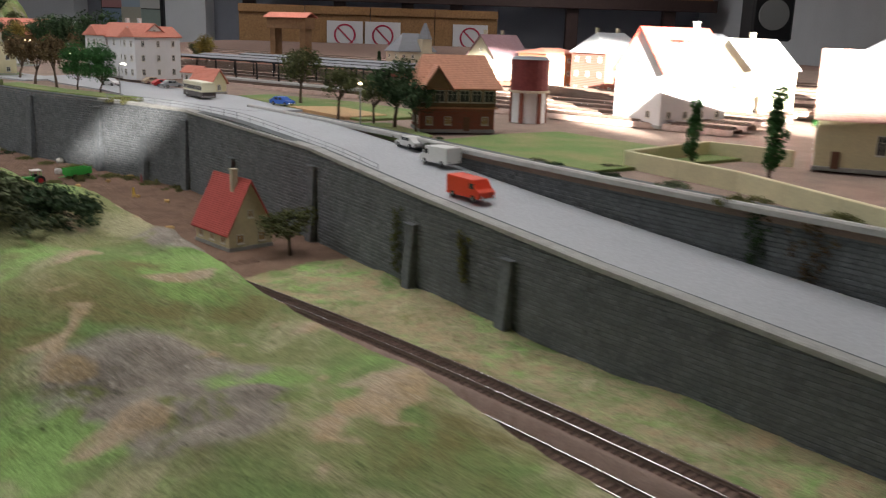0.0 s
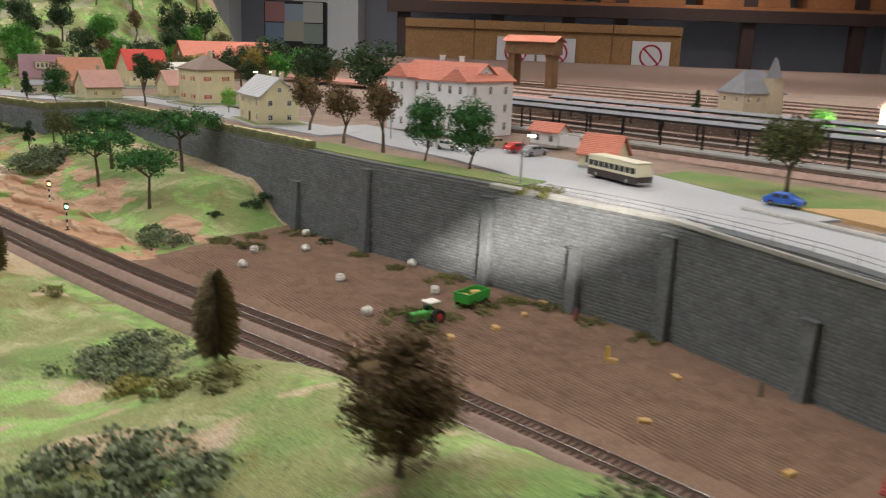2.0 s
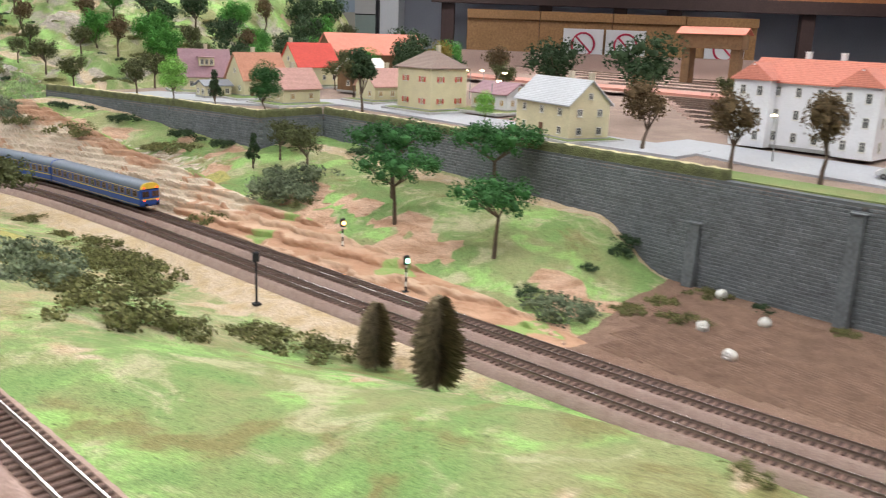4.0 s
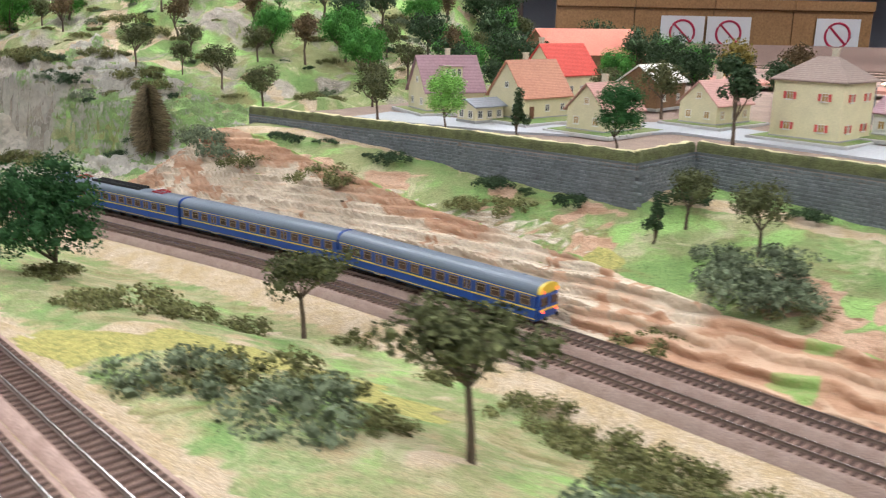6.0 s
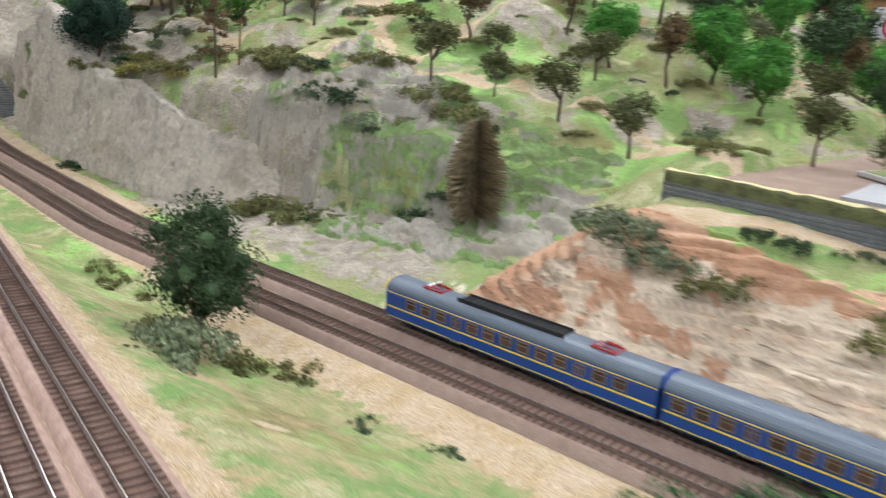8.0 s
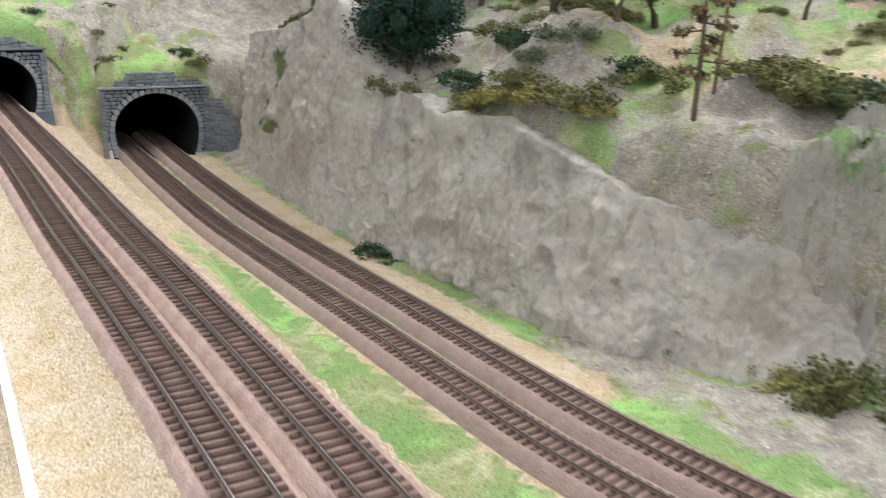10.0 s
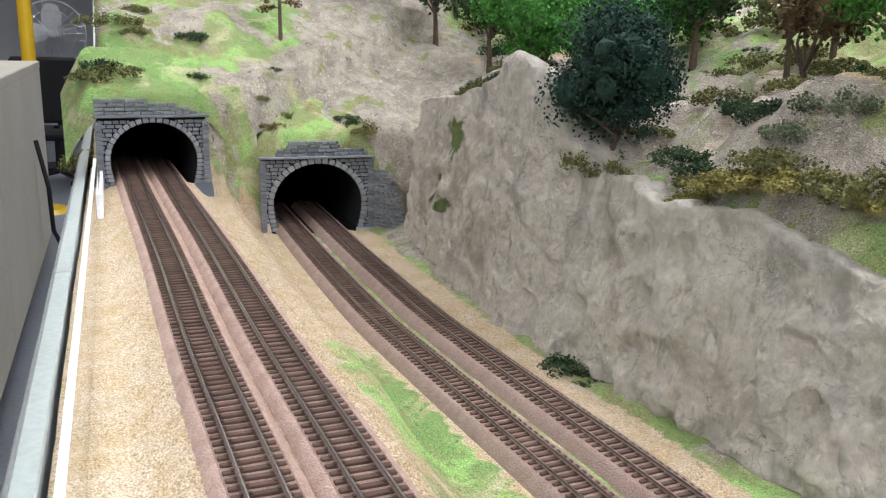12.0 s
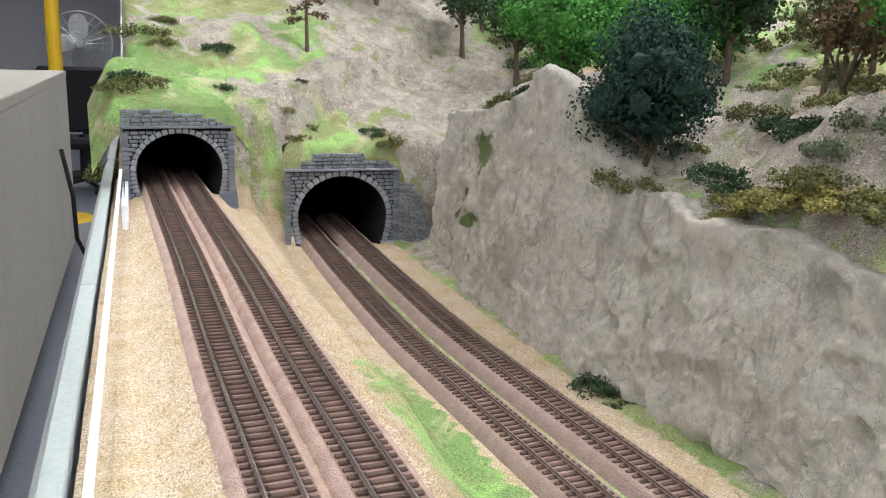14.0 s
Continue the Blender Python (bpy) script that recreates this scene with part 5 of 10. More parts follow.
def portal(px, py, wx, wy, z, wing, label, size=1.0, steps=()):
    """A double-track stone portal: horseshoe arch ring, coursed face, ledge, stepped parapet and a dark barrel."""
    rot = math.degrees(math.atan2(wy, wx)) - 90
    host = thing("tunnel_portal", pose(px, py, z, 0, 0, rot), label, "tunnel portal", "tunnel portals", "structure")
    rad, spring, low, crown, top, half_w = (v * size for v in (0.0660, 0.040, 0.0595, 0.099, 0.107, 0.082))

    def arch(a, out=0.0):
        """A point of the arch at angle a (0 and pi at the springing), pushed out from the opening."""
        return (rad + out) * math.cos(a), spring + (crown - spring + out) * math.sin(a)

    def jamb(h, out=0.0):
        """Half-width of the opening below the springing, drawn in towards the foot."""
        return low + (rad - low) * math.sin(math.pi / 2 * min(h / spring, 1.0)) + out

    feet = [h * spring / 6 for h in range(6)]
    arc = [(jamb(h), h) for h in feet] + [arch(a) for a in np.linspace(0, math.pi, 25)] + [(-jamb(h), h) for h in feet[::-1]]
    # backing plate with the arch cut out
    bm = bmesh.new()
    loop = []
    for x, h in arc:
        t = (h - 0.0) / crown
        if h <= spring:
            loop.append((math.copysign(half_w, x), h * top / spring * 0.86))
        else:
            loop.append((half_w * max(-1.0, min(1.0, x / rad * 1.25)), top))
    front, back = [], []
    for depth, store in ((0.0, front), (0.006, back)):
        store.append([bm.verts.new((x, depth, h)) for x, h in loop])
        store.append([bm.verts.new((x, depth, h)) for x, h in arc])
    for store in (front, back):
        for k in range(len(loop) - 1):
            bm.faces.new((store[0][k], store[0][k + 1], store[1][k + 1], store[1][k]))
    for k in range(len(loop) - 1):
        bm.faces.new((front[0][k], back[0][k], back[0][k + 1], front[0][k + 1]))
        bm.faces.new((front[1][k], front[1][k + 1], back[1][k + 1], back[1][k]))
    bmesh.ops.remove_doubles(bm, verts=bm.verts, dist=1e-6)
    part("backing", bm, M_PORTAL_M, host)
    # arch ring and jamb stones
    count = 21
    for k in range(count):
        a = math.pi * (k + 0.5) / count
        ob = new("arch_stone", brick(0.0088 * size, (0.0082 if k != count // 2 else 0.0098) * size, 0.0042, M_RING))
        ob.parent = host
        x, h = arch(a, 0.0002)
        ob.matrix_basis = Matrix.Translation((x, -0.0012, h)) @ pose(0, 0, 0, 0, 90 - math.degrees(a), 0)
    for s in (-1, 1):
        for k in range(6):
            h = k * spring / 6
            ob = new("arch_stone", brick(0.0085 * size, spring / 6 - 0.0008, 0.0042, M_RING))
            ob.parent = host
            ob.matrix_basis = Matrix.Translation((s * (jamb(h + 0.003) + 0.0044 * size), -0.0012, h))
    # face courses
    row, zc, step = 0, 0.0, 0.0056
    while zc < top - 0.003:
        x = -half_w + (-0.005 if row % 2 else 0.0)
        while x < half_w - 0.003:
            w = random.choice((0.009, 0.011, 0.013))
            x0, x1 = max(x, -half_w), min(x + w, half_w)
            x += w
            for s, lo, hi in ((-1, x0, x1), (1, x0, x1)):
                # trim the stone where the ring begins
                q = (zc + step * 0.4 - spring) / (crown - spring + 0.0085 * size)
                edge = jamb(max(zc, 0)) + 0.0088 * size if zc < spring else (rad + 0.0085 * size) * math.sqrt(max(0.0, 1 - q * q))
                lo, hi = (lo, min(hi, -edge)) if s < 0 else (max(lo, edge), hi)
                if edge < 0.004 and s > 0:
                    continue
                if hi - lo > 0.0022:
                    ob = new("brick", brick(hi - lo - 0.0013, step - 0.0012, 0.003))
                    ob.parent = host
                    ob.matrix_basis = Matrix.Translation(((lo + hi) / 2, -0.0004 - random.uniform(0, 0.0008), zc))
        zc += step
        row += 1
    # piers that stand proud at both ends of the face
    for s in (-1, 1):
        for k in range(int(top / 0.0062)):
            ob = new("brick", brick(0.0082, 0.0056, 0.006))
            ob.parent = host
            ob.matrix_basis = Matrix.Translation((s * (half_w - 0.001), -0.0022, k * 0.0062))
    bm = bmesh.new()
    box(bm, 0, -0.0015, top, 2 * half_w + 0.008, 0.011, 0.0036, bevel=0.0007)
    part("coping", bm, M_PORTAL, host, "dark stone coping ledge")
    # stepped parapet of courses, each topped by its own flat stones
    for r, (x0, x1) in enumerate(steps):
        x = x0 * size
        while x < x1 * size - 0.002:
            w = min(random.choice((0.010, 0.013, 0.016)), x1 * size - x)
            ob = new("brick", brick(w - 0.0013, 0.0046, 0.008))
            ob.parent = host
            ob.matrix_basis = Matrix.Translation((x + w / 2, 0.001 - random.uniform(0, 0.0007), top + 0.0036 + r * 0.0056))
            x += w
    # barrel, near-black: the darkness inside the tunnel is put into its colour
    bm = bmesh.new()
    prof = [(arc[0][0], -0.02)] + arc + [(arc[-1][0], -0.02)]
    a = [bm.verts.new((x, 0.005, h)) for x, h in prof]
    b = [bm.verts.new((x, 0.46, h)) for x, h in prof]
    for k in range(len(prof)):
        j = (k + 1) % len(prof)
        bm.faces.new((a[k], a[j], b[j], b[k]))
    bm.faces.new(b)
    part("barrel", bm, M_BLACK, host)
    # wing wall that runs out to the cliff and drops towards its end
    if wing:
        for r in range(16):
            zc = r * 0.0056
            reach = 0.058 * (1 - (r / 16) ** 1.6 * 0.62)
            x = 0.0
            while x < reach:
                w = min(random.choice((0.009, 0.012)), max(reach - x, 0.004))
                ob = new("brick", brick(w - 0.0013, 0.0044, 0.008))
                ob.parent = host
                k = x + w / 2
                ob.matrix_basis = Matrix.Translation((half_w + 0.004 + 0.64 * k, -0.77 * k, zc)) @ pose(0, 0, 0, 0, 0, -50)
                x += w
    return host


def portal_cap(px, py, wx, wy, z, seed):
    """Mossy bank lying on the back of a portal and running into the hill."""
    n, m = 30, 14
    verts, faces = [], []
    for i in range(n):
        a = -0.112 + 0.224 * i / (n - 1)
        for k in range(m):
            t = 0.0065 + 0.13 * (k / (m - 1)) ** 1.3
            e = noise.fractal((a * 45 + seed, t * 45, seed), 0.8, 2.0, 4)
            edge = min(1.0, (n - 1 - i) / 4, i / 4) * min(1.0, k / 2)
            verts.append((px + wx * t - wy * a, py + wy * t + wx * a, z + 0.46 * t + (0.011 + 0.005 * e) * edge - (0.024 if k == 0 else 0.0) - 0.055 * (1 - min(1.0, (n - 1 - i) / 5, i / 5)) ** 1.3))
    for i in range(n - 1):
        for k in range(m - 1):
            faces.append((i * m + k, (i + 1) * m + k, (i + 1) * m + k + 1, i * m + k + 1))
    tagged(raw("tunnel_bank", verts, faces, M_LAND, smooth=True), "mossy green bank over the tunnel mouth", "bank", kind="structure")


portal_cap(*PORTAL_B, 0.115, 3.3)
portal_cap(*PORTAL_A, 0.173, 8.1)
portal(*PORTAL_B, -0.012, True, "dark grey stone tunnel portal of the lower double line with a stepped parapet", 1.0, ((-0.062, 0.076), (-0.060, 0.070), (-0.046, 0.034), (-0.044, 0.032)))
portal(*PORTAL_A, UPPER_Z - 0.014, False, "dark grey stone tunnel portal of the upper double line with a stepped parapet", 0.86, ((-0.086, 0.072), (-0.086, 0.058), (-0.086, 0.040), (-0.086, -0.006)))

# ---------------------------------------------------------------- the hall round the layout
M_PLASTER = mat("off_white_wall_paint", (0.62, 0.62, 0.63), 0.9, 0.06, 3.0, 60.0, 0.1, obj=False)
M_GREYWALL = mat("grey_wall_paint", (0.36, 0.37, 0.42), 0.85, 0.1, 2.0, 60.0, 0.1, obj=False)
M_CEIL = mat("white_ceiling_paint", (0.75, 0.75, 0.74), 0.9, 0.05, 3.0, 60.0, 0.1, obj=False)
M_FLOOR = mat("grey_painted_floor", (0.27, 0.29, 0.33), 0.5, 0.12, 3.0, 60.0, 0.1, obj=False)
FLOOR_Z = -0.95
X0, X1, Y0, Y1 = -13.0, 4.0, -3.0, 13.5


def slab(name, x, y, z, sx, sy, sz, material, label):
    bm = bmesh.new()
    box(bm, x, y, z, sx, sy, sz)
    return tagged(link(name, bm, material), label, name.split("_")[0], kind="structure")


slab("floor", (X0 + X1) / 2, (Y0 + Y1) / 2, FLOOR_Z - 0.1, X1 - X0, Y1 - Y0, 0.1, M_FLOOR, "grey painted concrete hall floor")
slab("ceiling", (X0 + X1) / 2, (Y0 + Y1) / 2, CEIL, X1 - X0, Y1 - Y0, 0.1, M_CEIL, "white painted hall ceiling")
slab("wall_north", (X0 + X1) / 2, Y1 + 0.1, FLOOR_Z, X1 - X0, 0.2, CEIL - FLOOR_Z, M_GREYWALL, "grey painted hall wall behind the shelves")
slab("wall_west", X0 - 0.1, (Y0 + Y1) / 2, FLOOR_Z, 0.2, Y1 - Y0, CEIL - FLOOR_Z, M_PLASTER, "off-white hall wall")


slab("wall_east", X1 + 0.1, (Y0 + Y1) / 2, FLOOR_Z, 0.2, Y1 - Y0, CEIL - FLOOR_Z, M_PLASTER, "off-white hall wall")


def sun_gap_wall(gaps):
    """Unseen wall behind the visitors' aisle: its gaps shape daylight into the sun patches."""
    bm = bmesh.new()
    y, x = Y0 - 0.1, X0
    for x0, x1, z0, z1 in gaps:
        box(bm, (x + x0) / 2, y, FLOOR_Z, x0 - x, 0.2, CEIL - FLOOR_Z)
        box(bm, (x0 + x1) / 2, y, FLOOR_Z, x1 - x0, 0.2, z0 - FLOOR_Z)
        box(bm, (x0 + x1) / 2, y, z1, x1 - x0, 0.2, CEIL - z1)
        x = x1
    box(bm, (x + X1) / 2, y, FLOOR_Z, X1 - x, 0.2, CEIL - FLOOR_Z)
    tagged(link("wall_south", bm, M_PLASTER), "unseen off-white hall wall with gaps shaping the sunlight", "wall", kind="structure")


sun_gap_wall([(0.64, 1.01, 1.11, 1.265), (1.60, 2.75, 1.145, 1.50)])


def sun_filter(x0, x1, z0, z1, shade):
    """Unseen grey filter, added in a gap to let only part of the sun through."""
    m = bpy.data.materials.new("sun_filter_grey")
    m.use_nodes = True
    n, l = m.node_tree.nodes, m.node_tree.links
    t = n.new("ShaderNodeBsdfTransparent")
    t.inputs[0].default_value = (shade, shade, shade * 1.02, 1)
    l.new(t.outputs[0], n["Material Output"].inputs[0])
    bm = bmesh.new()
    box(bm, (x0 + x1) / 2, Y0 - 0.1, z0, x1 - x0, 0.006, z1 - z0)
    tagged(link("window_1", bm, m), "unseen grey filter dimming the sun patch", "window", kind="structure")


sun_filter(0.64, 1.01, 1.11, 1.265, 0.36)


def sun_mask(corners):
    """Unseen mask, added over a corner of the gap to slant the sun patch."""
    bm = bmesh.new()
    front = [bm.verts.new((x, Y0 - 0.03, z)) for x, z in corners]
    back = [bm.verts.new((x, Y0 - 0.05, z)) for x, z in corners]
    bm.faces.new(front), bm.faces.new(back[::-1])
    for k in range(len(corners)):
        j = (k + 1) % len(corners)
        bm.faces.new((front[k], back[k], back[j], front[j]))
    bmesh.ops.recalc_face_normals(bm, faces=bm.faces[:])
    tagged(link("window_blind", bm, M_PLASTER), "unseen slanted mask shaping the sun patch", "blind", kind="structure")


sun_mask([(0.63, 1.10), (0.63, 1.275), (0.85, 1.275), (0.64, 1.10)])
sun_mask([(0.79, 1.10), (1.02, 1.10), (1.02, 1.275), (1.00, 1.275)])

# ---------------------------------------------------------------- trees and bushes
F_OLIVE = leafy("olive_tree_flock", (0.105, 0.115, 0.05), (0.05, 0.06, 0.025))
F_DARK = leafy("dark_green_tree_flock", (0.05, 0.085, 0.04), (0.022, 0.042, 0.02))
F_BLUE = leafy("blackish_green_tree_flock", (0.028, 0.06, 0.045), (0.012, 0.028, 0.02))
F_BRIGHT = leafy("bright_green_tree_flock", (0.085, 0.26, 0.05), (0.035, 0.13, 0.025))
F_LIME = leafy("lime_green_tree_flock", (0.24, 0.48, 0.11), (0.12, 0.30, 0.05))
F_PINE = leafy("pine_green_tree_flock", (0.05, 0.145, 0.045), (0.022, 0.065, 0.022))
F_BUSHY = leafy("deep_green_tree_flock", (0.035, 0.095, 0.032), (0.014, 0.04, 0.014))
F_BROWN = leafy("russet_brown_tree_flock", (0.15, 0.105, 0.055), (0.075, 0.05, 0.026))
F_GOLD = leafy("golden_tree_flock", (0.30, 0.23, 0.06), (0.14, 0.12, 0.03))
F_AUTUMN = leafy("autumn_tree_flock", (0.20, 0.13, 0.045), (0.045, 0.085, 0.025))
F_GORSE = leafy("yellow_green_gorse_flock", (0.29, 0.26, 0.085), (0.15, 0.145, 0.045))
F_GREY = leafy("grey_green_bush_flock", (0.17, 0.205, 0.125), (0.07, 0.09, 0.05))
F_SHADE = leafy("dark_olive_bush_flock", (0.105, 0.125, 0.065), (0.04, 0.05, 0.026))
F_MOSS = leafy("mossy_bush_flock", (0.165, 0.165, 0.065), (0.07, 0.075, 0.028))
F_NEEDLE = leafy("brown_needle_fibre", (0.27, 0.22, 0.14), (0.13, 0.105, 0.06))
M_BARK = mat("grey_brown_bark", (0.13, 0.095, 0.07), 0.95, 0.3, 120.0, 600.0, 0.7, depth=0.0008)
LEAF = np.random.RandomState(5)


def flakes(centres, radii, count, size, squash=1.0, inner=0.55):
    """Flock leaves: small bent flakes spread over clumps. Returns vertices and faces."""
    rs = LEAF
    centres, radii = np.array(centres, float), np.array(radii, float)
    w = radii**2 / (radii**2).sum()
    k = rs.choice(len(centres), count, p=w)
    v = rs.normal(size=(count, 3))
    v /= np.linalg.norm(v, axis=1)[:, None]
    r = radii[k] * (inner + (1.06 - inner) * rs.rand(count) ** 0.5)
    p = centres[k] + v * r[:, None] * (1, 1, squash)
    nrm = v + 0.7 * rs.normal(size=(count, 3))
    nrm /= np.linalg.norm(nrm, axis=1)[:, None]
    a = np.cross(nrm, rs.normal(size=(count, 3)))
    a /= np.linalg.norm(a, axis=1)[:, None]
    b = np.cross(nrm, a)
    s = size * (0.6 + 0.8 * rs.rand(count))[:, None]
    quad = np.stack([p - a * s, p - b * s * 0.7 + nrm * s * 0.35, p + a * s, p + b * s * 0.7 - nrm * s * 0.2], 1)
    return quad.reshape(-1, 3), np.arange(count * 4).reshape(-1, 4)


def lumps(centres, radii, shrink=0.38):
    """Dark hearts of the clumps: rough low polyhedra."""
    verts, faces = [], []
    bm = bmesh.new()
    bmesh.ops.create_icosphere(bm, subdivisions=1, radius=1.0)
    base = np.array([v.co[:] for v in bm.verts])
    tri = np.array([[v.index for v in f.verts] for f in bm.faces])
    bm.free()
    for c, r in zip(centres, radii):
        j = 1 + 0.22 * LEAF.normal(size=(len(base), 1))
        faces.append(tri + len(base) * len(verts))
        verts.append(np.array(c) + base * j * r * shrink)
    return np.vstack(verts), np.vstack(faces)


def crown(name, centres, radii, count, size, material, parent, squash=1.0, inner=0.46):
    v1, f1 = lumps(centres, radii)
    v2, f2 = flakes(centres, radii, count, size, squash, inner)
    return raw(name, np.vstack([v1, v2]).tolist(), f1.tolist() + (f2 + len(v1)).tolist(), material, parent)


def branchy(host, h, fork, crown_c, thick=0.0022, sides=5):
    """Trunk and limbs that reach into the crown."""
    bm = bmesh.new()
    lean = Vector((LEAF.normal() * 0.02, LEAF.normal() * 0.02, 0)) * h * 4
    top = Vector((0, 0, h * fork)) + lean * 0.5
    tube(bm, [(0, 0, -0.006), (lean.x * 0.15, lean.y * 0.15, h * fork * 0.5), tuple(top)], [thick * 1.35, thick, thick * 0.8], sides)
    part("trunk", bm, M_BARK, host)
    for c in crown_c[:: max(1, len(crown_c) // 5)][:6]:
        bm = bmesh.new()
        c = Vector(c)
        mid = top.lerp(c, 0.55) + Vector((LEAF.normal(), LEAF.normal(), 0)) * h * 0.02
        tube(bm, [tuple(top * 0.96), tuple(mid), tuple(c)], [thick * 0.62, thick * 0.4, thick * 0.18], 4)
        part("limb", bm, M_BARK, host)


def tree(kind, m=None):
    """One tree of unit size 0.1 m high at the origin, with trunk, limbs and crown."""
    spec = {
        "oak": ("dark olive broadleaf tree with an uneven crown", F_OLIVE, 0.34, 26, 0.026, 0.040, 0.068, 2500),
        "dark": ("dark green broadleaf tree with a dense crown", F_DARK, 0.30, 26, 0.027, 0.040, 0.065, 2800),
        "bright": ("bright green leafy tree with a full crown", F_BRIGHT, 0.16, 34, 0.030, 0.040, 0.056, 9000),
        "black": ("blackish green round tree with a dense crown", F_BLUE, 0.18, 60, 0.032, 0.042, 0.056, 16000),
        "brown": ("russet brown autumn tree with a narrow crown", F_BROWN, 0.26, 20, 0.018, 0.026, 0.066, 1700),
        "gold": ("golden yellow autumn tree with a loose crown", F_GOLD, 0.28, 20, 0.021, 0.032, 0.066, 1700),
        "round": ("clipped round dark green tree on a thin trunk", F_PINE, 0.22, 1, 0.0, 0.0, 0.062, 6500),
        "ball": ("clipped round lime green tree on a thin trunk", F_LIME, 0.22, 1, 0.0, 0.0, 0.060, 6500),
        "pine": ("umbrella pine with a flat dark green crown", F_PINE, 0.52, 30, 0.015, 0.056, 0.076, 3400),
        "bushy": ("bushy dark green tree leafy to the ground", F_BUSHY, 0.10, 52, 0.038, 0.040, 0.052, 11000),
        "autumn": ("bushy autumn tree with russet tips leafy to the ground", F_AUTUMN, 0.10, 40, 0.038, 0.036, 0.052, 9000),
        "russet": ("bushy russet brown tree leafy to the ground", F_BROWN, 0.10, 40, 0.036, 0.036, 0.052, 9000),
        "dusky": ("bushy dark grey-green tree leafy nearly to the ground", F_DARK, 0.12, 50, 0.036, 0.042, 0.056, 11000),
        "poplar": ("tall slim dark olive tree", F_DARK, 0.24, 18, 0.030, 0.020, 0.062, 1700),
        "fork": ("forked olive tree with a ragged two-part crown", F_OLIVE, 0.46, 16, 0.017, 0.046, 0.074, 2800),
        "cypress": ("narrow dark green cypress", F_PINE, 0.06, 14, 0.042, 0.010, 0.052, 1900),
        "conifer": ("dark conical evergreen tree", F_DARK, 0.10, 16, 0.038, 0.020, 0.052, 1900),
    }[kind]
    label, leaf, fork, n, sz, sx, cz, count = spec
    host = thing("tree", Matrix(), label, "tree")
    rs = LEAF
    if kind in ("round", "ball"):
        cs, rr = [(0, 0, 0.052), (0, 0, 0.068), (0, 0, 0.084)], [0.029, 0.030, 0.022]
        cs += [(0.022 * math.cos(a), 0.022 * math.sin(a), 0.062 + z) for a in np.linspace(0, 6.28, 9)[:-1] for z in (-0.016, 0.014)]
        rr += [0.0125] * (len(cs) - 3)
    elif kind == "fork":
        cs = [(0.020 + rs.normal() * 0.011, rs.normal() * 0.011, 0.084 + rs.normal() * 0.008) for _ in range(14)] + [(-0.018 + rs.normal() * 0.013, rs.normal() * 0.012, 0.068 + rs.normal() * 0.008) for _ in range(12)]
        rr = [0.009 + rs.rand() * 0.008 for _ in cs]
    else:
        cs, rr = [], []
        for _ in range(n):
            v = rs.normal(size=3)
            v /= np.linalg.norm(v)
            q = rs.rand() ** 0.4
            x, y, z = v[0] * sx * q * 0.85, v[1] * sx * q * 0.85, cz + v[2] * sz * q
            if kind in ("cypress", "conifer"):
                f = np.clip((0.1 - z) / 0.09, 0.12, 1)
                x, y = x * f * 1.3, y * f * 1.3
            cs.append((x, y, z))
            rr.append((0.009 + rs.rand() * 0.008) * (0.6 if kind in ("cypress", "conifer", "poplar") else 1.0))
        if kind == "bright" or kind == "black":
            rr = [r * 1.25 for r in rr]
    branchy(host, 0.1, fork, cs, 0.0017 if kind in ("ball", "round", "poplar") else 0.0024)
    crown("crown", cs, rr, count, {"round": 0.0012, "ball": 0.0012, "black": 0.0011, "bright": 0.0013, "pine": 0.0015, "oak": 0.0017, "dark": 0.0017, "bushy": 0.0011, "dusky": 0.0011, "autumn": 0.0011, "russet": 0.0011}.get(kind, 0.0018), leaf, host, 0.75 if kind == "pine" else 1.0)
    return host


def brush_tree():
    """A dried fir made from brown bottle-brush fibre."""
    host = thing("tree", Matrix(), "brown dried bristle fir tree", "tree")
    bm = bmesh.new()
    tube(bm, [(0, 0, -0.005), (0, 0, 0.1)], [0.0014, 0.0006], 5)
    part("trunk", bm, M_BARK, host)
    v, f = [], []
    for _ in range(3200):
        z = 0.012 + 0.088 * LEAF.rand()
        a = LEAF.rand() * 6.283
        r = (0.027 * max(0.0, 1 - ((z - 0.045) / 0.062) ** 2) + 0.005) * (0.5 + 0.5 * LEAF.rand())
        d = np.array([math.cos(a), math.sin(a), 0.25 - 0.5 * LEAF.rand()])
        w = np.array([-math.sin(a), math.cos(a), 0.3 * LEAF.normal()]) * 0.0006
        p = np.array([0, 0, z])
        b = len(v)
        v += [p + d * r * 0.12 - w, p + d * r * 0.12 + w, p + d * r + w * 0.3 - (0, 0, 0.1 * r), p + d * r * 0.6 - w * 1.5 + (0, 0, 0.0006)]
        f.append((b, b + 1, b + 2, b + 3))
    raw("bristles", v, f, F_NEEDLE, host)
    return host


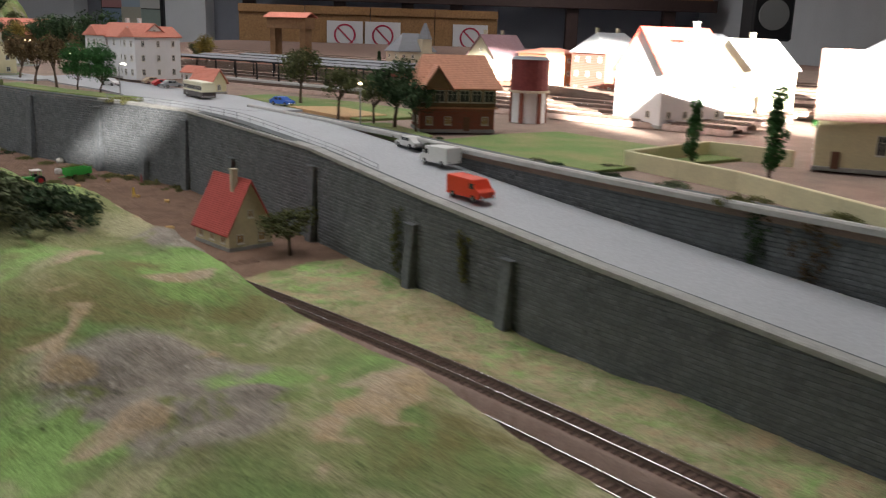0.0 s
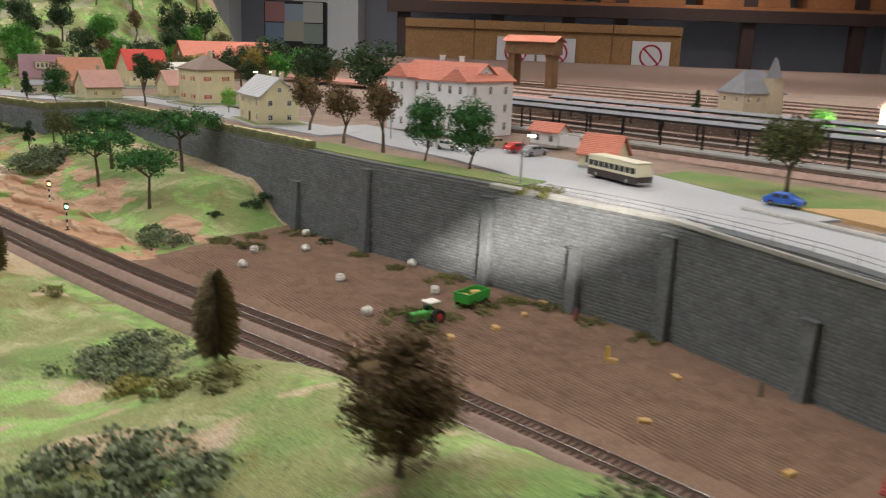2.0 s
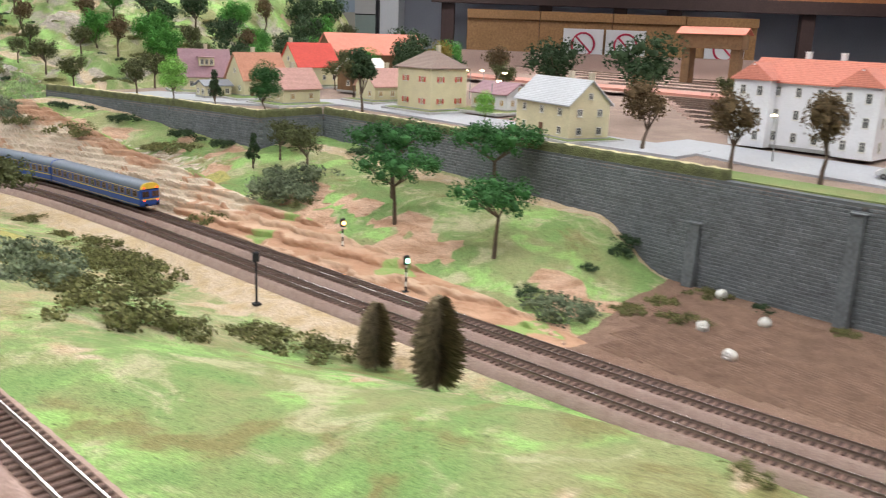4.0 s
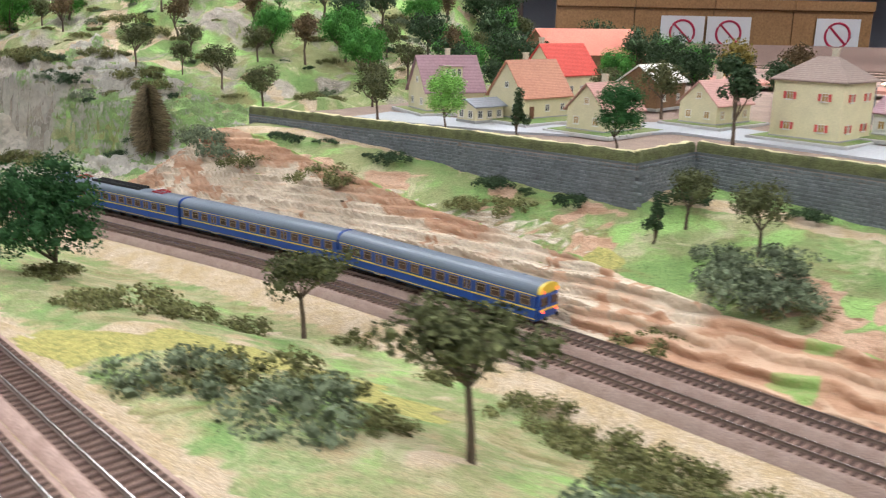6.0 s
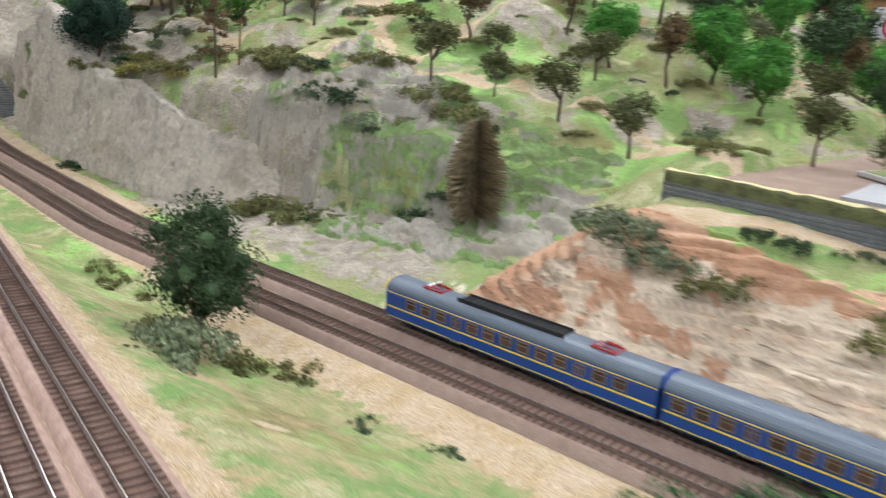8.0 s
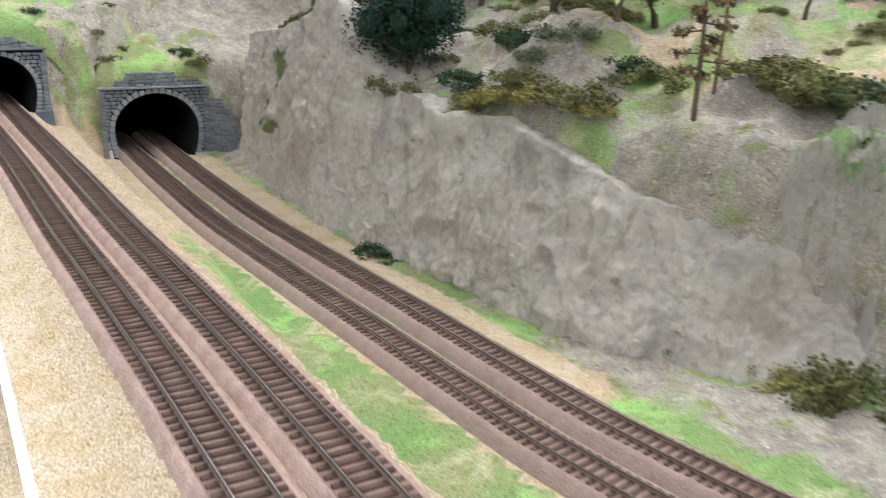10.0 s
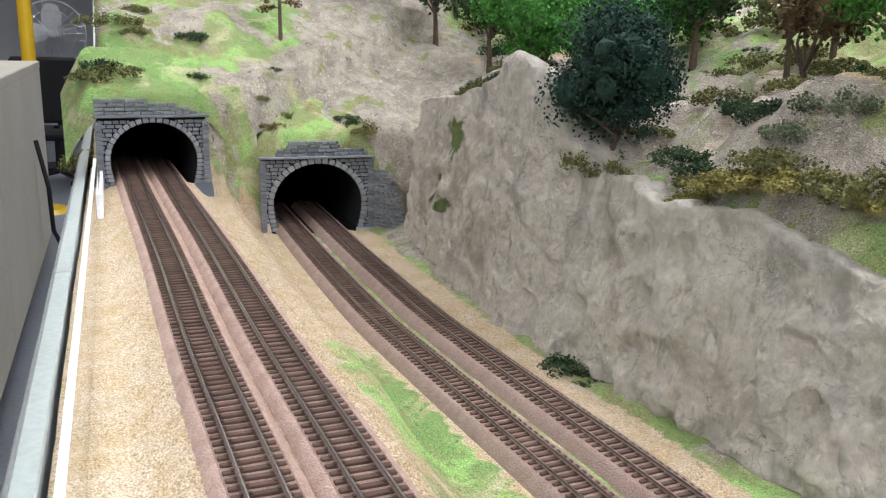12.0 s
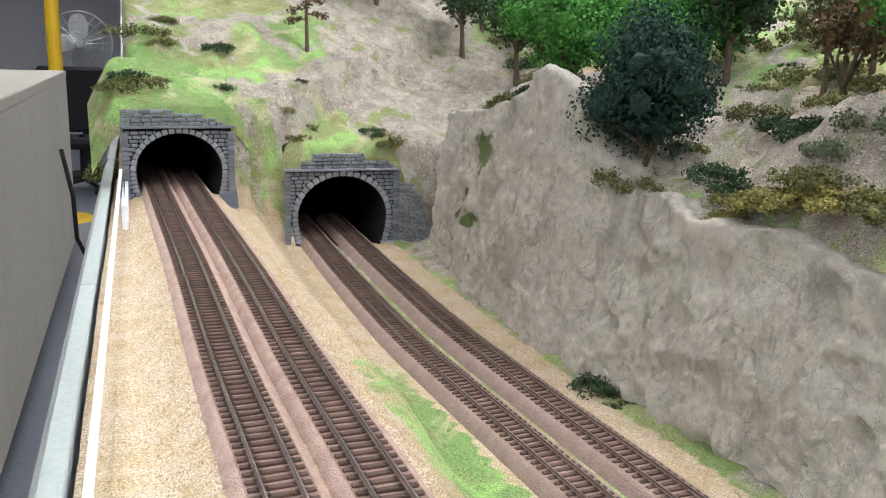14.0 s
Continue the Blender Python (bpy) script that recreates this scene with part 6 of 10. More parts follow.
def scrag_tree():
    """A weathered pine with short tufted boughs and gaps."""
    host = thing("tree", Matrix(), "ragged brown pine with sparse tufted boughs", "tree")
    bm = bmesh.new()
    tube(bm, [(0, 0, -0.006), (0.001, 0, 0.05), (0.0, 0.001, 0.1)], [0.0022, 0.0016, 0.0006], 5)
    part("trunk", bm, M_BARK, host)
    cs, rr = [], []
    for k in range(15):
        z = 0.03 + 0.068 * k / 14
        a, r = k * 2.4, (0.020 * (1.1 - k / 16)) * (0.7 + 0.5 * LEAF.rand())
        c = (r * math.cos(a), r * math.sin(a), z - 0.002)
        bm = bmesh.new()
        tube(bm, [(0, 0, z), c], [0.0008, 0.0003], 4)
        part("bough", bm, M_BARK, host)
        cs += [c, (c[0] * 0.6, c[1] * 0.6, z)]
        rr += [0.0062, 0.0045]
    crown("crown", cs, rr, 900, 0.0014, F_BROWN, host, 0.6)
    return host


def bush(leaf, label, wide=1.0):
    """Flock clumps in a low irregular heap, unit size 0.05 m across."""
    host = thing("bush", Matrix(), label, "bush")
    cs, rr = [], []
    for _ in range(24):
        a, r = LEAF.rand() * 6.283, 0.024 * LEAF.rand() ** 0.6
        cs.append((r * math.cos(a) * wide, r * math.sin(a), 0.004 + 0.007 * (1 - r / 0.025) + LEAF.normal() * 0.0012))
        rr.append(0.0042 + 0.0034 * LEAF.rand())
    crown("foliage", cs, rr, 1350, 0.00108, leaf, host, 0.85, 0.5)
    return host


KINDS = ("dusky", "russet", "bushy", "autumn", "oak", "dark", "bright", "black", "brown", "gold", "round", "ball", "pine", "poplar", "fork", "cypress", "conifer")
PROTO = {k: [tree(k)] for k in KINDS}
for _k in ("oak", "dark", "bright", "brown"):
    PROTO[_k].append(tree(_k))
PROTO["brush"], PROTO["scrag"] = [brush_tree()], [scrag_tree()]
BUSH = {"shade": [bush(F_SHADE, "dark olive grey foam bush"), bush(F_SHADE, "dark olive grey foam bush", 1.4)], "moss": [bush(F_MOSS, "mossy olive green lichen bush"), bush(F_MOSS, "mossy olive green lichen bush", 1.5)], "grey": [bush(F_GREY, "grey green foam bush"), bush(F_GREY, "grey green foam bush", 1.5)],
        "dark": [bush(F_DARK, "dark green flock bush"), bush(F_DARK, "dark green flock bush", 1.5)], "yellow": [bush(F_GORSE, "yellowish green loose flock bush")]}
USED = set()


def town_or_ground(x, y):
    if inside([(x, y)], TOWN)[0]:
        return float(town_z(np.array([x]), np.array([y]))[0]) + 0.002
    return level(x, y)


def place(store, key, x, y, size, z=None, group="", wide=1.0):
    """Puts a prototype, or a copy of it, at a place in the layout."""
    pool = store[key]
    src = pool[int(LEAF.rand() * len(pool))]
    zz = town_or_ground(x, y) if z is None else z
    m = pose(x, y, zz - (0.001 if store is PROTO else 0.003), 0, 0, LEAF.rand() * 360) @ Matrix.Diagonal((size * wide * (0.92 + 0.16 * LEAF.rand()), size * wide, size, 1))
    if src.name not in USED:
        USED.add(src.name)
        src.matrix_world = m
        ob = src
    else:
        ob = copy_thing(src, m)
    if group:
        ob["group"] = group
    return ob


# the wooded hillside
for _k, _x, _y, _h in (
    ("scrag", -3.055, 3.31, 1.25), ("bright", -3.05, 3.67, 1.15), ("oak", -2.715, 3.345, 0.98), ("brush", -2.592, 3.14, 1.4), ("brown", -2.70, 3.53, 1.1),
    ("oak", -2.64, 3.455, 0.8), ("oak", -2.515, 3.315, 1.0), ("bright", -2.465, 3.505, 1.15), ("brown", -2.373, 3.44, 1.2), ("oak", -2.409, 3.262, 0.95), ("bright", -2.305, 3.53, 1.15),
    ("bright", -2.235, 3.44, 1.1), ("oak", -2.18, 3.24, 1.0), ("dark", -2.13, 3.62, 1.25), ("bright", -2.10, 3.78, 1.1), ("dark", -2.26, 3.72, 1.1), ("dark", -2.60, 3.75, 1.0), ("dark", -2.40, 3.70, 1.1)):
    place(PROTO, _k, _x, _y, _h, group="hillside trees")
for _k, _x, _y, _h in (
    ("dark", -3.69, 3.95, 1.4), ("bright", -3.52, 3.86, 1.4), ("dark", -4.22, 3.92, 1.25), ("dark", -4.12, 4.02, 1.3),
    ("scrag", -3.24, 3.70, 1.35), ("bright", -3.08, 3.90, 1.2), ("brown", -2.86, 3.80, 1.1), ("oak", -2.95, 3.95, 1.0), ("dark", -4.0, 4.2, 1.4), ("dark", -2.85, 4.05, 1.2), ("dark", -2.5, 4.0, 1.2), ("oak", -2.3, 4.05, 1.2)):
    place(PROTO, _k, _x, _y, _h, group="hillside trees")
place(PROTO, "black", -3.405, 3.50, 1.62, group="hillside trees")
for _k, _x, _y, _h in (("bright", -3.158, 3.47, 1.35), ("bright", -3.565, 3.64, 1.45), ("bright", -3.50, 3.68, 1.4), ("brown", -3.235, 3.56, 1.4), ("bright", -3.13, 3.56, 1.4), ("bright", -3.44, 3.78, 1.5), ("dark", -3.80, 3.98, 1.5), ("dark", -3.95, 4.05, 1.5), ("oak", -3.28, 3.68, 1.3),  ("scrag", -4.077, 3.782, 1.35), ("bright", -4.16, 4.02, 1.4), ("dark", -4.28, 3.98, 1.4)):
    place(PROTO, _k, _x, _y, _h, group="hillside trees")
# village, station square and street
for _k, _x, _y, _h in (
    ("oak", -2.123, 3.02, 0.95), ("ball", -1.993, 2.922, 0.95), ("conifer", -1.875, 2.858, 0.8), ("round", -1.735, 2.757, 0.98), ("poplar", -1.565, 2.865, 1.45), ("oak", -1.64, 3.13, 1.1), ("ball", -1.305, 2.745, 0.62),
    ("brown", -1.04, 2.475, 1.08), ("brown", -0.935, 2.325, 1.05), ("brown", -0.843, 2.228, 1.05), ("round", -0.757, 2.128, 1.05), ("round", -0.680, 2.052, 1.08), ("dark", -1.176, 3.05, 1.3), ("dark", -0.999, 2.90, 1.25),
    ("gold", -1.47, 3.42, 1.35), ("brown", -1.33, 3.52, 1.1), ("dark", -1.95, 3.70, 1.2)):
    place(PROTO, _k, _x, _y, _h, group="village trees")
for _k, _x, _y, _h in (
    ("oak", -0.141, 1.684, 0.95), ("oak", -0.075, 1.60, 0.85), ("dark", -0.04, 1.555, 0.8), ("dark", -0.005, 1.50, 0.72), ("oak", -0.245, 1.955, 1.25), ("cypress", 0.33, 1.22, 0.85), ("cypress", 0.392, 1.13, 1.25), ("cypress", 0.66, 1.62, 1.1),
    ("bright", 0.02, 2.72, 0.6), ("bright", 0.27, 2.44, 0.6), ("conifer", -0.16, 3.2, 0.9), ("cypress", -0.02, 3.3, 0.9), ("bright", 0.05, 2.60, 0.5), ("gold", -0.72, 3.1, 0.8), ("oak", -0.77, 3.2, 0.85), ("bright", -1.62, 4.1, 0.9)):
    place(PROTO, _k, _x, _y, _h, group="street trees")
# grove beside the field
for _k, _x, _y, _h in (("pine", -1.40, 2.30, 1.12), ("pine", -1.42, 2.395, 1.12), ("pine", -1.25, 2.19, 1.0), ("pine", -1.262, 2.365, 1.15), ("conifer", -1.70, 2.57, 0.85), ("oak", -1.59, 2.525, 0.92), ("oak", -1.66, 2.60, 0.8)):
    place(PROTO, _k, _x, _y, _h, group="grove trees")
# this side of the lines
for _k, _x, _y, _h in (("brush", -0.81, 1.355, 0.52), ("brush", -1.275, 1.775, 0.62), ("russet", -0.635, 1.135, 0.8), ("autumn", -1.06, 1.38, 1.15), ("fork", -1.858, 2.05, 1.15), ("fork", -2.06, 2.365, 0.88), ("brush", -1.345, 1.865, 0.5), ("dusky", -2.76, 2.752, 1.42), ("bushy", -2.315, 2.342, 1.35)):
    place(PROTO, _k, _x, _y, _h, group="trees this side of the lines", wide=1.15 if _k == "russet" else 1.0)
place(PROTO, "oak", -0.165, 1.30, 0.72, group="street trees", wide=1.4)

# bushes
for _k, _x, _y, _s in (
    ("grey", -2.355, 2.892, 1.5), ("grey", -2.40, 2.93, 1.3), ("moss", -2.29, 2.855, 1.3), ("moss", -2.157, 2.79, 1.2), ("moss", -2.115, 2.775, 1.0), ("moss", -1.937, 2.70, 1.1), ("moss", -1.889, 2.675, 1.0), ("dark", -1.651, 2.662, 1.3),
    ("grey", -1.639, 2.517, 1.3), ("grey", -1.587, 2.478, 1.5), ("grey", -1.619, 2.455, 1.4), ("grey", -1.575, 2.425, 1.0), ("dark", -2.237, 2.905, 0.6), ("dark", -2.18, 2.895, 0.6), ("dark", -2.10, 2.845, 0.8), ("dark", -2.06, 2.825, 0.9),
    ("dark", -1.902, 2.735, 0.9), ("dark", -1.855, 2.715, 0.9), ("dark", -1.794, 2.676, 0.8), ("dark", -1.516, 2.618, 0.8), ("moss", -1.575, 2.40, 0.7), ("moss", -2.30, 2.762, 0.55)):
    place(BUSH, _k, _x, _y, _s * 1.0, z=level(_x, _y) + 0.005, group="bank bushes")
for _k, _x, _y, _s in (
    ("grey", -1.606, 2.443, 1.4), ("dark", -1.204, 2.105, 1.2), ("grey", -1.17, 2.05, 1.2), ("moss", -1.085, 2.085, 0.9), ("moss", -1.04, 2.13, 0.8), ("dark", -1.087, 2.245, 0.7), ("dark", -1.075, 2.28, 0.8), ("dark", -0.92, 2.125, 1.0), ("dark", -1.129, 2.18, 0.5), ("moss", -1.71, 2.39, 1.0),
    ("moss", -1.02, 2.06, 0.7), ("moss", -0.98, 2.17, 0.7), ("moss", -0.85, 2.05, 0.7), ("moss", -0.78, 1.99, 0.7), ("moss", -0.70, 1.94, 0.7), ("moss", -0.60, 1.86, 0.8), ("moss", -0.575, 1.885, 0.7), ("moss", -0.64, 1.82, 0.8), ("moss", -0.675, 1.775, 0.7), ("moss", -0.70, 1.725, 0.8), ("moss", -0.735, 1.76, 0.8), ("moss", -0.50, 1.80, 0.6), ("moss", -0.44, 1.745, 0.6), ("moss", -0.545, 1.84, 0.6)):
    place(BUSH, _k, _x, _y, _s, group="field edge bushes")
for _k, _x, _y, _s in (
    ("moss", -2.313, 2.335, 1.1), ("moss", -2.222, 2.250, 1.2), ("moss", -2.198, 2.28, 1.2), ("moss", -2.16, 2.30, 1.2), ("moss", -2.11, 2.325, 1.1), ("grey", -2.066, 2.10, 1.3), ("moss", -2.03, 2.125, 1.2), ("grey", -1.968, 2.055, 1.3), ("moss", -1.925, 2.075, 1.1), ("moss", -2.005, 2.385, 0.7),
    ("moss", -1.834, 2.23, 1.0), ("moss", -1.795, 2.205, 1.1), ("moss", -1.754, 2.175, 1.2), ("moss", -1.718, 2.145, 1.1), ("moss", -1.69, 2.125, 1.1), ("moss", -1.985, 2.105, 1.0), ("moss", -1.915, 2.30, 0.8), ("grey", -1.78, 1.98, 1.3), ("grey", -1.75, 2.0, 1.3), ("moss", -1.73, 1.94, 1.2)):
    place(BUSH, _k, _x, _y, _s, group="near bank bushes")
for _k, _x, _y, _s in (
    ("grey", -1.70, 1.89, 1.2), ("moss", -1.67, 1.88, 1.2), ("moss", -1.64, 1.87, 1.1), ("moss", -1.588, 1.79, 1.4), ("moss", -1.55, 1.81, 1.4), ("moss", -1.52, 1.83, 1.2), ("moss", -1.49, 1.92, 1.1), ("moss", -1.45, 1.90, 1.1), ("moss", -1.41, 1.875, 1.0), ("moss", -1.76, 2.10, 1.1), ("moss", -1.70, 2.08, 1.1), ("moss", -1.655, 2.05, 1.1),
    ("grey", -2.72, 2.64, 1.3), ("moss", -2.70, 2.70, 1.2), ("grey", -2.76, 2.69, 1.3), ("moss", -2.79, 2.72, 1.2), ("dark", -2.57, 2.66, 0.95), ("dark", -2.50, 2.655, 0.8), ("moss", -3.0, 2.93, 0.6), ("moss", -2.96, 2.90, 0.7), ("moss", -2.66, 2.74, 0.8), ("moss", -2.90, 2.87, 0.6)):
    place(BUSH, _k, _x, _y, _s, group="near bank bushes")
for _k, _x, _y, _s in (
    ("shade", -0.565, 0.985, 1.3), ("shade", -0.53, 0.95, 1.2), ("shade", -0.48, 0.965, 1.3), ("shade", -0.447, 0.94, 1.3), ("shade", -0.425, 0.90, 1.2), ("shade", -0.395, 0.88, 1.1), ("shade", -0.455, 0.905, 1.2), ("shade", -0.40, 0.93, 1.1), ("shade", -0.352, 0.86, 1.1), ("shade", -0.327, 0.825, 1.1), ("shade", -0.305, 0.81, 1.1), ("shade", -0.284, 0.80, 1.0),
    ("dark", -0.265, 0.80, 1.0), ("dark", -0.255, 0.83, 1.0), ("dark", -0.28, 0.835, 1.1), ("shade", -0.525, 1.05, 1.0), ("grey", -0.77, 1.16, 1.3), ("shade", -0.715, 1.07, 1.2), ("shade", -0.55, 1.09, 1.2), ("shade", -0.51, 1.045, 1.1)):
    place(BUSH, _k, _x, _y, _s * 0.8, group="foreground hill bushes", wide=1.35)
for _k, _x, _y, _s in (
    ("grey", -0.925, 1.40, 0.9), ("grey", -0.89, 1.385, 1.0), ("grey", -0.855, 1.365, 0.9), ("yellow", -0.86, 1.33, 1.0), ("moss", -0.81, 1.285, 0.9), ("moss", -0.775, 1.285, 0.9), ("grey", -0.79, 1.175, 1.2), ("grey", -0.82, 1.16, 1.1), ("dark", -0.99, 1.29, 1.1), ("moss", -1.06, 1.37, 1.2), ("grey", -0.905, 1.43, 0.8), ("moss", -1.07, 1.57, 0.6)):
    place(BUSH, _k, _x, _y, _s * 0.8, group="foreground hill bushes", wide=1.35)
for _k, _x, _y, _s in (
    ("dark", -3.405, 3.395, 0.8), ("dark", -3.38, 3.378, 0.85), ("dark", -3.357, 3.362, 0.7), ("moss", -3.29, 3.43, 0.8), ("moss", -3.40, 3.85, 1.0),
    ("moss", -3.68, 3.76, 1.0), ("dark", -3.65, 3.78, 1.0)):
    place(BUSH, _k, _x, _y, _s, group="rock face bushes")
for _k, _x, _y, _s in (
    ("moss", -2.99, 3.40, 1.0), ("moss", -2.94, 3.355, 1.0), ("dark", -2.89, 3.30, 1.0), ("dark", -2.845, 3.305, 1.1), ("moss", -2.675, 3.34, 0.9), ("moss", -2.80, 3.395, 0.9), ("moss", -2.84, 3.42, 0.8), ("moss", -2.94, 3.185, 1.1), ("moss", -2.91, 3.19, 1.1), ("moss", -2.86, 3.185, 0.9), ("dark", -2.68, 3.175, 0.8), ("dark", -2.645, 3.175, 0.7),
    ("dark", -2.57, 3.18, 0.7), ("moss", -2.295, 3.205, 0.9), ("moss", -2.25, 3.225, 0.9), ("moss", -2.83, 3.61, 1.0), ("moss", -2.80, 3.41, 0.8), ("dark", -2.265, 2.925, 0.6), ("moss", -2.47, 3.37, 0.9), ("moss", -2.33, 3.31, 0.9)):
    place(BUSH, _k, _x, _y, _s, group="hillside bushes")
for _k, _x, _y, _s in (
    ("yellow", -3.292, 3.414, 1.2), ("yellow", -3.272, 3.408, 1.3), ("yellow", -3.249, 3.398, 1.4), ("moss", -3.233, 3.402, 1.3), ("yellow", -3.217, 3.385, 1.4), ("yellow", -3.19, 3.376, 1.3), ("moss", -3.168, 3.369, 1.2), ("yellow", -3.145, 3.355, 1.1), ("moss", -3.395, 3.475, 1.1), ("yellow", -3.41, 3.49, 1.0), ("moss", -3.425, 3.50, 1.2), ("dark", -3.323, 3.475, 0.9), ("dark", -3.30, 3.57, 1.0), ("moss", -3.33, 3.62, 1.0),
    ("dark", -3.255, 3.52, 1.1), ("moss", -3.235, 3.49, 1.0), ("dark", -3.13, 3.42, 1.0), ("moss", -3.10, 3.40, 1.1), ("grey", -3.19, 3.43, 1.0), ("moss", -3.50, 3.60, 1.1), ("dark", -3.47, 3.62, 1.2), ("moss", -3.43, 3.60, 1.1)):
    place(BUSH, _k, _x, _y, _s, group="rock face bushes")
for _k, _x, _y, _s in (
    ("moss", -4.005, 3.655, 0.6), ("dark", -4.02, 3.70, 0.9), ("moss", -4.28, 3.56, 1.2), ("moss", -4.24, 3.575, 1.0), ("moss", -4.32, 3.60, 1.3), ("moss", -4.20, 3.60, 0.9), ("moss", -4.26, 3.65, 1.0), ("dark", -4.15, 3.66, 0.8), ("moss", -3.70, 3.72, 1.0), ("dark", -3.67, 3.70, 1.0), ("moss", -3.64, 3.67, 0.9)):
    place(BUSH, _k, _x, _y, _s, group="growth round the portals")
for _k, _p, _z, _a, _t, _s in (
    ("moss", PORTAL_B, 0.115, -0.066, 0.014, 0.75), ("yellow", PORTAL_B, 0.115, -0.080, 0.016, 0.7), ("moss", PORTAL_B, 0.110, -0.076, 0.036, 0.9), ("dark", PORTAL_B, 0.115, -0.055, 0.045, 0.7),
    ("moss", PORTAL_B, 0.115, 0.060, 0.030, 0.6), ("moss", PORTAL_B, 0.115, 0.040, 0.060, 0.7), ("dark", PORTAL_B, 0.115, 0.070, 0.075, 0.7),
    ("moss", PORTAL_A, 0.173, 0.070, 0.050, 0.9), ("moss", PORTAL_A, 0.173, 0.045, 0.062, 1.0), ("dark", PORTAL_A, 0.173, 0.058, 0.080, 0.9), ("moss", PORTAL_A, 0.173, 0.020, 0.075, 0.8), ("dark", PORTAL_A, 0.173, -0.070, 0.055, 0.6)):
    place(BUSH, _k, _p[0] + _p[2] * _t - _p[3] * _a, _p[1] + _p[3] * _t + _p[2] * _a, _s, z=_z + 0.46 * _t + 0.009, group="growth round the portals")
# wild growth over the hill: more trees on top, low scrub between the rocks
_rs = np.random.RandomState(11)
for _k, _x, _y, _h in (
    ("dark", -1.95, 3.33, 0.75), ("oak", -1.73, 3.32, 0.8), ("dark", -1.55, 3.38, 0.9), ("bright", -1.70, 3.58, 0.9), ("dark", -1.58, 3.62, 1.0), ("oak", -1.80, 3.68, 1.0), ("dark", -1.42, 3.24, 0.85), ("oak", -1.30, 3.36, 0.9), ("bright", -1.50, 3.78, 1.0), ("brown", -1.18, 3.22, 0.9), ("dark", -1.62, 3.95, 1.1), ("bright", -1.52, 4.15, 1.1), ("oak", -1.35, 4.0, 1.0),
    ("dark", -1.88, 3.62, 1.0), ("dark", -2.05, 4.2, 1.3), ("bright", -2.12, 4.32, 1.3), ("oak", -2.2, 4.15, 1.2), ("dark", -2.0, 4.38, 1.3), ("brown", -2.15, 4.05, 1.1), ("dark", -2.3, 4.3, 1.3), ("bright", -1.98, 4.05, 1.1), ("oak", -2.08, 4.5, 1.3), ("dark", -2.25, 4.45, 1.3), ("bright", -2.35, 4.12, 1.2), ("dark", -1.88, 4.08, 1.0), ("bright", -1.90, 4.25, 1.1), ("dark", -1.70, 4.35, 1.2), ("oak", -1.95, 4.45, 1.2)):
    place(PROTO, _k, _x, _y, _h, group="village trees")
# shrubs on top of the yard wall and ivy hanging down the walls
for _i, (_x, _y, _s, _k) in enumerate(((0.21, 1.12, 0.45, "dark"), (0.235, 1.09, 0.5, "dark"), (0.262, 1.055, 0.5, "grey"), (0.285, 1.02, 0.5, "dark"), (0.312, 0.985, 0.6, "moss"), (0.345, 0.95, 0.6, "dark"), (0.375, 0.915, 0.7, "moss"), (0.16, 1.19, 0.4, "dark"), (0.12, 1.24, 0.4, "dark"))):
    place(BUSH, _k, _x, _y, _s, z=TOP + 0.003, group="yard wall shrubs")
for _i, (_x, _y) in enumerate(((0.045, 1.33), (0.07, 1.30), (0.10, 1.265), (0.02, 1.375), (0.0, 1.41), (0.145, 1.225), (0.19, 1.18), (0.23, 1.20), (0.03, 1.44), (-0.03, 1.455), (-0.06, 1.50))):
    place(BUSH, ("dark", "shade")[_i % 2], _x, _y, 0.32 + 0.05 * (_i % 3), z=TOP + 0.003, group="yard wall shrubs")
for _k, _x, _y, _h in (
    ("dark", -4.36, 3.80, 1.3), ("bright", -4.45, 3.92, 1.3), ("oak", -4.30, 4.05, 1.3), ("dark", -4.6, 4.0, 1.4), ("bright", -4.42, 4.15, 1.4), ("dark", -4.2, 4.25, 1.4),
    ("oak", -2.15, 3.47, 0.95), ("dark", -2.05, 3.46, 0.9), ("bright", -2.02, 3.56, 0.9), ("oak", -2.22, 3.58, 0.95), ("brown", -2.08, 3.66, 1.0), ("dark", -2.32, 3.62, 1.0), ("bright", -2.18, 3.86, 1.1), ("oak", -2.05, 3.92, 1.1), ("dark", -2.02, 4.1, 1.2), ("bright", -2.0, 4.25, 1.1),
    ("oak", -2.62, 3.36, 0.75), ("oak", -2.48, 3.44, 0.85), ("brown", -2.55, 3.60, 0.95), ("bright", -2.52, 3.72, 1.1), ("dark", -2.35, 3.86, 1.1), ("oak", -2.72, 3.70, 1.0), ("dark", -2.78, 3.62, 0.9), ("bright", -2.68, 3.88, 1.1), ("brown", -2.98, 3.52, 0.9), ("dark", -3.10, 3.78, 1.1), ("oak", -3.05, 3.55, 0.8), ("bright", -2.9, 3.70, 0.95),
    ("dark", -3.40, 3.75, 1.2), ("bright", -3.28, 3.88, 1.2), ("dark", -3.62, 3.80, 1.2), ("oak", -3.75, 4.05, 1.2), ("bright", -3.85, 4.15, 1.2)):
    place(PROTO, _k, _x, _y, _h, group="hillside trees")
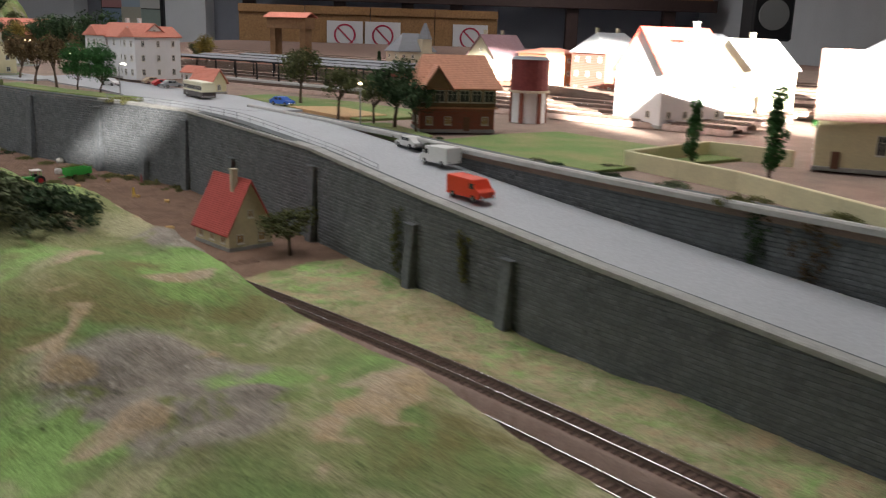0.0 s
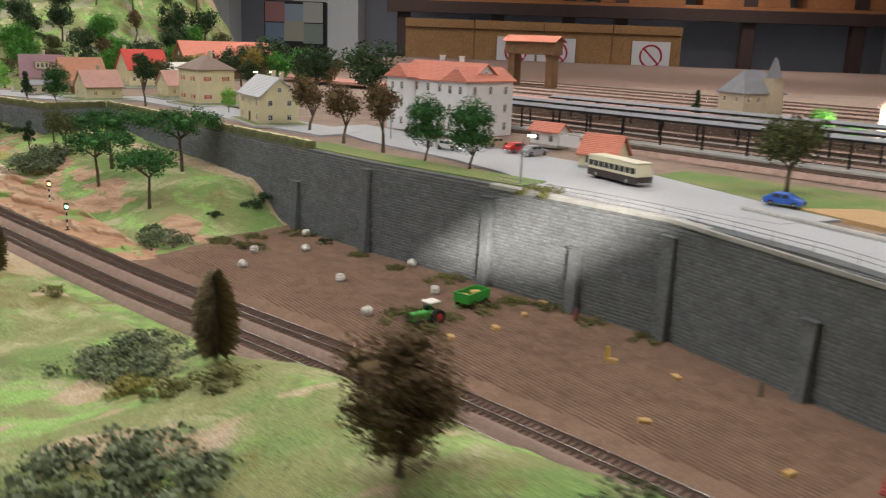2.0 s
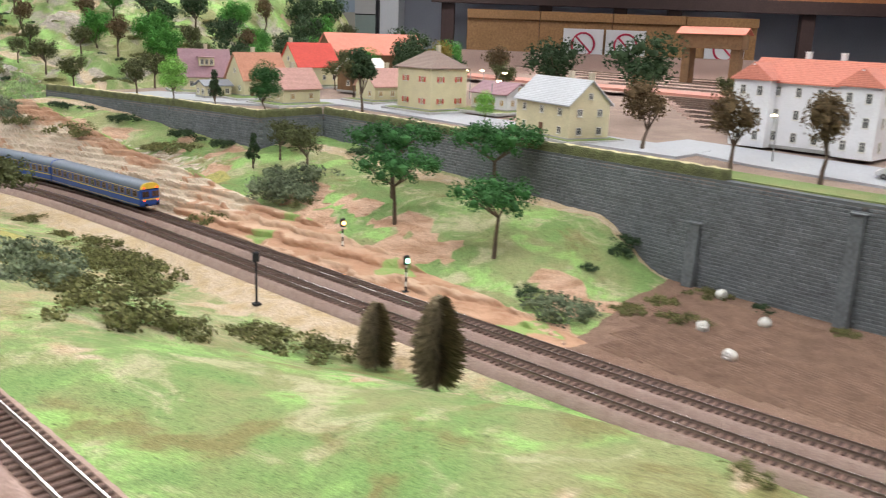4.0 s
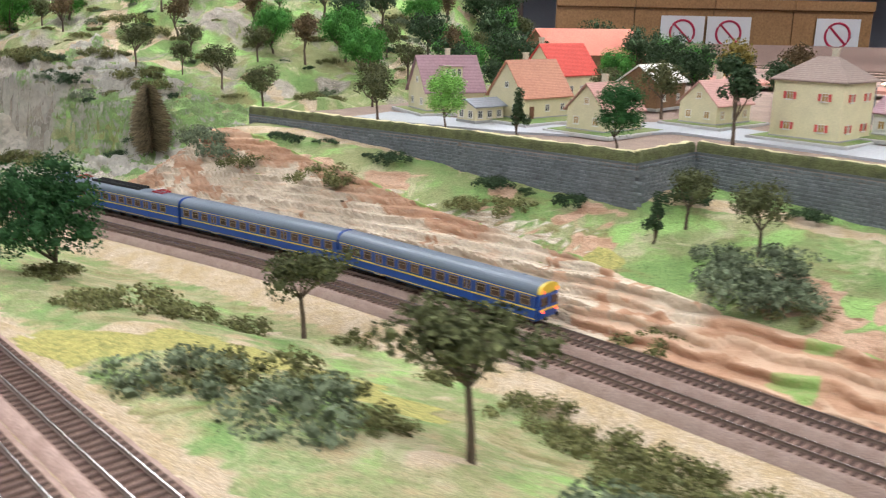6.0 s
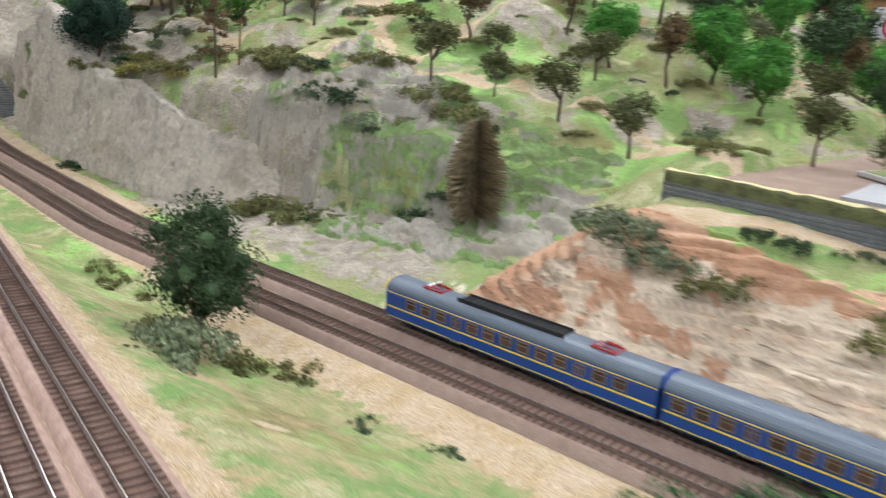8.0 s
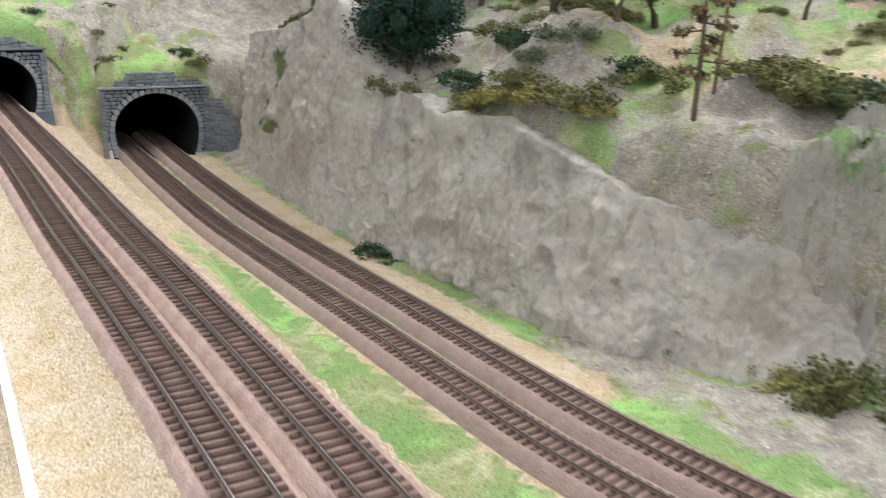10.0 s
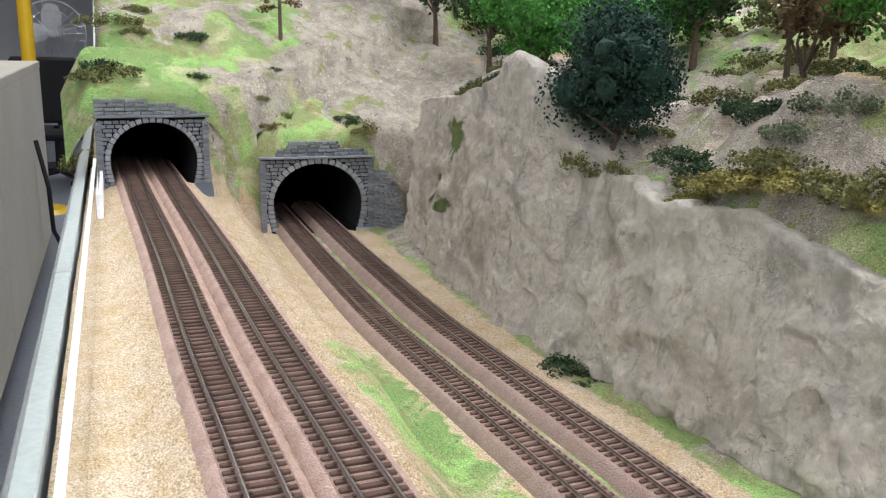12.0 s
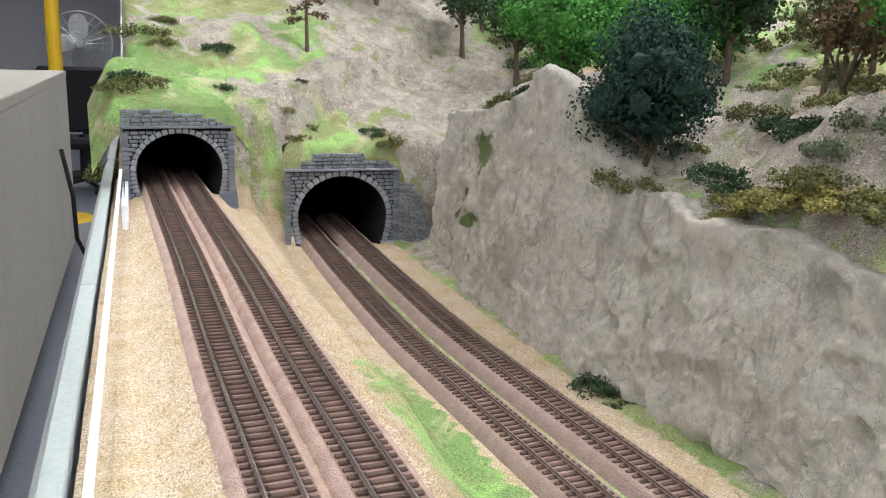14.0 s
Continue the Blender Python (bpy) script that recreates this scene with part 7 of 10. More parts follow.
for _k, _x, _y, _s in (
    ("dark", -4.05, 4.25, 1.4), ("moss", -3.95, 4.2, 1.4), ("dark", -3.85, 4.1, 1.3), ("moss", -3.75, 3.95, 1.2), ("moss", -3.639, 3.698, 1.1), ("dark", -3.60, 3.67, 1.0),
    ("dark", -3.298, 3.45, 0.9), ("moss", -3.306, 3.833, 1.2), ("moss", -3.27, 3.72, 1.1), ("dark", -3.18, 3.62, 1.1), ("dark", -3.22, 3.52, 1.1), ("moss", -3.16, 3.50, 1.0),
    ("moss", -2.93, 3.203, 1.5), ("yellow", -2.96, 3.20, 1.1), ("moss", -2.90, 3.20, 1.2), ("moss", -2.87, 3.187, 1.2), ("moss", -2.84, 3.175, 1.1), ("dark", -2.908, 3.285, 1.1), ("dark", -2.881, 3.30, 1.2), ("dark", -2.848, 3.28, 1.1), ("dark", -2.82, 3.29, 1.0), ("moss", -2.704, 3.308, 1.2), ("moss", -2.654, 3.29, 1.3), ("dark", -2.61, 3.28, 1.2), ("dark", -2.685, 3.168, 1.1), ("dark", -2.655, 3.168, 1.2),
    ("moss", -2.946, 3.355, 1.3), ("dark", -2.92, 3.35, 1.2), ("moss", -2.97, 3.36, 1.2), ("moss", -2.828, 3.40, 1.1), ("moss", -2.826, 3.54, 1.3), ("dark", -2.79, 3.535, 1.3), ("moss", -2.76, 3.52, 1.2)):
    place(BUSH, _k, _x, _y, _s, group="hillside bushes")
_n = 0
while _n < 130:
    _x, _y = -4.15 + 2.05 * _rs.rand(), 3.12 + 0.75 * _rs.rand()
    _d, _fx = side(np.array([(_x, _y)]), NEAR[::6])
    if _d[0] < (0.19 if _x > -3.0 else 0.17) or inside([(_x, _y)], TOWN)[0] or min(abs(side(np.array([(_x, _y)]), _l)[0][0]) for _l in PATHS + [WASH]) < 0.03 or edge_in(_x, _y) < 0.06 or (_x < -3.6 and _d[0] < 0.26):
        continue
    if _x > -2.6 and _d[0] < 0.50:
        continue
    if fbm(np.array([_x]), np.array([_y]), 14.0, 3, 2.2)[0] < -0.05:
        continue
    place(BUSH, ("moss", "moss", "dark", "grey", "moss")[_n % 5], _x, _y, 0.4 + 0.55 * _rs.rand(), group="hillside bushes")
    _n += 1
def ivy(x, y, dx, dy, z0, z1, spread, leaf, label):
    """A trail of small leaves clinging to a wall face."""
    host = thing("ivy", Matrix(), label, "ivy", "ivy on the walls")
    n = 26
    cs, rr = [], []
    for k in range(n):
        t = k / (n - 1)
        w = spread * (0.35 + 0.65 * t) * LEAF.normal() * 0.5
        cs.append((x + dx * w - dy * 0.002, y + dy * w + dx * 0.002, z0 + (z1 - z0) * t))
        rr.append(0.0030 + 0.0025 * LEAF.rand())
    crown("foliage", cs, rr, 700, 0.0011, leaf, host)


ivy(-0.02, 1.192, -0.59, 0.80, 0.0, 0.075, 0.016, F_OLIVE, "olive green ivy trail on the stone retaining wall")
ivy(0.055, 1.085, -0.59, 0.80, 0.02, 0.07, 0.010, F_MOSS, "thin mossy ivy trail on the stone retaining wall")
ivy(0.352, 0.918, -0.63, 0.78, 0.075, 0.128, 0.030, F_BROWN, "russet brown creeper over the yard wall")
ivy(0.318, 0.960, -0.63, 0.78, 0.08, 0.126, 0.012, F_DARK, "dark green ivy on the yard wall")
for _k in PROTO:
    for _o in PROTO[_k]:
        if _o.name not in USED:
            for _c in list(_o.children):
                bpy.data.objects.remove(_c)
            bpy.data.objects.remove(_o)

# ---------------------------------------------------------------- the three-car train
M_BLUE = mat("deep_blue_gloss_paint", (0.012, 0.062, 0.29), 0.35, 0.08, 40.0, 500.0, 0.05, spec=0.5)
M_BLUE_D = mat("dark_blue_window_band", (0.012, 0.052, 0.235), 0.35, 0.08, 40.0, 500.0, 0.05, spec=0.5)
M_ROOFGREY = mat("grey_carriage_roof", (0.105, 0.135, 0.18), 0.42, 0.1, 30.0, 500.0, 0.05, spec=0.5)
M_YELLOW = mat("yellow_lining_paint", (0.72, 0.52, 0.06), 0.45, 0.06, 60.0, 500.0, 0.0, spec=0.5)
M_UNDER = mat("black_underframe", (0.018, 0.018, 0.02), 0.7, 0.2, 80.0, 500.0, 0.2)
M_REDPAINT = mat("red_pantograph_paint", (0.42, 0.025, 0.035), 0.4, 0.1, 60.0, 500.0, 0.0)
M_STEEL = mat("bright_steel", (0.62, 0.62, 0.60), 0.3, 0.08, 60.0, 400.0, 0.0, metal=1.0)
M_SEAT = mat("reddish_seats_behind_glass", (0.085, 0.045, 0.035), 0.25, 0.35, 120.0, 500.0, 0.0, tint=(0.03, 0.02, 0.02), spec=0.6, rnd=0.4)
M_FRAME = mat("tan_window_frame", (0.22, 0.155, 0.09), 0.5, 0.08, 60.0, 400.0, 0.0)
M_REDLAMP = glow("red_tail_lamp", (1.0, 0.06, 0.03), 3.0)
LEN, HALF = 0.2965, 0.0172


def car_profile():
    """Half-section of a carriage: straight sides, tumblehome and an arched roof."""
    sides = [(HALF * 0.94, 0.0075), (HALF, 0.0115), (HALF, 0.0335), (HALF * 0.97, 0.0365)]
    roof = [(HALF * 0.97 * math.cos(a) ** 0.75, 0.0365 + 0.0098 * math.sin(a)) for a in np.linspace(0.0, math.pi / 2, 8)]
    return sides, roof


def window_bm(w, h):
    bm = bmesh.new()
    for x, z, sx, sz in ((0, 0, w, 0.0008), (0, h - 0.0008, w, 0.0008), (-w / 2 + 0.0004, 0, 0.0008, h), (w / 2 - 0.0004, 0, 0.0008, h), (0, h * 0.62, w, 0.0004)):
        box(bm, x, 0, z, sx, 0.0008, sz)
    me = bpy.data.meshes.new("window")
    bm.to_mesh(me)
    bm.free()
    me.materials.append(M_FRAME)
    bm = bmesh.new()
    box(bm, 0, 0.0002, 0.0004, w - 0.0006, 0.0003, h - 0.0008)
    pane = bpy.data.meshes.new("pane")
    bm.to_mesh(pane)
    bm.free()
    pane.materials.append(M_SEAT)
    return me, pane


WIN, DOORWIN = window_bm(0.0126, 0.0098), window_bm(0.0042, 0.0102)


def carriage(kind, label, m):
    host = thing("railway_carriage", m, label, "railway carriage", "carriages of the blue train")
    sides, roof = car_profile()
    prof = [(-y, z) for y, z in sides[::-1]] + sides
    bm = bmesh.new()
    prism(bm, sides + [(-y, z) for y, z in sides[::-1]], -LEN / 2, LEN / 2)
    part("body", bm, M_BLUE, host)
    bm = bmesh.new()
    prism(bm, [(y * 1.012, z) for y, z in roof] + [(-y * 1.012, z) for y, z in roof[-2::-1]], -LEN / 2 - 0.0004, LEN / 2 + 0.0004)
    part("roof", bm, M_ROOFGREY, host, "grey arched roof", smooth=False)
    for s in (-1, 1):
        y = s * (HALF + 0.0002)
        bm = bmesh.new()
        box(bm, 0, y, 0.0222, LEN - 0.002, 0.0006, 0.0108)
        part("window_band", bm, M_BLUE_D, host)
        for z, t in ((0.0195, 0.0013), (0.0345, 0.0007), (0.0098, 0.0005)):
            bm = bmesh.new()
            box(bm, 0, y, z, LEN - 0.001, 0.0009, t)
            part("stripe", bm, M_YELLOW, host)
        x, row = -LEN / 2 + 0.013, []
        plan = "WWWDWWWWWWDWWWW" if kind != "motor" else "SWWWDWWBWWWDWWS"
        step = (LEN - 0.026) / (len(plan) - 1)
        for k, c in enumerate(plan):
            xx = (x + k * step) * (1 if s < 0 else -1)
            if c in "WB":
                ob = new("window", WIN[0])
                ob.parent = host
                ob.matrix_basis = pose(xx, s * (HALF + 0.0006), 0.0232, 0, 0, 0 if s < 0 else 180)
                pn = new("pane", WIN[1])
                pn.parent = ob
            elif c == "D":
                bm = bmesh.new()
                box(bm, xx, y, 0.0095, 0.0128, 0.0007, 0.0248)
                door = part("door", bm, M_BLUE, host)
                for dx in (-0.003, 0.003):
                    ob = new("window", DOORWIN[0])
                    ob.parent = host
                    ob.matrix_basis = pose(xx + dx, s * (HALF + 0.0008), 0.0228, 0, 0, 0 if s < 0 else 180)
                    pn = new("pane", DOORWIN[1])
                    pn.parent = ob
                bm = bmesh.new()
                box(bm, xx, s * (HALF + 0.0007), 0.0086, 0.0125, 0.0014, 0.0007)
                part("step", bm, M_STEEL, host)
    bm = bmesh.new()
    box(bm, 0, 0, 0.0052, LEN * 0.90, HALF * 1.5, 0.0026)
    for x in (-0.06, -0.03, 0.0, 0.03, 0.06):
        box(bm, x, 0, 0.0022, 0.018, HALF * 1.6, 0.0045, bevel=0.0005)
    part("underframe", bm, M_UNDER, host)
    for bx in (-LEN * 0.36, LEN * 0.36):
        bm = bmesh.new()
        for s in (-1, 1):
            box(bm, bx, s * 0.0122, 0.0035, 0.040, 0.002, 0.0035, bevel=0.0005)
        box(bm, bx, 0, 0.0045, 0.012, 0.022, 0.003)
        bogie = part("bogie", bm, M_UNDER, host)
        for wx in (-0.0135, 0.0135):
            for s in (-1, 1):
                bm = bmesh.new()
                disc(bm, bx + wx, s * 0.0086, 0.0058, 0.0056, 0.0022, 16, "y")
                part("wheel", bm, M_UNDER, bogie)
    for k in range(7):
        bm = bmesh.new()
        box(bm, -LEN / 2 + 0.03 + k * 0.039, -0.005 if k % 2 else 0.006, 0.0452 if kind != "motor" else 0.0455, 0.006, 0.003, 0.0011, bevel=0.0003)
        if kind != "motor":
            part("roof_vent", bm, M_ROOFGREY, host)
        else:
            bm.free()
    for s in (-1, 1):
        bm = bmesh.new()
        box(bm, s * (LEN / 2 + 0.0012), 0, 0.010, 0.0026, 0.014, 0.026, bevel=0.0005)
        part("gangway", bm, M_UNDER, host)
        if kind != "tail" or s < 0:
            bm = bmesh.new()
            prism(bm, [(y, z + 0.0005) for y, z in roof] + [(-y, z + 0.0005) for y, z in roof[-2::-1]], s * (LEN / 2 + 0.0004), s * (LEN / 2 + 0.0018))
            part("end_cap", bm, M_BLUE, host)
    if kind == "motor":
        bm = bmesh.new()
        for s in (-1, 1):
            box(bm, -0.006, s * 0.0085, 0.0445, 0.118, 0.0015, 0.0045, bevel=0.0004)
        for k in range(17):
            box(bm, -0.061 + k * 0.0069, 0, 0.0445, 0.0009, 0.0165, 0.0040)
        box(bm, -0.006, 0, 0.0440, 0.117, 0.016, 0.0030)
        part("resistor_box", bm, M_UNDER, host, "black slatted resistor housing on the roof")
        for px in (-0.098, 0.092):
            panto = thing("pantograph", Matrix(), "", "")
            panto.parent = host
            bm = bmesh.new()
            for s in (-1, 1):
                box(bm, px, s * 0.0075, 0.0462, 0.024, 0.0011, 0.0013)
                box(bm, px + s * 0.0105, 0, 0.0462, 0.0011, 0.017, 0.0013)
                tube(bm, [(px - 0.010, s * 0.0072, 0.0478), (px + 0.008, s * 0.0055, 0.0497)], [0.0005, 0.0004], 5)
                tube(bm, [(px + 0.011, s * 0.0062, 0.0478), (px - 0.006, s * 0.005, 0.0505)], [0.0005, 0.0004], 5)
            for x in (-0.010, 0.010):
                for s in (-1, 1):
                    disc(bm, px + x, s * 0.0062, 0.0455, 0.0011, 0.003, 8)
            part("pantograph_frame", bm, M_REDPAINT, panto)
            bm = bmesh.new()
            box(bm, px - 0.004, 0, 0.0502, 0.0016, 0.019, 0.0009, bevel=0.0003)
            part("contact_strip", bm, M_STEEL, panto)
    if kind in ("tail", "motor"):
        e = 1 if kind == "tail" else -1
        bm = bmesh.new()
        prism(bm, [(y * 0.99, z) for y, z in roof] + [(-y * 0.99, z) for y, z in roof[-2::-1]], e * (LEN / 2 + 0.0005), e * (LEN / 2 + 0.0045))
        part("cab_brow", bm, M_YELLOW, host, "yellow cab brow")
        bm = bmesh.new()
        box(bm, e * (LEN / 2 + 0.002), 0, 0.0095, 0.004, HALF * 1.9, 0.0265, bevel=0.0012)
        part("cab_front", bm, M_BLUE, host)
        bm = bmesh.new()
        box(bm, e * (LEN / 2 + 0.0042), 0, 0.0185, 0.0008, HALF * 1.85, 0.0018)
        part("stripe", bm, M_YELLOW, host)
        for s in (-1, 1):
            bm = bmesh.new()
            box(bm, e * (LEN / 2 + 0.0042), s * 0.0088, 0.0235, 0.0008, 0.012, 0.009, bevel=0.0003)
            part("windscreen", bm, M_SEAT, host)
            for z in (0.0175, 0.0385):
                bm = bmesh.new()
                disc(bm, e * (LEN / 2 + 0.0048), s * 0.0115, z, 0.0014, 0.001, 10, "x")
                part("lamp", bm, M_REDLAMP if (e > 0) else M_STEEL, host)
            bm = bmesh.new()
            disc(bm, e * (LEN / 2 + 0.0075), s * 0.010, 0.0118, 0.0022, 0.002, 12, "x")
            part("buffer", bm, M_UNDER, host)
    return host


def along(line, s):
    d = np.r_[0, np.cumsum(np.linalg.norm(np.diff(line, axis=0), axis=1))]
    return Vector((float(np.interp(s, d, line[:, 0])), float(np.interp(s, d, line[:, 1])), 0))


_d = np.r_[0, np.cumsum(np.linalg.norm(np.diff(FAR, axis=0), axis=1))]
_front = float(np.interp(2.60, -FAR[:, 0], _d))  # where the train's nose stands
for _i, (_kind, _label) in enumerate((("motor", "blue and yellow motor carriage with red pantographs on the roof"), ("middle", "blue and yellow carriage with a grey roof, middle of the train"), ("tail", "blue and yellow driving trailer with a yellow cab brow"))):
    _s = _front - _i * 0.3025
    _a, _b = along(FAR, _s - 0.045), along(FAR, _s - 0.25)
    _c, _t = (_a + _b) / 2, (_b - _a).normalized()
    carriage(_kind, _label, pose(_c.x, _c.y, 0.0, 0, 0, math.degrees(math.atan2(_t.y, _t.x))))

# ---------------------------------------------------------------- buildings
def tiles(name, rgb, tint, pitch=0.0026):
    """Roof tiles: courses in relief with varied tone."""
    m = mat(name, rgb, 0.75, 0.16, 60.0, 300.0, 0.0, tint=tint)
    n, l = m.node_tree.nodes, m.node_tree.links
    b = n["Principled BSDF"]
    w = n.new("ShaderNodeTexWave")
    w.bands_direction = "Z"
    w.inputs["Scale"].default_value, w.inputs["Distortion"].default_value, w.inputs["Detail"].default_value = 1.0 / pitch / 6.28 * 2, 0.4, 1.0
    l.new(n.new("ShaderNodeTexCoord").outputs["Object"], w.inputs["Vector"])
    bp = n.new("ShaderNodeBump")
    bp.inputs["Strength"].default_value, bp.inputs["Distance"].default_value = 0.6, 0.0006
    l.new(w.outputs[0], bp.inputs["Height"]), l.new(bp.outputs[0], b.inputs["Normal"])
    return m


def brickwork(name, rgb, mortar):
    m = mat(name, rgb, 0.85, 0.15, 60.0, 300.0, 0.0)
    n, l = m.node_tree.nodes, m.node_tree.links
    b = n["Principled BSDF"]
    t = n.new("ShaderNodeTexBrick")
    t.inputs["Scale"].default_value, t.inputs["Mortar Size"].default_value = 120.0, 0.03
    t.inputs["Color1"].default_value, t.inputs["Color2"].default_value, t.inputs["Mortar"].default_value = (*rgb, 1), (*[c * 0.75 for c in rgb], 1), (*mortar, 1)
    co, mp = n.new("ShaderNodeTexCoord"), n.new("ShaderNodeMapping")
    mp.inputs["Rotation"].default_value = (radians(90), 0, 0)
    l.new(co.outputs["Object"], mp.inputs["Vector"]), l.new(mp.outputs[0], t.inputs["Vector"]), l.new(t.outputs[0], b.inputs["Base Color"])
    return m


W_CREAM = mat("cream_render", (0.66, 0.60, 0.40), 0.8, 0.1, 40.0, 400.0, 0.15, depth=0.0005)
W_YELLOW = mat("pale_yellow_render", (0.70, 0.64, 0.42), 0.8, 0.1, 40.0, 400.0, 0.15, depth=0.0005)
W_WHITE = mat("white_render", (0.74, 0.74, 0.76), 0.8, 0.07, 40.0, 400.0, 0.15, depth=0.0005)
W_PINK = mat("pinkish_render", (0.62, 0.53, 0.44), 0.8, 0.1, 40.0, 400.0, 0.15, depth=0.0005)
W_BEIGE = mat("beige_render", (0.56, 0.50, 0.38), 0.8, 0.1, 40.0, 400.0, 0.15, depth=0.0005)
W_BRICK = brickwork("red_brickwork", (0.30, 0.085, 0.055), (0.20, 0.12, 0.10))
W_OBRICK = brickwork("orange_brickwork", (0.48, 0.22, 0.12), (0.34, 0.24, 0.18))
W_WOOD = mat("brown_timber", (0.20, 0.115, 0.06), 0.75, 0.25, 60.0, 500.0, 0.4, depth=0.0006)
R_RED = tiles("bright_red_roof_tiles", (0.62, 0.085, 0.065), (0.48, 0.06, 0.05))
R_DARKRED = tiles("dark_red_roof_tiles", (0.42, 0.075, 0.065), (0.32, 0.055, 0.05))
R_ORANGE = tiles("orange_roof_tiles", (0.52, 0.25, 0.165), (0.42, 0.19, 0.125))
R_SALMON = tiles("salmon_roof_tiles", (0.60, 0.22, 0.16), (0.50, 0.17, 0.12))
R_PINK = tiles("faded_pink_roof_tiles", (0.52, 0.30, 0.26), (0.42, 0.24, 0.20))
R_PURPLE = tiles("mauve_roof_tiles", (0.34, 0.21, 0.24), (0.27, 0.165, 0.19))
R_BROWN = tiles("brown_roof_tiles", (0.27, 0.20, 0.17), (0.21, 0.15, 0.13))
R_GREY = tiles("light_grey_roof_sheets", (0.52, 0.54, 0.57), (0.43, 0.45, 0.48))
R_SLATE = tiles("slate_grey_roof", (0.25, 0.26, 0.29), (0.19, 0.20, 0.22))
R_WHITE = tiles("off_white_roof_sheets", (0.72, 0.70, 0.66), (0.62, 0.60, 0.56))
M_PANE = mat("dark_window_glass", (0.05, 0.055, 0.06), 0.12, 0.2, 80.0, 300.0, 0.0, spec=0.6)
M_WFRAME = mat("white_window_frame", (0.68, 0.66, 0.60), 0.6, 0.08, 60.0, 300.0, 0.0)
M_OCHREPANE = mat("amber_window", (0.42, 0.24, 0.07), 0.4, 0.25, 80.0, 300.0, 0.0)
M_SHUTTER = mat("red_shutter_paint", (0.60, 0.10, 0.09), 0.6, 0.1, 60.0, 300.0, 0.0)
M_DOOR = mat("brown_door_paint", (0.16, 0.075, 0.045), 0.6, 0.15, 60.0, 300.0, 0.1)
M_PLINTH = mat("grey_plinth", (0.36, 0.36, 0.35), 0.85, 0.15, 60.0, 400.0, 0.2)
_WINS = {}


def win_mesh(w, h, frame, pane):
    key = (round(w, 4), round(h, 4), frame.name, pane.name)
    if key not in _WINS:
        bm = bmesh.new()
        t = 0.0009
        xs, zs = (-w / 2 - t, -w / 2, -t * 0.3, t * 0.3, w / 2, w / 2 + t), (-t, 0, h * 0.66, h * 0.66 + t * 0.5, h, h + t)
        grid = [[bm.verts.new((gx, -0.0008, gz)) for gz in zs] for gx in xs]
        for i in range(5):
            for k in range(5):
                if not (i in (1, 3) and k in (1, 3)):
                    bm.faces.new((grid[i][k], grid[i + 1][k], grid[i + 1][k + 1], grid[i][k + 1]))
        wall_side = bmesh.ops.extrude_face_region(bm, geom=bm.faces[:])
        bmesh.ops.translate(bm, verts=[v for v in wall_side["geom"] if isinstance(v, bmesh.types.BMVert)], vec=(0, 0.0016, 0))
        bmesh.ops.recalc_face_normals(bm, faces=bm.faces[:])
        a = bpy.data.meshes.new("window")
        bm.to_mesh(a)
        bm.free()
        a.materials.append(frame)
        bm = bmesh.new()
        box(bm, 0, 0.0003, 0, w, 0.0006, h)
        b = bpy.data.meshes.new("pane")
        bm.to_mesh(b)
        bm.free()
        b.materials.append(pane)
        bm = bmesh.new()
        box(bm, 0, -0.0008, -0.0019, w + 0.003, 0.0030, 0.0009)
        c = bpy.data.meshes.new("window_sill")
        bm.to_mesh(c)
        bm.free()
        c.materials.append(frame)
        _WINS[key] = (a, b, c)
    return _WINS[key]


def put_window(host, x, y, z, rot, w, h, frame, pane, shutter=None):
    a, b, c = win_mesh(w, h, frame, pane)
    ob = new("window", a)
    ob.parent = host
    ob.matrix_basis = pose(x, y, z, 0, 0, rot)
    p = new("pane", b)
    p.parent = ob
    s = new("window_sill", c)
    s.parent = ob
    if shutter:
        for s in (-1, 1):
            bm = bmesh.new()
            box(bm, s * (w * 0.75 + 0.0012), -0.0008, 0, w * 0.5, 0.0010, h)
            part("shutter", bm, shutter, ob)


def roof_gable(bm, w, d, h, rh, over=0.005, hipped=0.0, thick=0.0022):
    """A pitched roof as a solid cap with overhang; hipped pulls the ridge ends in."""
    X, Y = w / 2 + over, d / 2 + over
    k = rh / (d / 2)
    z0 = h - over * k
    lo = [bm.verts.new(v) for v in ((-X, -Y, z0), (X, -Y, z0), (X, Y, z0), (-X, Y, z0))]
    hi = [bm.verts.new((sx * (X - hipped), 0, h + rh)) for sx in (-1, 1)]
    lo2 = [bm.verts.new((v.co.x, v.co.y, v.co.z + thick)) for v in lo]
    hi2 = [bm.verts.new((v.co.x, 0, v.co.z + thick)) for v in hi]
    bm.faces.new((lo2[0], lo2[1], hi2[1], hi2[0])), bm.faces.new((lo2[2], lo2[3], hi2[0], hi2[1]))
    bm.faces.new((lo[1], lo[0], hi[0], hi[1])), bm.faces.new((lo[3], lo[2], hi[1], hi[0]))
    for a, b in ((0, 1), (2, 3)):
        bm.faces.new((lo[a], lo[b], lo2[b], lo2[a]))
    for (a, b), k in (((3, 0), 0), ((1, 2), 1)):
        if hipped:
            bm.faces.new((lo2[a], lo2[b], hi2[k]))
            bm.faces.new((lo[b], lo[a], hi[k]))
            bm.faces.new((lo[a], lo[b], lo2[b], lo2[a]))
        bm.faces.new((lo[a], lo2[a], hi2[k], hi[k])), bm.faces.new((lo[b], hi[k], hi2[k], lo2[b]))
    return bm


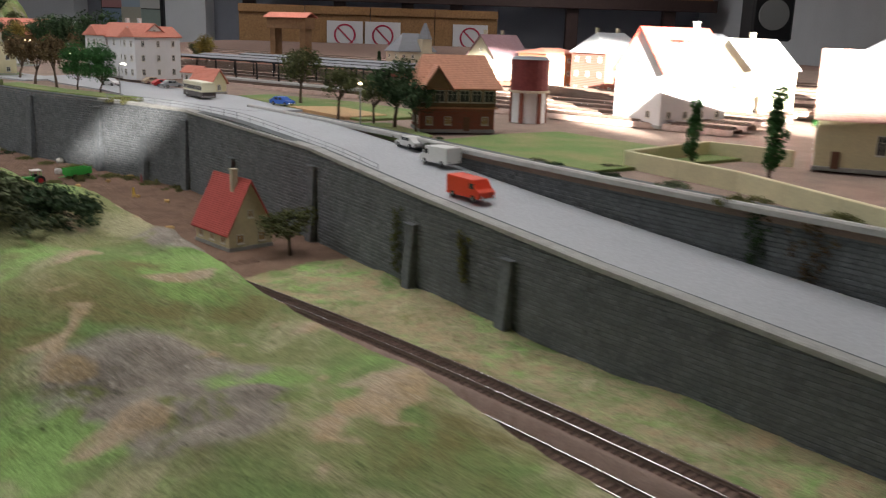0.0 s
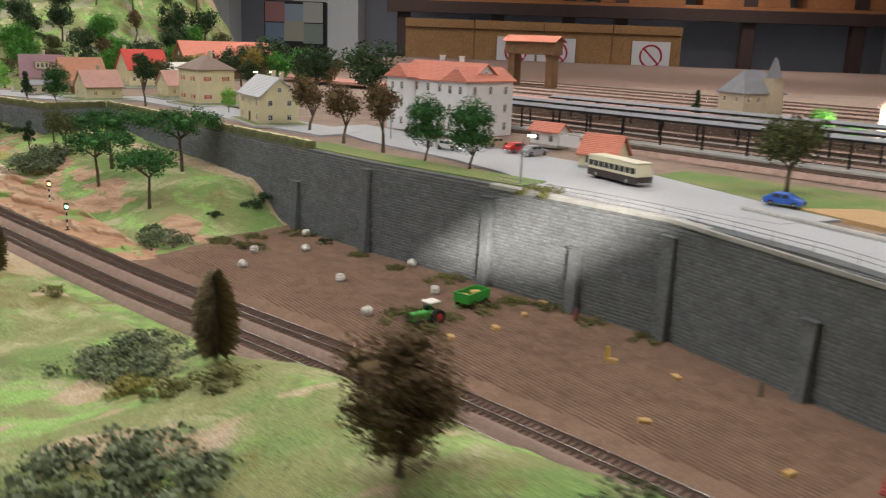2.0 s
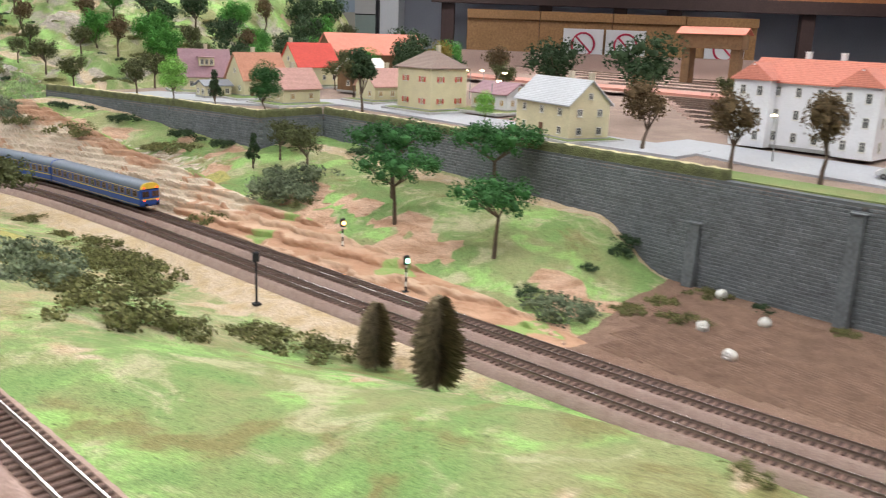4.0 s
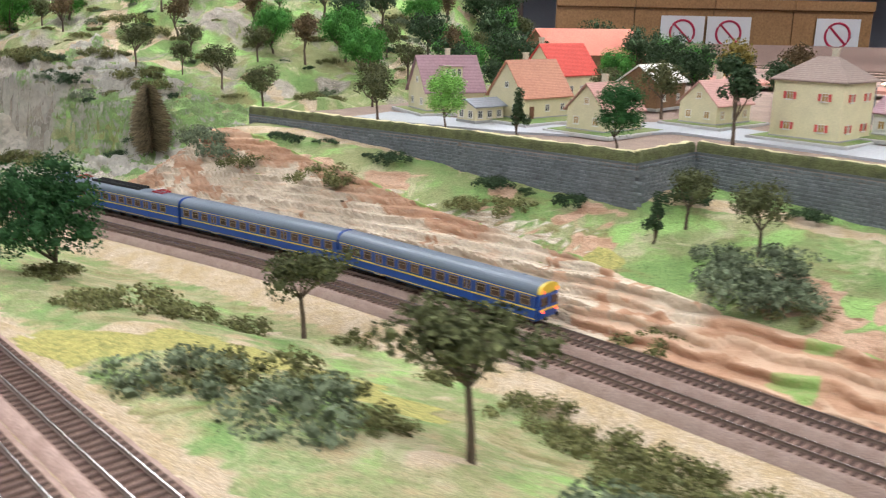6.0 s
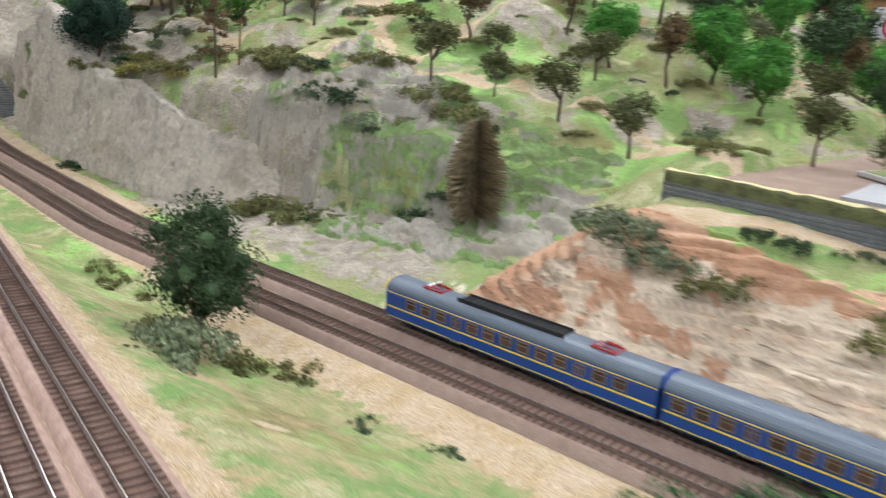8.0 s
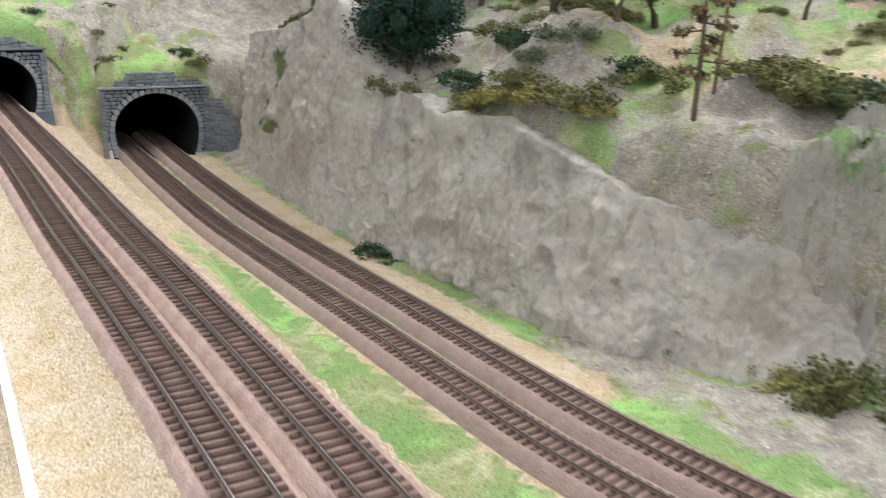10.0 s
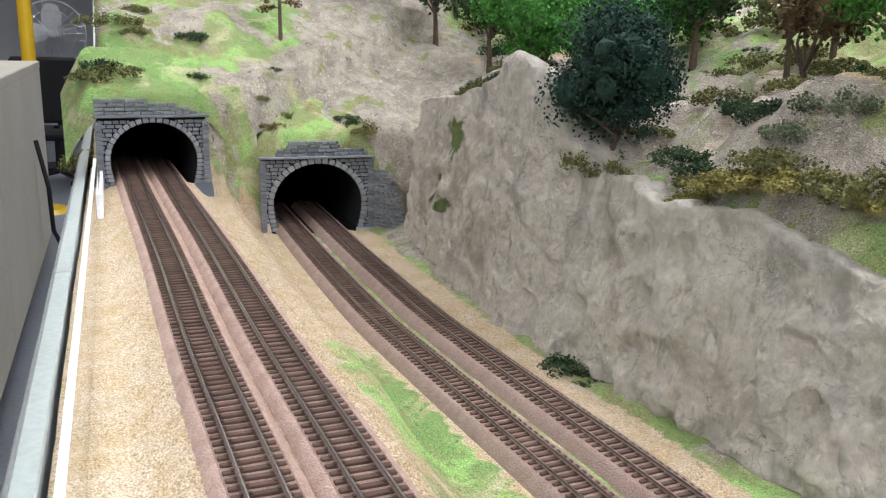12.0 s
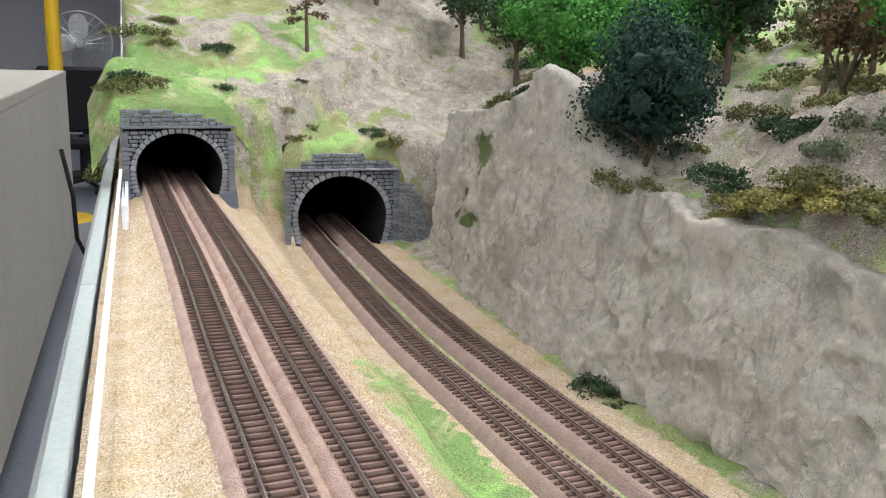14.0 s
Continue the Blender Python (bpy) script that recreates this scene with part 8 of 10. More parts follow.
def walls_gable(bm, w, d, h, rh, gabled=True):
    prof = [(-d / 2, 0), (d / 2, 0), (d / 2, h)] + ([(0, h + rh)] if gabled else []) + [(-d / 2, h)]
    return prism(bm, prof, -w / 2, w / 2)


def house(x, y, rz, w, d, h, rh, wall, roof, label, cols=(3, 2), rows=1, z=None, hipped=None, chimney=None, shutter=None, door=None, pane=None, lot=None, name="house", win=(0.0085, 0.0105), gable_win=True, dormer=None):
    """A model house: gabled or hipped, with windows one by one, door, chimney and plinth."""
    zz = town_or_ground(x, y) if z is None else z
    host = thing(name, pose(x, y, zz + 0.0005, 0, 0, rz), label, name.replace("_", " "), "model buildings")
    pane = pane or M_PANE
    bm = bmesh.new()
    walls_gable(bm, w, d, h, rh, hipped is None)
    part("wall", bm, wall, host)
    bm = bmesh.new()
    box(bm, 0, 0, -0.001, w + 0.003, d + 0.003, 0.0055, bevel=0.0005)
    part("plinth", bm, M_PLINTH, host)
    bm = bmesh.new()
    roof_gable(bm, w, d, h, rh, 0.005, hipped or 0.0)
    part("roof", bm, roof, host)
    fh = h / rows
    for r in range(rows):
        zc = fh * r + fh * 0.34
        for side_y, rot in ((-d / 2 - 0.0003, 0), (d / 2 + 0.0003, 180)):
            for k in range(cols[0]):
                xx = (k + 0.5) / cols[0] * w - w / 2
                if door is not None and r == 0 and rot == 0 and k == door:
                    bm = bmesh.new()
                    box(bm, xx, side_y - 0.0006, 0.002, 0.010, 0.0016, min(0.021, fh * 0.8), bevel=0.0003)
                    part("door", bm, M_DOOR, host)
                    continue
                put_window(host, xx, side_y, zc, rot, win[0], win[1], M_WFRAME, pane, shutter)
        for side_x, rot in ((w / 2 + 0.0003, 90), (-w / 2 - 0.0003, -90)):
            for k in range(cols[1]):
                put_window(host, side_x, (k + 0.5) / cols[1] * d - d / 2, zc, rot, win[0], win[1], M_WFRAME, pane, shutter)
    if gable_win and hipped is None:
        for side_x, rot in ((w / 2 + 0.0003, 90), (-w / 2 - 0.0003, -90)):
            put_window(host, side_x, 0, h + rh * 0.22, rot, win[0] * 0.8, win[1] * 0.8, M_WFRAME, pane)
    for cx in chimney or ():
        bm = bmesh.new()
        box(bm, cx * w / 2, d * 0.10, h + rh * 0.62, 0.008, 0.008, rh * 0.38 + 0.012, bevel=0.0005)
        box(bm, cx * w / 2, d * 0.10, h + rh + 0.012, 0.0095, 0.0095, 0.0016)
        part("chimney", bm, W_BEIGE if wall is not W_WHITE else W_WHITE, host)
    if dormer:
        bm = bmesh.new()
        box(bm, 0, -d * 0.24, h + rh * 0.36, dormer, d * 0.3, rh * 0.34)
        d_ = part("dormer", bm, wall, host)
        bm = bmesh.new()
        box(bm, 0, -d * 0.25, h + rh * 0.70, dormer + 0.006, d * 0.38, 0.002)
        part("dormer_roof", bm, roof, d_)
        for k in (-1, 0, 1):
            put_window(host, k * dormer / 3.2, -d * 0.39 - 0.0003, h + rh * 0.42, 0, 0.006, rh * 0.2, M_WFRAME, pane)
    if lot:
        bm = bmesh.new()
        box(bm, 0, 0, -0.004, lot[0], lot[1], 0.006, bevel=0.0008)
        g = link("garden_plot", bm, M_KERB)
        g.matrix_world = host.matrix_world @ Matrix.Translation((lot[2], lot[3], 0))
        tagged(g, "raised garden plot with a pale kerb round the house", "garden plot", "garden plots")
        bm = bmesh.new()
        box(bm, 0, 0, 0.0015, lot[0] - 0.010, lot[1] - 0.010, 0.0012)
        part("lawn", bm, M_LAWN, g)
    return host


house(-2.03, 3.195, 32, 0.115, 0.085, 0.040, 0.058, W_CREAM, R_PURPLE, "cream village house with a steep mauve roof and a dormer", (3, 2), 1, chimney=(0.1,), dormer=0.036, lot=(0.17, 0.14, 0.0, -0.01))
house(-1.87, 3.115, 48, 0.115, 0.085, 0.042, 0.055, W_CREAM, R_ORANGE, "cream village house with a steep orange tiled roof", (3, 2), 1, chimney=(-0.1,), door=0, lot=(0.19, 0.16, -0.01, -0.015))
house(-1.95, 3.045, 48, 0.065, 0.045, 0.028, 0.010, W_CREAM, R_SLATE, "low cream annex with a shallow grey roof", (3, 2), 1, gable_win=False)
house(-1.82, 3.40, 50, 0.13, 0.09, 0.055, 0.055, W_YELLOW, R_RED, "pale yellow house with a bright red tiled roof", (4, 2), 1, chimney=(-0.8,), lot=(0.17, 0.14, 0, 0))
house(-1.745, 2.975, 50, 0.095, 0.075, 0.036, 0.038, W_CREAM, R_PINK, "small cream bungalow with a faded pink roof", (2, 2), 1, chimney=(0.1,), pane=M_OCHREPANE, lot=(0.16, 0.13, 0.0, -0.005))
house(-1.56, 3.07, 48, 0.10, 0.07, 0.036, 0.034, W_CREAM, R_PINK, "small cream house with a faded pink roof", (3, 2), 1, chimney=(0.3,), pane=M_OCHREPANE, lot=(0.15, 0.12, 0, 0))
house(-1.645, 3.27, 55, 0.105, 0.08, 0.052, 0.028, W_WOOD, R_WHITE, "brown timber shed with an off-white roof", (2, 1), 1, gable_win=False, name="shed")
house(-1.43, 2.93, -41, 0.105, 0.10, 0.088, 0.030, W_YELLOW, R_BROWN, "two-storey pale yellow house with a brown hipped roof and red shutters", (2, 2), 2, hipped=0.042, chimney=(0.1,), shutter=M_SHUTTER, pane=M_OCHREPANE, lot=(0.155, 0.15, 0, 0))
house(-1.285, 2.95, -40, 0.10, 0.075, 0.036, 0.020, W_WHITE, R_PURPLE, "white chalet with a low brown roof", (4, 2), 1, pane=M_OCHREPANE, lot=(0.155, 0.15, 0.0, -0.02))
house(-1.165, 2.605, -55, 0.155, 0.082, 0.060, 0.036, W_CREAM, R_GREY, "two-storey cream house with a light grey metal roof", (3, 2), 2, chimney=(0.15, 0.85), door=1, lot=(0.20, 0.12, 0, 0))
house(-1.76, 3.95, 42, 0.34, 0.13, 0.075, 0.06, W_WOOD, R_SALMON, "long brown timber engine shed with a salmon red roof", (7, 2), 1, name="engine_shed")
house(-0.56, 2.365, -38, 0.062, 0.03, 0.030, 0.012, W_WHITE, R_SALMON, "small white hut with a red roof beside the station", (2, 1), 1, gable_win=False, name="hut")
house(-0.475, 2.145, -30, 0.062, 0.045, 0.026, 0.026, W_YELLOW, R_SALMON, "small kiosk with a red brown roof and a yellow front", (2, 1), 1, gable_win=False, name="kiosk")
house(-0.252, 1.362, 133, 0.088, 0.066, 0.030, 0.062, W_CREAM, R_DARKRED, "small cream farmhouse with a very steep dark red roof", (3, 2), 1, z=-0.014, chimney=(-0.35,), pane=M_OCHREPANE, name="farmhouse")
house(0.20, 2.64, 35, 0.12, 0.12, 0.085, 0.055, W_BEIGE, R_PURPLE, "tall beige town house with a mauve mansard roof", (3, 3), 3, chimney=(-0.6, 0.4))
house(0.335, 2.56, 35, 0.13, 0.11, 0.10, 0.012, W_OBRICK, R_SALMON, "orange brick town house with a flat red roof", (4, 3), 3, hipped=0.04)
house(0.475, 2.47, 35, 0.15, 0.12, 0.11, 0.045, W_BRICK, R_GREY, "dark red brick town house with a light grey roof", (4, 3), 3, hipped=0.03, chimney=(-0.5, 0.5))
house(0.44, 1.74, 28, 0.15, 0.12, 0.095, 0.07, W_WHITE, R_RED, "large white house with a bright red roof and dormers", (4, 2), 2, chimney=(0.8,), dormer=0.05)
house(0.62, 1.86, 28, 0.12, 0.12, 0.10, 0.05, W_BEIGE, R_GREY, "beige town house with a pale roof", (4, 2), 2, chimney=(0.2,))
house(0.66, 2.30, 30, 0.20, 0.13, 0.12, 0.04, W_WHITE, R_SLATE, "large white building with a slate roof", (5, 3), 3, hipped=0.04)
house(0.95, 1.75, 20, 0.3, 0.16, 0.13, 0.05, W_WHITE, R_SLATE, "long white building with a slate roof", (6, 3), 3, hipped=0.04)
house(0.615, 1.235, -24, 0.24, 0.13, 0.065, 0.075, W_YELLOW, R_PINK, "pale yellow chapel with a faded red roof", (5, 2), 1, door=0, name="chapel", win=(0.010, 0.022))


def station():
    host = house(-0.765, 2.53, -39, 0.20, 0.085, 0.105, 0.032, W_WHITE, R_SALMON, "three-storey white station building with a salmon tiled roof", (6, 2), 3, chimney=(-0.3, 0.25), name="station_building", win=(0.0075, 0.0135))
    for sx in (-1, 1):
        bm = bmesh.new()
        prof = [(-0.030, 0), (0.030, 0), (0.030, 0.108), (0, 0.108 + 0.022), (-0.030, 0.108)]
        prism(bm, prof, -0.066, 0.066)
        bm.transform(pose(sx * 0.083, 0, 0, 0, 0, 90))
        part("wing", bm, W_WHITE, host)
        bm = bmesh.new()
        roof_gable(bm, 0.132, 0.060, 0.108, 0.022, 0.005, 0.006)
        bm.transform(pose(sx * 0.083, 0, 0, 0, 0, 90))
        part("wing_roof", bm, R_SALMON, host)
        for r in range(3):
            for k in range(3):
                put_window(host, sx * 0.1133, -0.044 + 0.044 * k, 0.012 + r * 0.035, 90 * sx, 0.0075, 0.0135, M_WFRAME, M_PANE)
            for k in (-1, 1):
                put_window(host, sx * 0.083 + k * 0.014, -0.0663, 0.012 + r * 0.035, 0, 0.0075, 0.0135, M_WFRAME, M_PANE)
    return host


station()


def signal_box():
    host = house(0.05, 1.55, 10, 0.115, 0.078, 0.036, 0.004, W_BRICK, R_ORANGE, "red brick signal box with glazed floor and orange half-hipped roof", (4, 2), 1, hipped=0.02, name="signal_box", door=2, pane=M_OCHREPANE)
    bm = bmesh.new()
    box(bm, 0, 0, 0.036, 0.117, 0.080, 0.034)
    up = part("upper_floor", bm, W_WOOD, host, "dark timber upper floor")
    for k in range(6):
        put_window(host, -0.047 + k * 0.019, -0.0405, 0.046, 0, 0.014, 0.016, M_WFRAME, M_PANE)
    for k in range(4):
        put_window(host, 0.0588, -0.029 + k * 0.019, 0.046, 90, 0.014, 0.016, M_WFRAME, M_PANE)
    bm = bmesh.new()
    roof_gable(bm, 0.122, 0.086, 0.070, 0.042, 0.006, 0.018)
    part("main_roof", bm, R_ORANGE, host)
    bm = bmesh.new()
    prism(bm, [(-0.020, 0.066), (0.020, 0.066), (0, 0.096)], -0.03, 0.03)
    bm.transform(pose(-0.034, -0.028, 0, 0, 0, 90))
    part("cross_gable", bm, W_WOOD, host)
    bm = bmesh.new()
    roof_gable(bm, 0.062, 0.042, 0.068, 0.030, 0.004)
    bm.transform(pose(-0.034, -0.026, 0, 0, 0, 90))
    part("cross_roof", bm, R_ORANGE, host)


signal_box()


def water_tower():
    host = thing("water_tower", pose(0.188, 1.725, TOP), "round water tower with dark red tank on white base", "water tower", "model buildings")
    bm = bmesh.new()
    disc(bm, 0, 0, 0.026, 0.030, 0.052, 20)
    base = part("base", bm, W_WHITE, host)
    for k in range(6):
        bm = bmesh.new()
        box(bm, 0.0305 * math.cos(k * 1.047), 0.0305 * math.sin(k * 1.047), 0, 0.007, 0.004, 0.052, math.degrees(k * 1.047) + 90)
        part("pilaster", bm, W_BRICK, base)
    bm = bmesh.new()
    disc(bm, 0, 0, 0.054, 0.036, 0.004, 22)
    part("ledge", bm, W_BEIGE, host)
    bm = bmesh.new()
    disc(bm, 0, 0, 0.082, 0.033, 0.052, 22)
    bmesh.ops.bevel(bm, geom=[e for e in bm.edges if e.is_boundary], offset=0.001, affect="EDGES")
    part("tank", bm, mat("oxide_red_tank", (0.20, 0.045, 0.045), 0.7, 0.2, 60.0, 300.0, 0.1), host)
    bm = bmesh.new()
    disc(bm, 0, 0, 0.1105, 0.034, 0.005, 22, r2=0.028)
    part("lid", bm, R_SLATE, host)


water_tower()


def chateau():
    host = house(-0.05, 3.07, 30, 0.13, 0.09, 0.075, 0.05, W_BEIGE, R_SLATE, "grey-roofed station villa with a clock turret", (4, 2), 2, hipped=0.04, name="villa")
    bm = bmesh.new()
    box(bm, 0.03, -0.04, 0, 0.034, 0.034, 0.11)
    t = part("turret", bm, W_BEIGE, host)
    bm = bmesh.new()
    disc(bm, 0.03, -0.04, 0.135, 0.027, 0.05, 4, r2=0.004)
    part("spire", bm, R_SLATE, t)


chateau()


def yard_wall(pts, label, h=0.022):
    host = thing("garden_wall", Matrix(), label, "wall", "garden walls")
    for (ax, ay), (bx, by) in zip(pts, pts[1:]):
        n = max(1, int(math.hypot(bx - ax, by - ay) / 0.06))
        for k in range(n):
            x, y = ax + (bx - ax) * (k + 0.5) / n, ay + (by - ay) * (k + 0.5) / n
            bm = bmesh.new()
            box(bm, x, y, TOP - 0.002, math.hypot(bx - ax, by - ay) / n, 0.006, h, math.degrees(math.atan2(by - ay, bx - ax)), bevel=0.0008)
            part("wall_panel", bm, W_YELLOW, host)
    return host


yard_wall([(0.40, 0.86), (0.335, 1.07), (0.25, 1.215), (0.385, 1.335), (0.47, 1.26)], "low yellow plastered churchyard wall")

# ---------------------------------------------------------------- station yard
YD = np.array((0.76, -0.65))
YN = np.array((0.65, 0.76))
for _k in range(9):
    _o = np.array((-0.335, 2.29)) + YN * (0.02 + 0.062 * _k)
    _a, _b = _o - YD * (0.75 + 0.05 * _k), _o + YD * 1.1
    track("yard_track", np.array([_a + (_b - _a) * f for f in np.linspace(0, 1, 40)]), TOP + 0.014 + 0.012 * min(1, _k / 4), "weathered station yard track", None, 0.011)


def canopy(k, label):
    """A long platform roof on iron posts."""
    o = np.array((-0.335, 2.29)) + YN * k
    host = thing("platform_canopy", pose(o[0], o[1], TOP + 0.012, 0, 0, math.degrees(math.atan2(YD[1], YD[0]))), label, "platform canopy", "platform canopies")
    bm = bmesh.new()
    prism(bm, [(-0.024, 0.052), (0, 0.056), (0.024, 0.052), (0.024, 0.0545), (0, 0.0585), (-0.024, 0.0545)], -0.55, 0.36)
    part("roof", bm, R_SLATE, host)
    for s in (-1, 1):
        bm = bmesh.new()
        box(bm, -0.095, s * 0.024, 0.0505, 0.91, 0.002, 0.0035)
        part("gutter", bm, M_UNDER, host)
    for x in np.arange(-0.5, 0.34, 0.085):
        bm = bmesh.new()
        tube(bm, [(x, 0, 0), (x, 0, 0.054)], [0.0022, 0.0016], 6)
        box(bm, x, 0, 0.048, 0.0018, 0.040, 0.003)
        part("post", bm, M_UNDER, host)
    bm = bmesh.new()
    box(bm, -0.095, 0, 0, 0.95, 0.042, 0.010, bevel=0.001)
    pf = link("platform", bm, M_KERB)
    pf.matrix_world = host.matrix_world @ Matrix.Translation((0, 0, -0.004))
    tagged(pf, "grey station platform between the yard tracks", "platform", "station platforms")


for _k in range(6):
    _o = np.array((-0.335, 2.29)) + YN * (0.72 + 0.16 * _k)
    _a, _b = _o - YD * (1.35 + 0.25 * _k), _o + YD * 1.3
    track("yard_track", np.array([_a + (_b - _a) * f for f in np.linspace(0, 1, 40)]), TOP + 0.026, "weathered station yard track", None, 0.016)
canopy(0.32, "long grey platform canopy on dark posts among the sidings")
canopy(0.051, "long grey platform canopy on dark posts beside the square")
canopy(0.175, "long grey platform canopy on dark posts in the yard")


def long_wall(ax, ay, bx, by, h, material, label):
    host = thing("yard_boundary_wall", Matrix(), label, "wall")
    n = int(math.hypot(bx - ax, by - ay) / 0.08)
    for k in range(n):
        x, y = ax + (bx - ax) * (k + 0.5) / n, ay + (by - ay) * (k + 0.5) / n
        bm = bmesh.new()
        box(bm, x, y, TOP, math.hypot(bx - ax, by - ay) / n - 0.0008, 0.008, h, math.degrees(math.atan2(by - ay, bx - ax)), bevel=0.0008)
        part("wall_panel", bm, material, host)


long_wall(-0.10, 2.68, 0.24, 2.36, 0.034, W_BRICK, "long red brick wall behind the yard tracks")
sheet("platform_strip", [(-1.62, 4.05), (-0.9, 3.5), (-0.2, 2.95), (-0.12, 3.02), (-0.85, 3.62), (-1.55, 4.2)], None, mat("salmon_tile_paving", (0.50, 0.24, 0.19), 0.8, 0.15, 40.0, 300.0, 0.2, obj=False), 0.3, "salmon paved strip behind the yard", 0.02)

# ---------------------------------------------------------------- vehicles
M_TYRE = mat("black_tyre", (0.02, 0.02, 0.02), 0.8, 0.2, 80.0, 300.0, 0.1)
M_CHROME = mat("vehicle_chrome", (0.6, 0.6, 0.6), 0.25, 0.05, 50.0, 300.0, 0.0, metal=1.0)


def paint(name, rgb):
    return mat(name, rgb, 0.35, 0.05, 40.0, 300.0, 0.0, spec=0.5)


def vehicle(name, x, y, rz, prof, width, colour, glass, label, wheels, r=0.0036, roof=None, skirt=None):
    """A road vehicle from its side profile: body, glazing one by one, bumpers, lamps and wheels."""
    z = town_or_ground(x, y) + 0.0022
    host = thing(name, pose(x, y, z, 0, 0, rz), label, name.replace("_", " "), "parked vehicles")
    bm = bmesh.new()
    a = [bm.verts.new((px, -width / 2, pz)) for px, pz in prof]
    b = [bm.verts.new((px, width / 2, pz)) for px, pz in prof]
    bm.faces.new(a), bm.faces.new(b[::-1])
    for i in range(len(a)):
        j = (i + 1) % len(a)
        bm.faces.new((a[i], b[i], b[j], a[j]))
    bmesh.ops.bevel(bm, geom=bm.edges[:], offset=0.0011, segments=2, affect="EDGES", profile=0.6)
    part("body", bm, colour, host)
    for gx, gz, gw, gh in glass:
        for s in (-1, 1):
            bm = bmesh.new()
            box(bm, gx, s * width / 2, gz, gw, 0.0009, gh, bevel=0.0003)
            part("window", bm, M_PANE, host)
    lo, hi = min(p[0] for p in prof), max(p[0] for p in prof)
    for px in (lo, hi):
        bm = bmesh.new()
        box(bm, px, 0, 0.003, 0.0014, width * 0.96, 0.0016, bevel=0.0003)
        part("bumper", bm, M_CHROME, host)
        for s in (-1, 1):
            bm = bmesh.new()
            disc(bm, px * 1.005, s * width * 0.34, 0.0062, 0.0011, 0.0009, 10, "x")
            part("headlight", bm, M_CHROME, host)
    if roof:
        bm = bmesh.new()
        box(bm, (lo + hi) / 2, 0, roof[0], (hi - lo) * 0.97, width * 0.98, roof[1], bevel=0.0012)
        part("roof", bm, roof[2], host)
    if skirt:
        bm = bmesh.new()
        box(bm, (lo + hi) / 2, 0, 0.0022, (hi - lo) * 1.004, width * 1.02, skirt[0], bevel=0.0008)
        part("skirt", bm, skirt[1], host)
    for wx in wheels:
        for s in (-1, 1):
            bm = bmesh.new()
            disc(bm, wx, s * width * 0.46, r, r, 0.0028, 14, "y")
            w = part("wheel", bm, M_TYRE, host)
            bm = bmesh.new()
            disc(bm, wx, s * (width * 0.46 + 0.0008), r, r * 0.5, 0.0020, 10, "y")
            part("hubcap", bm, M_CHROME, w)
    return host


VAN = [(-0.028, 0.003), (0.028, 0.003), (0.029, 0.011), (0.022, 0.0135), (0.016, 0.0235), (-0.028, 0.0245)]
CAR = [(-0.024, 0.003), (0.024, 0.003), (0.0245, 0.0085), (0.012, 0.0105), (0.006, 0.0162), (-0.012, 0.0165), (-0.019, 0.0105), (-0.0245, 0.0095)]
VAN_GLASS = [(0.015, 0.0135, 0.008, 0.006)]
CAR_GLASS = [(-0.007, 0.0108, 0.009, 0.0042), (0.003, 0.0108, 0.008, 0.0042)]
vehicle("van", 0.062, 1.145, -52, VAN, 0.0235, paint("orange_red_van_paint", (0.75, 0.055, 0.02)), VAN_GLASS, "orange red panel van on the sloping street", (-0.017, 0.018))
vehicle("van", 0.030, 1.305, 128, VAN, 0.024, paint("white_van_paint", (0.72, 0.72, 0.70)), VAN_GLASS, "white box van on the street", (-0.017, 0.018))
vehicle("car", -0.012, 1.405, 125, CAR, 0.019, paint("white_car_paint", (0.70, 0.70, 0.68)), CAR_GLASS, "small white saloon car behind the white van", (-0.014, 0.015))
vehicle("car", -0.268, 1.875, -32, CAR, 0.0195, paint("bright_blue_car_paint", (0.03, 0.13, 0.55)), CAR_GLASS, "bright blue saloon car at the street corner", (-0.014, 0.015))
vehicle("car", -0.615, 2.275, 40, CAR, 0.019, paint("red_car_paint", (0.55, 0.03, 0.03)), CAR_GLASS, "red car parked by the station", (-0.014, 0.015))
vehicle("car", -0.585, 2.245, 40, CAR, 0.019, paint("grey_car_paint", (0.30, 0.31, 0.33)), CAR_GLASS, "grey car parked by the station", (-0.014, 0.015))
vehicle("car", -0.655, 2.33, 40, CAR, 0.019, paint("tan_car_paint", (0.45, 0.34, 0.24)), CAR_GLASS, "tan car parked by the station", (-0.014, 0.015))
vehicle("car", -0.735, 2.27, -30, CAR, 0.019, paint("pale_car_paint", (0.62, 0.62, 0.62)), CAR_GLASS, "pale grey car in front of the station", (-0.014, 0.015))
BUSP = [(-0.054, 0.003), (0.054, 0.003), (0.055, 0.016), (0.0525, 0.030), (-0.054, 0.031)]
vehicle("bus", -0.462, 2.015, -55, BUSP, 0.0285, paint("cream_bus_paint", (0.72, 0.68, 0.50)), [(-0.046 + 0.0115 * k, 0.0165, 0.0098, 0.0082) for k in range(9)], "cream and brown bus in the station square", (-0.033, 0.034), 0.0052, (0.0305, 0.0018, paint("cream_bus_roof", (0.76, 0.73, 0.56))), (0.011, paint("dark_brown_bus_side", (0.05, 0.035, 0.03))))


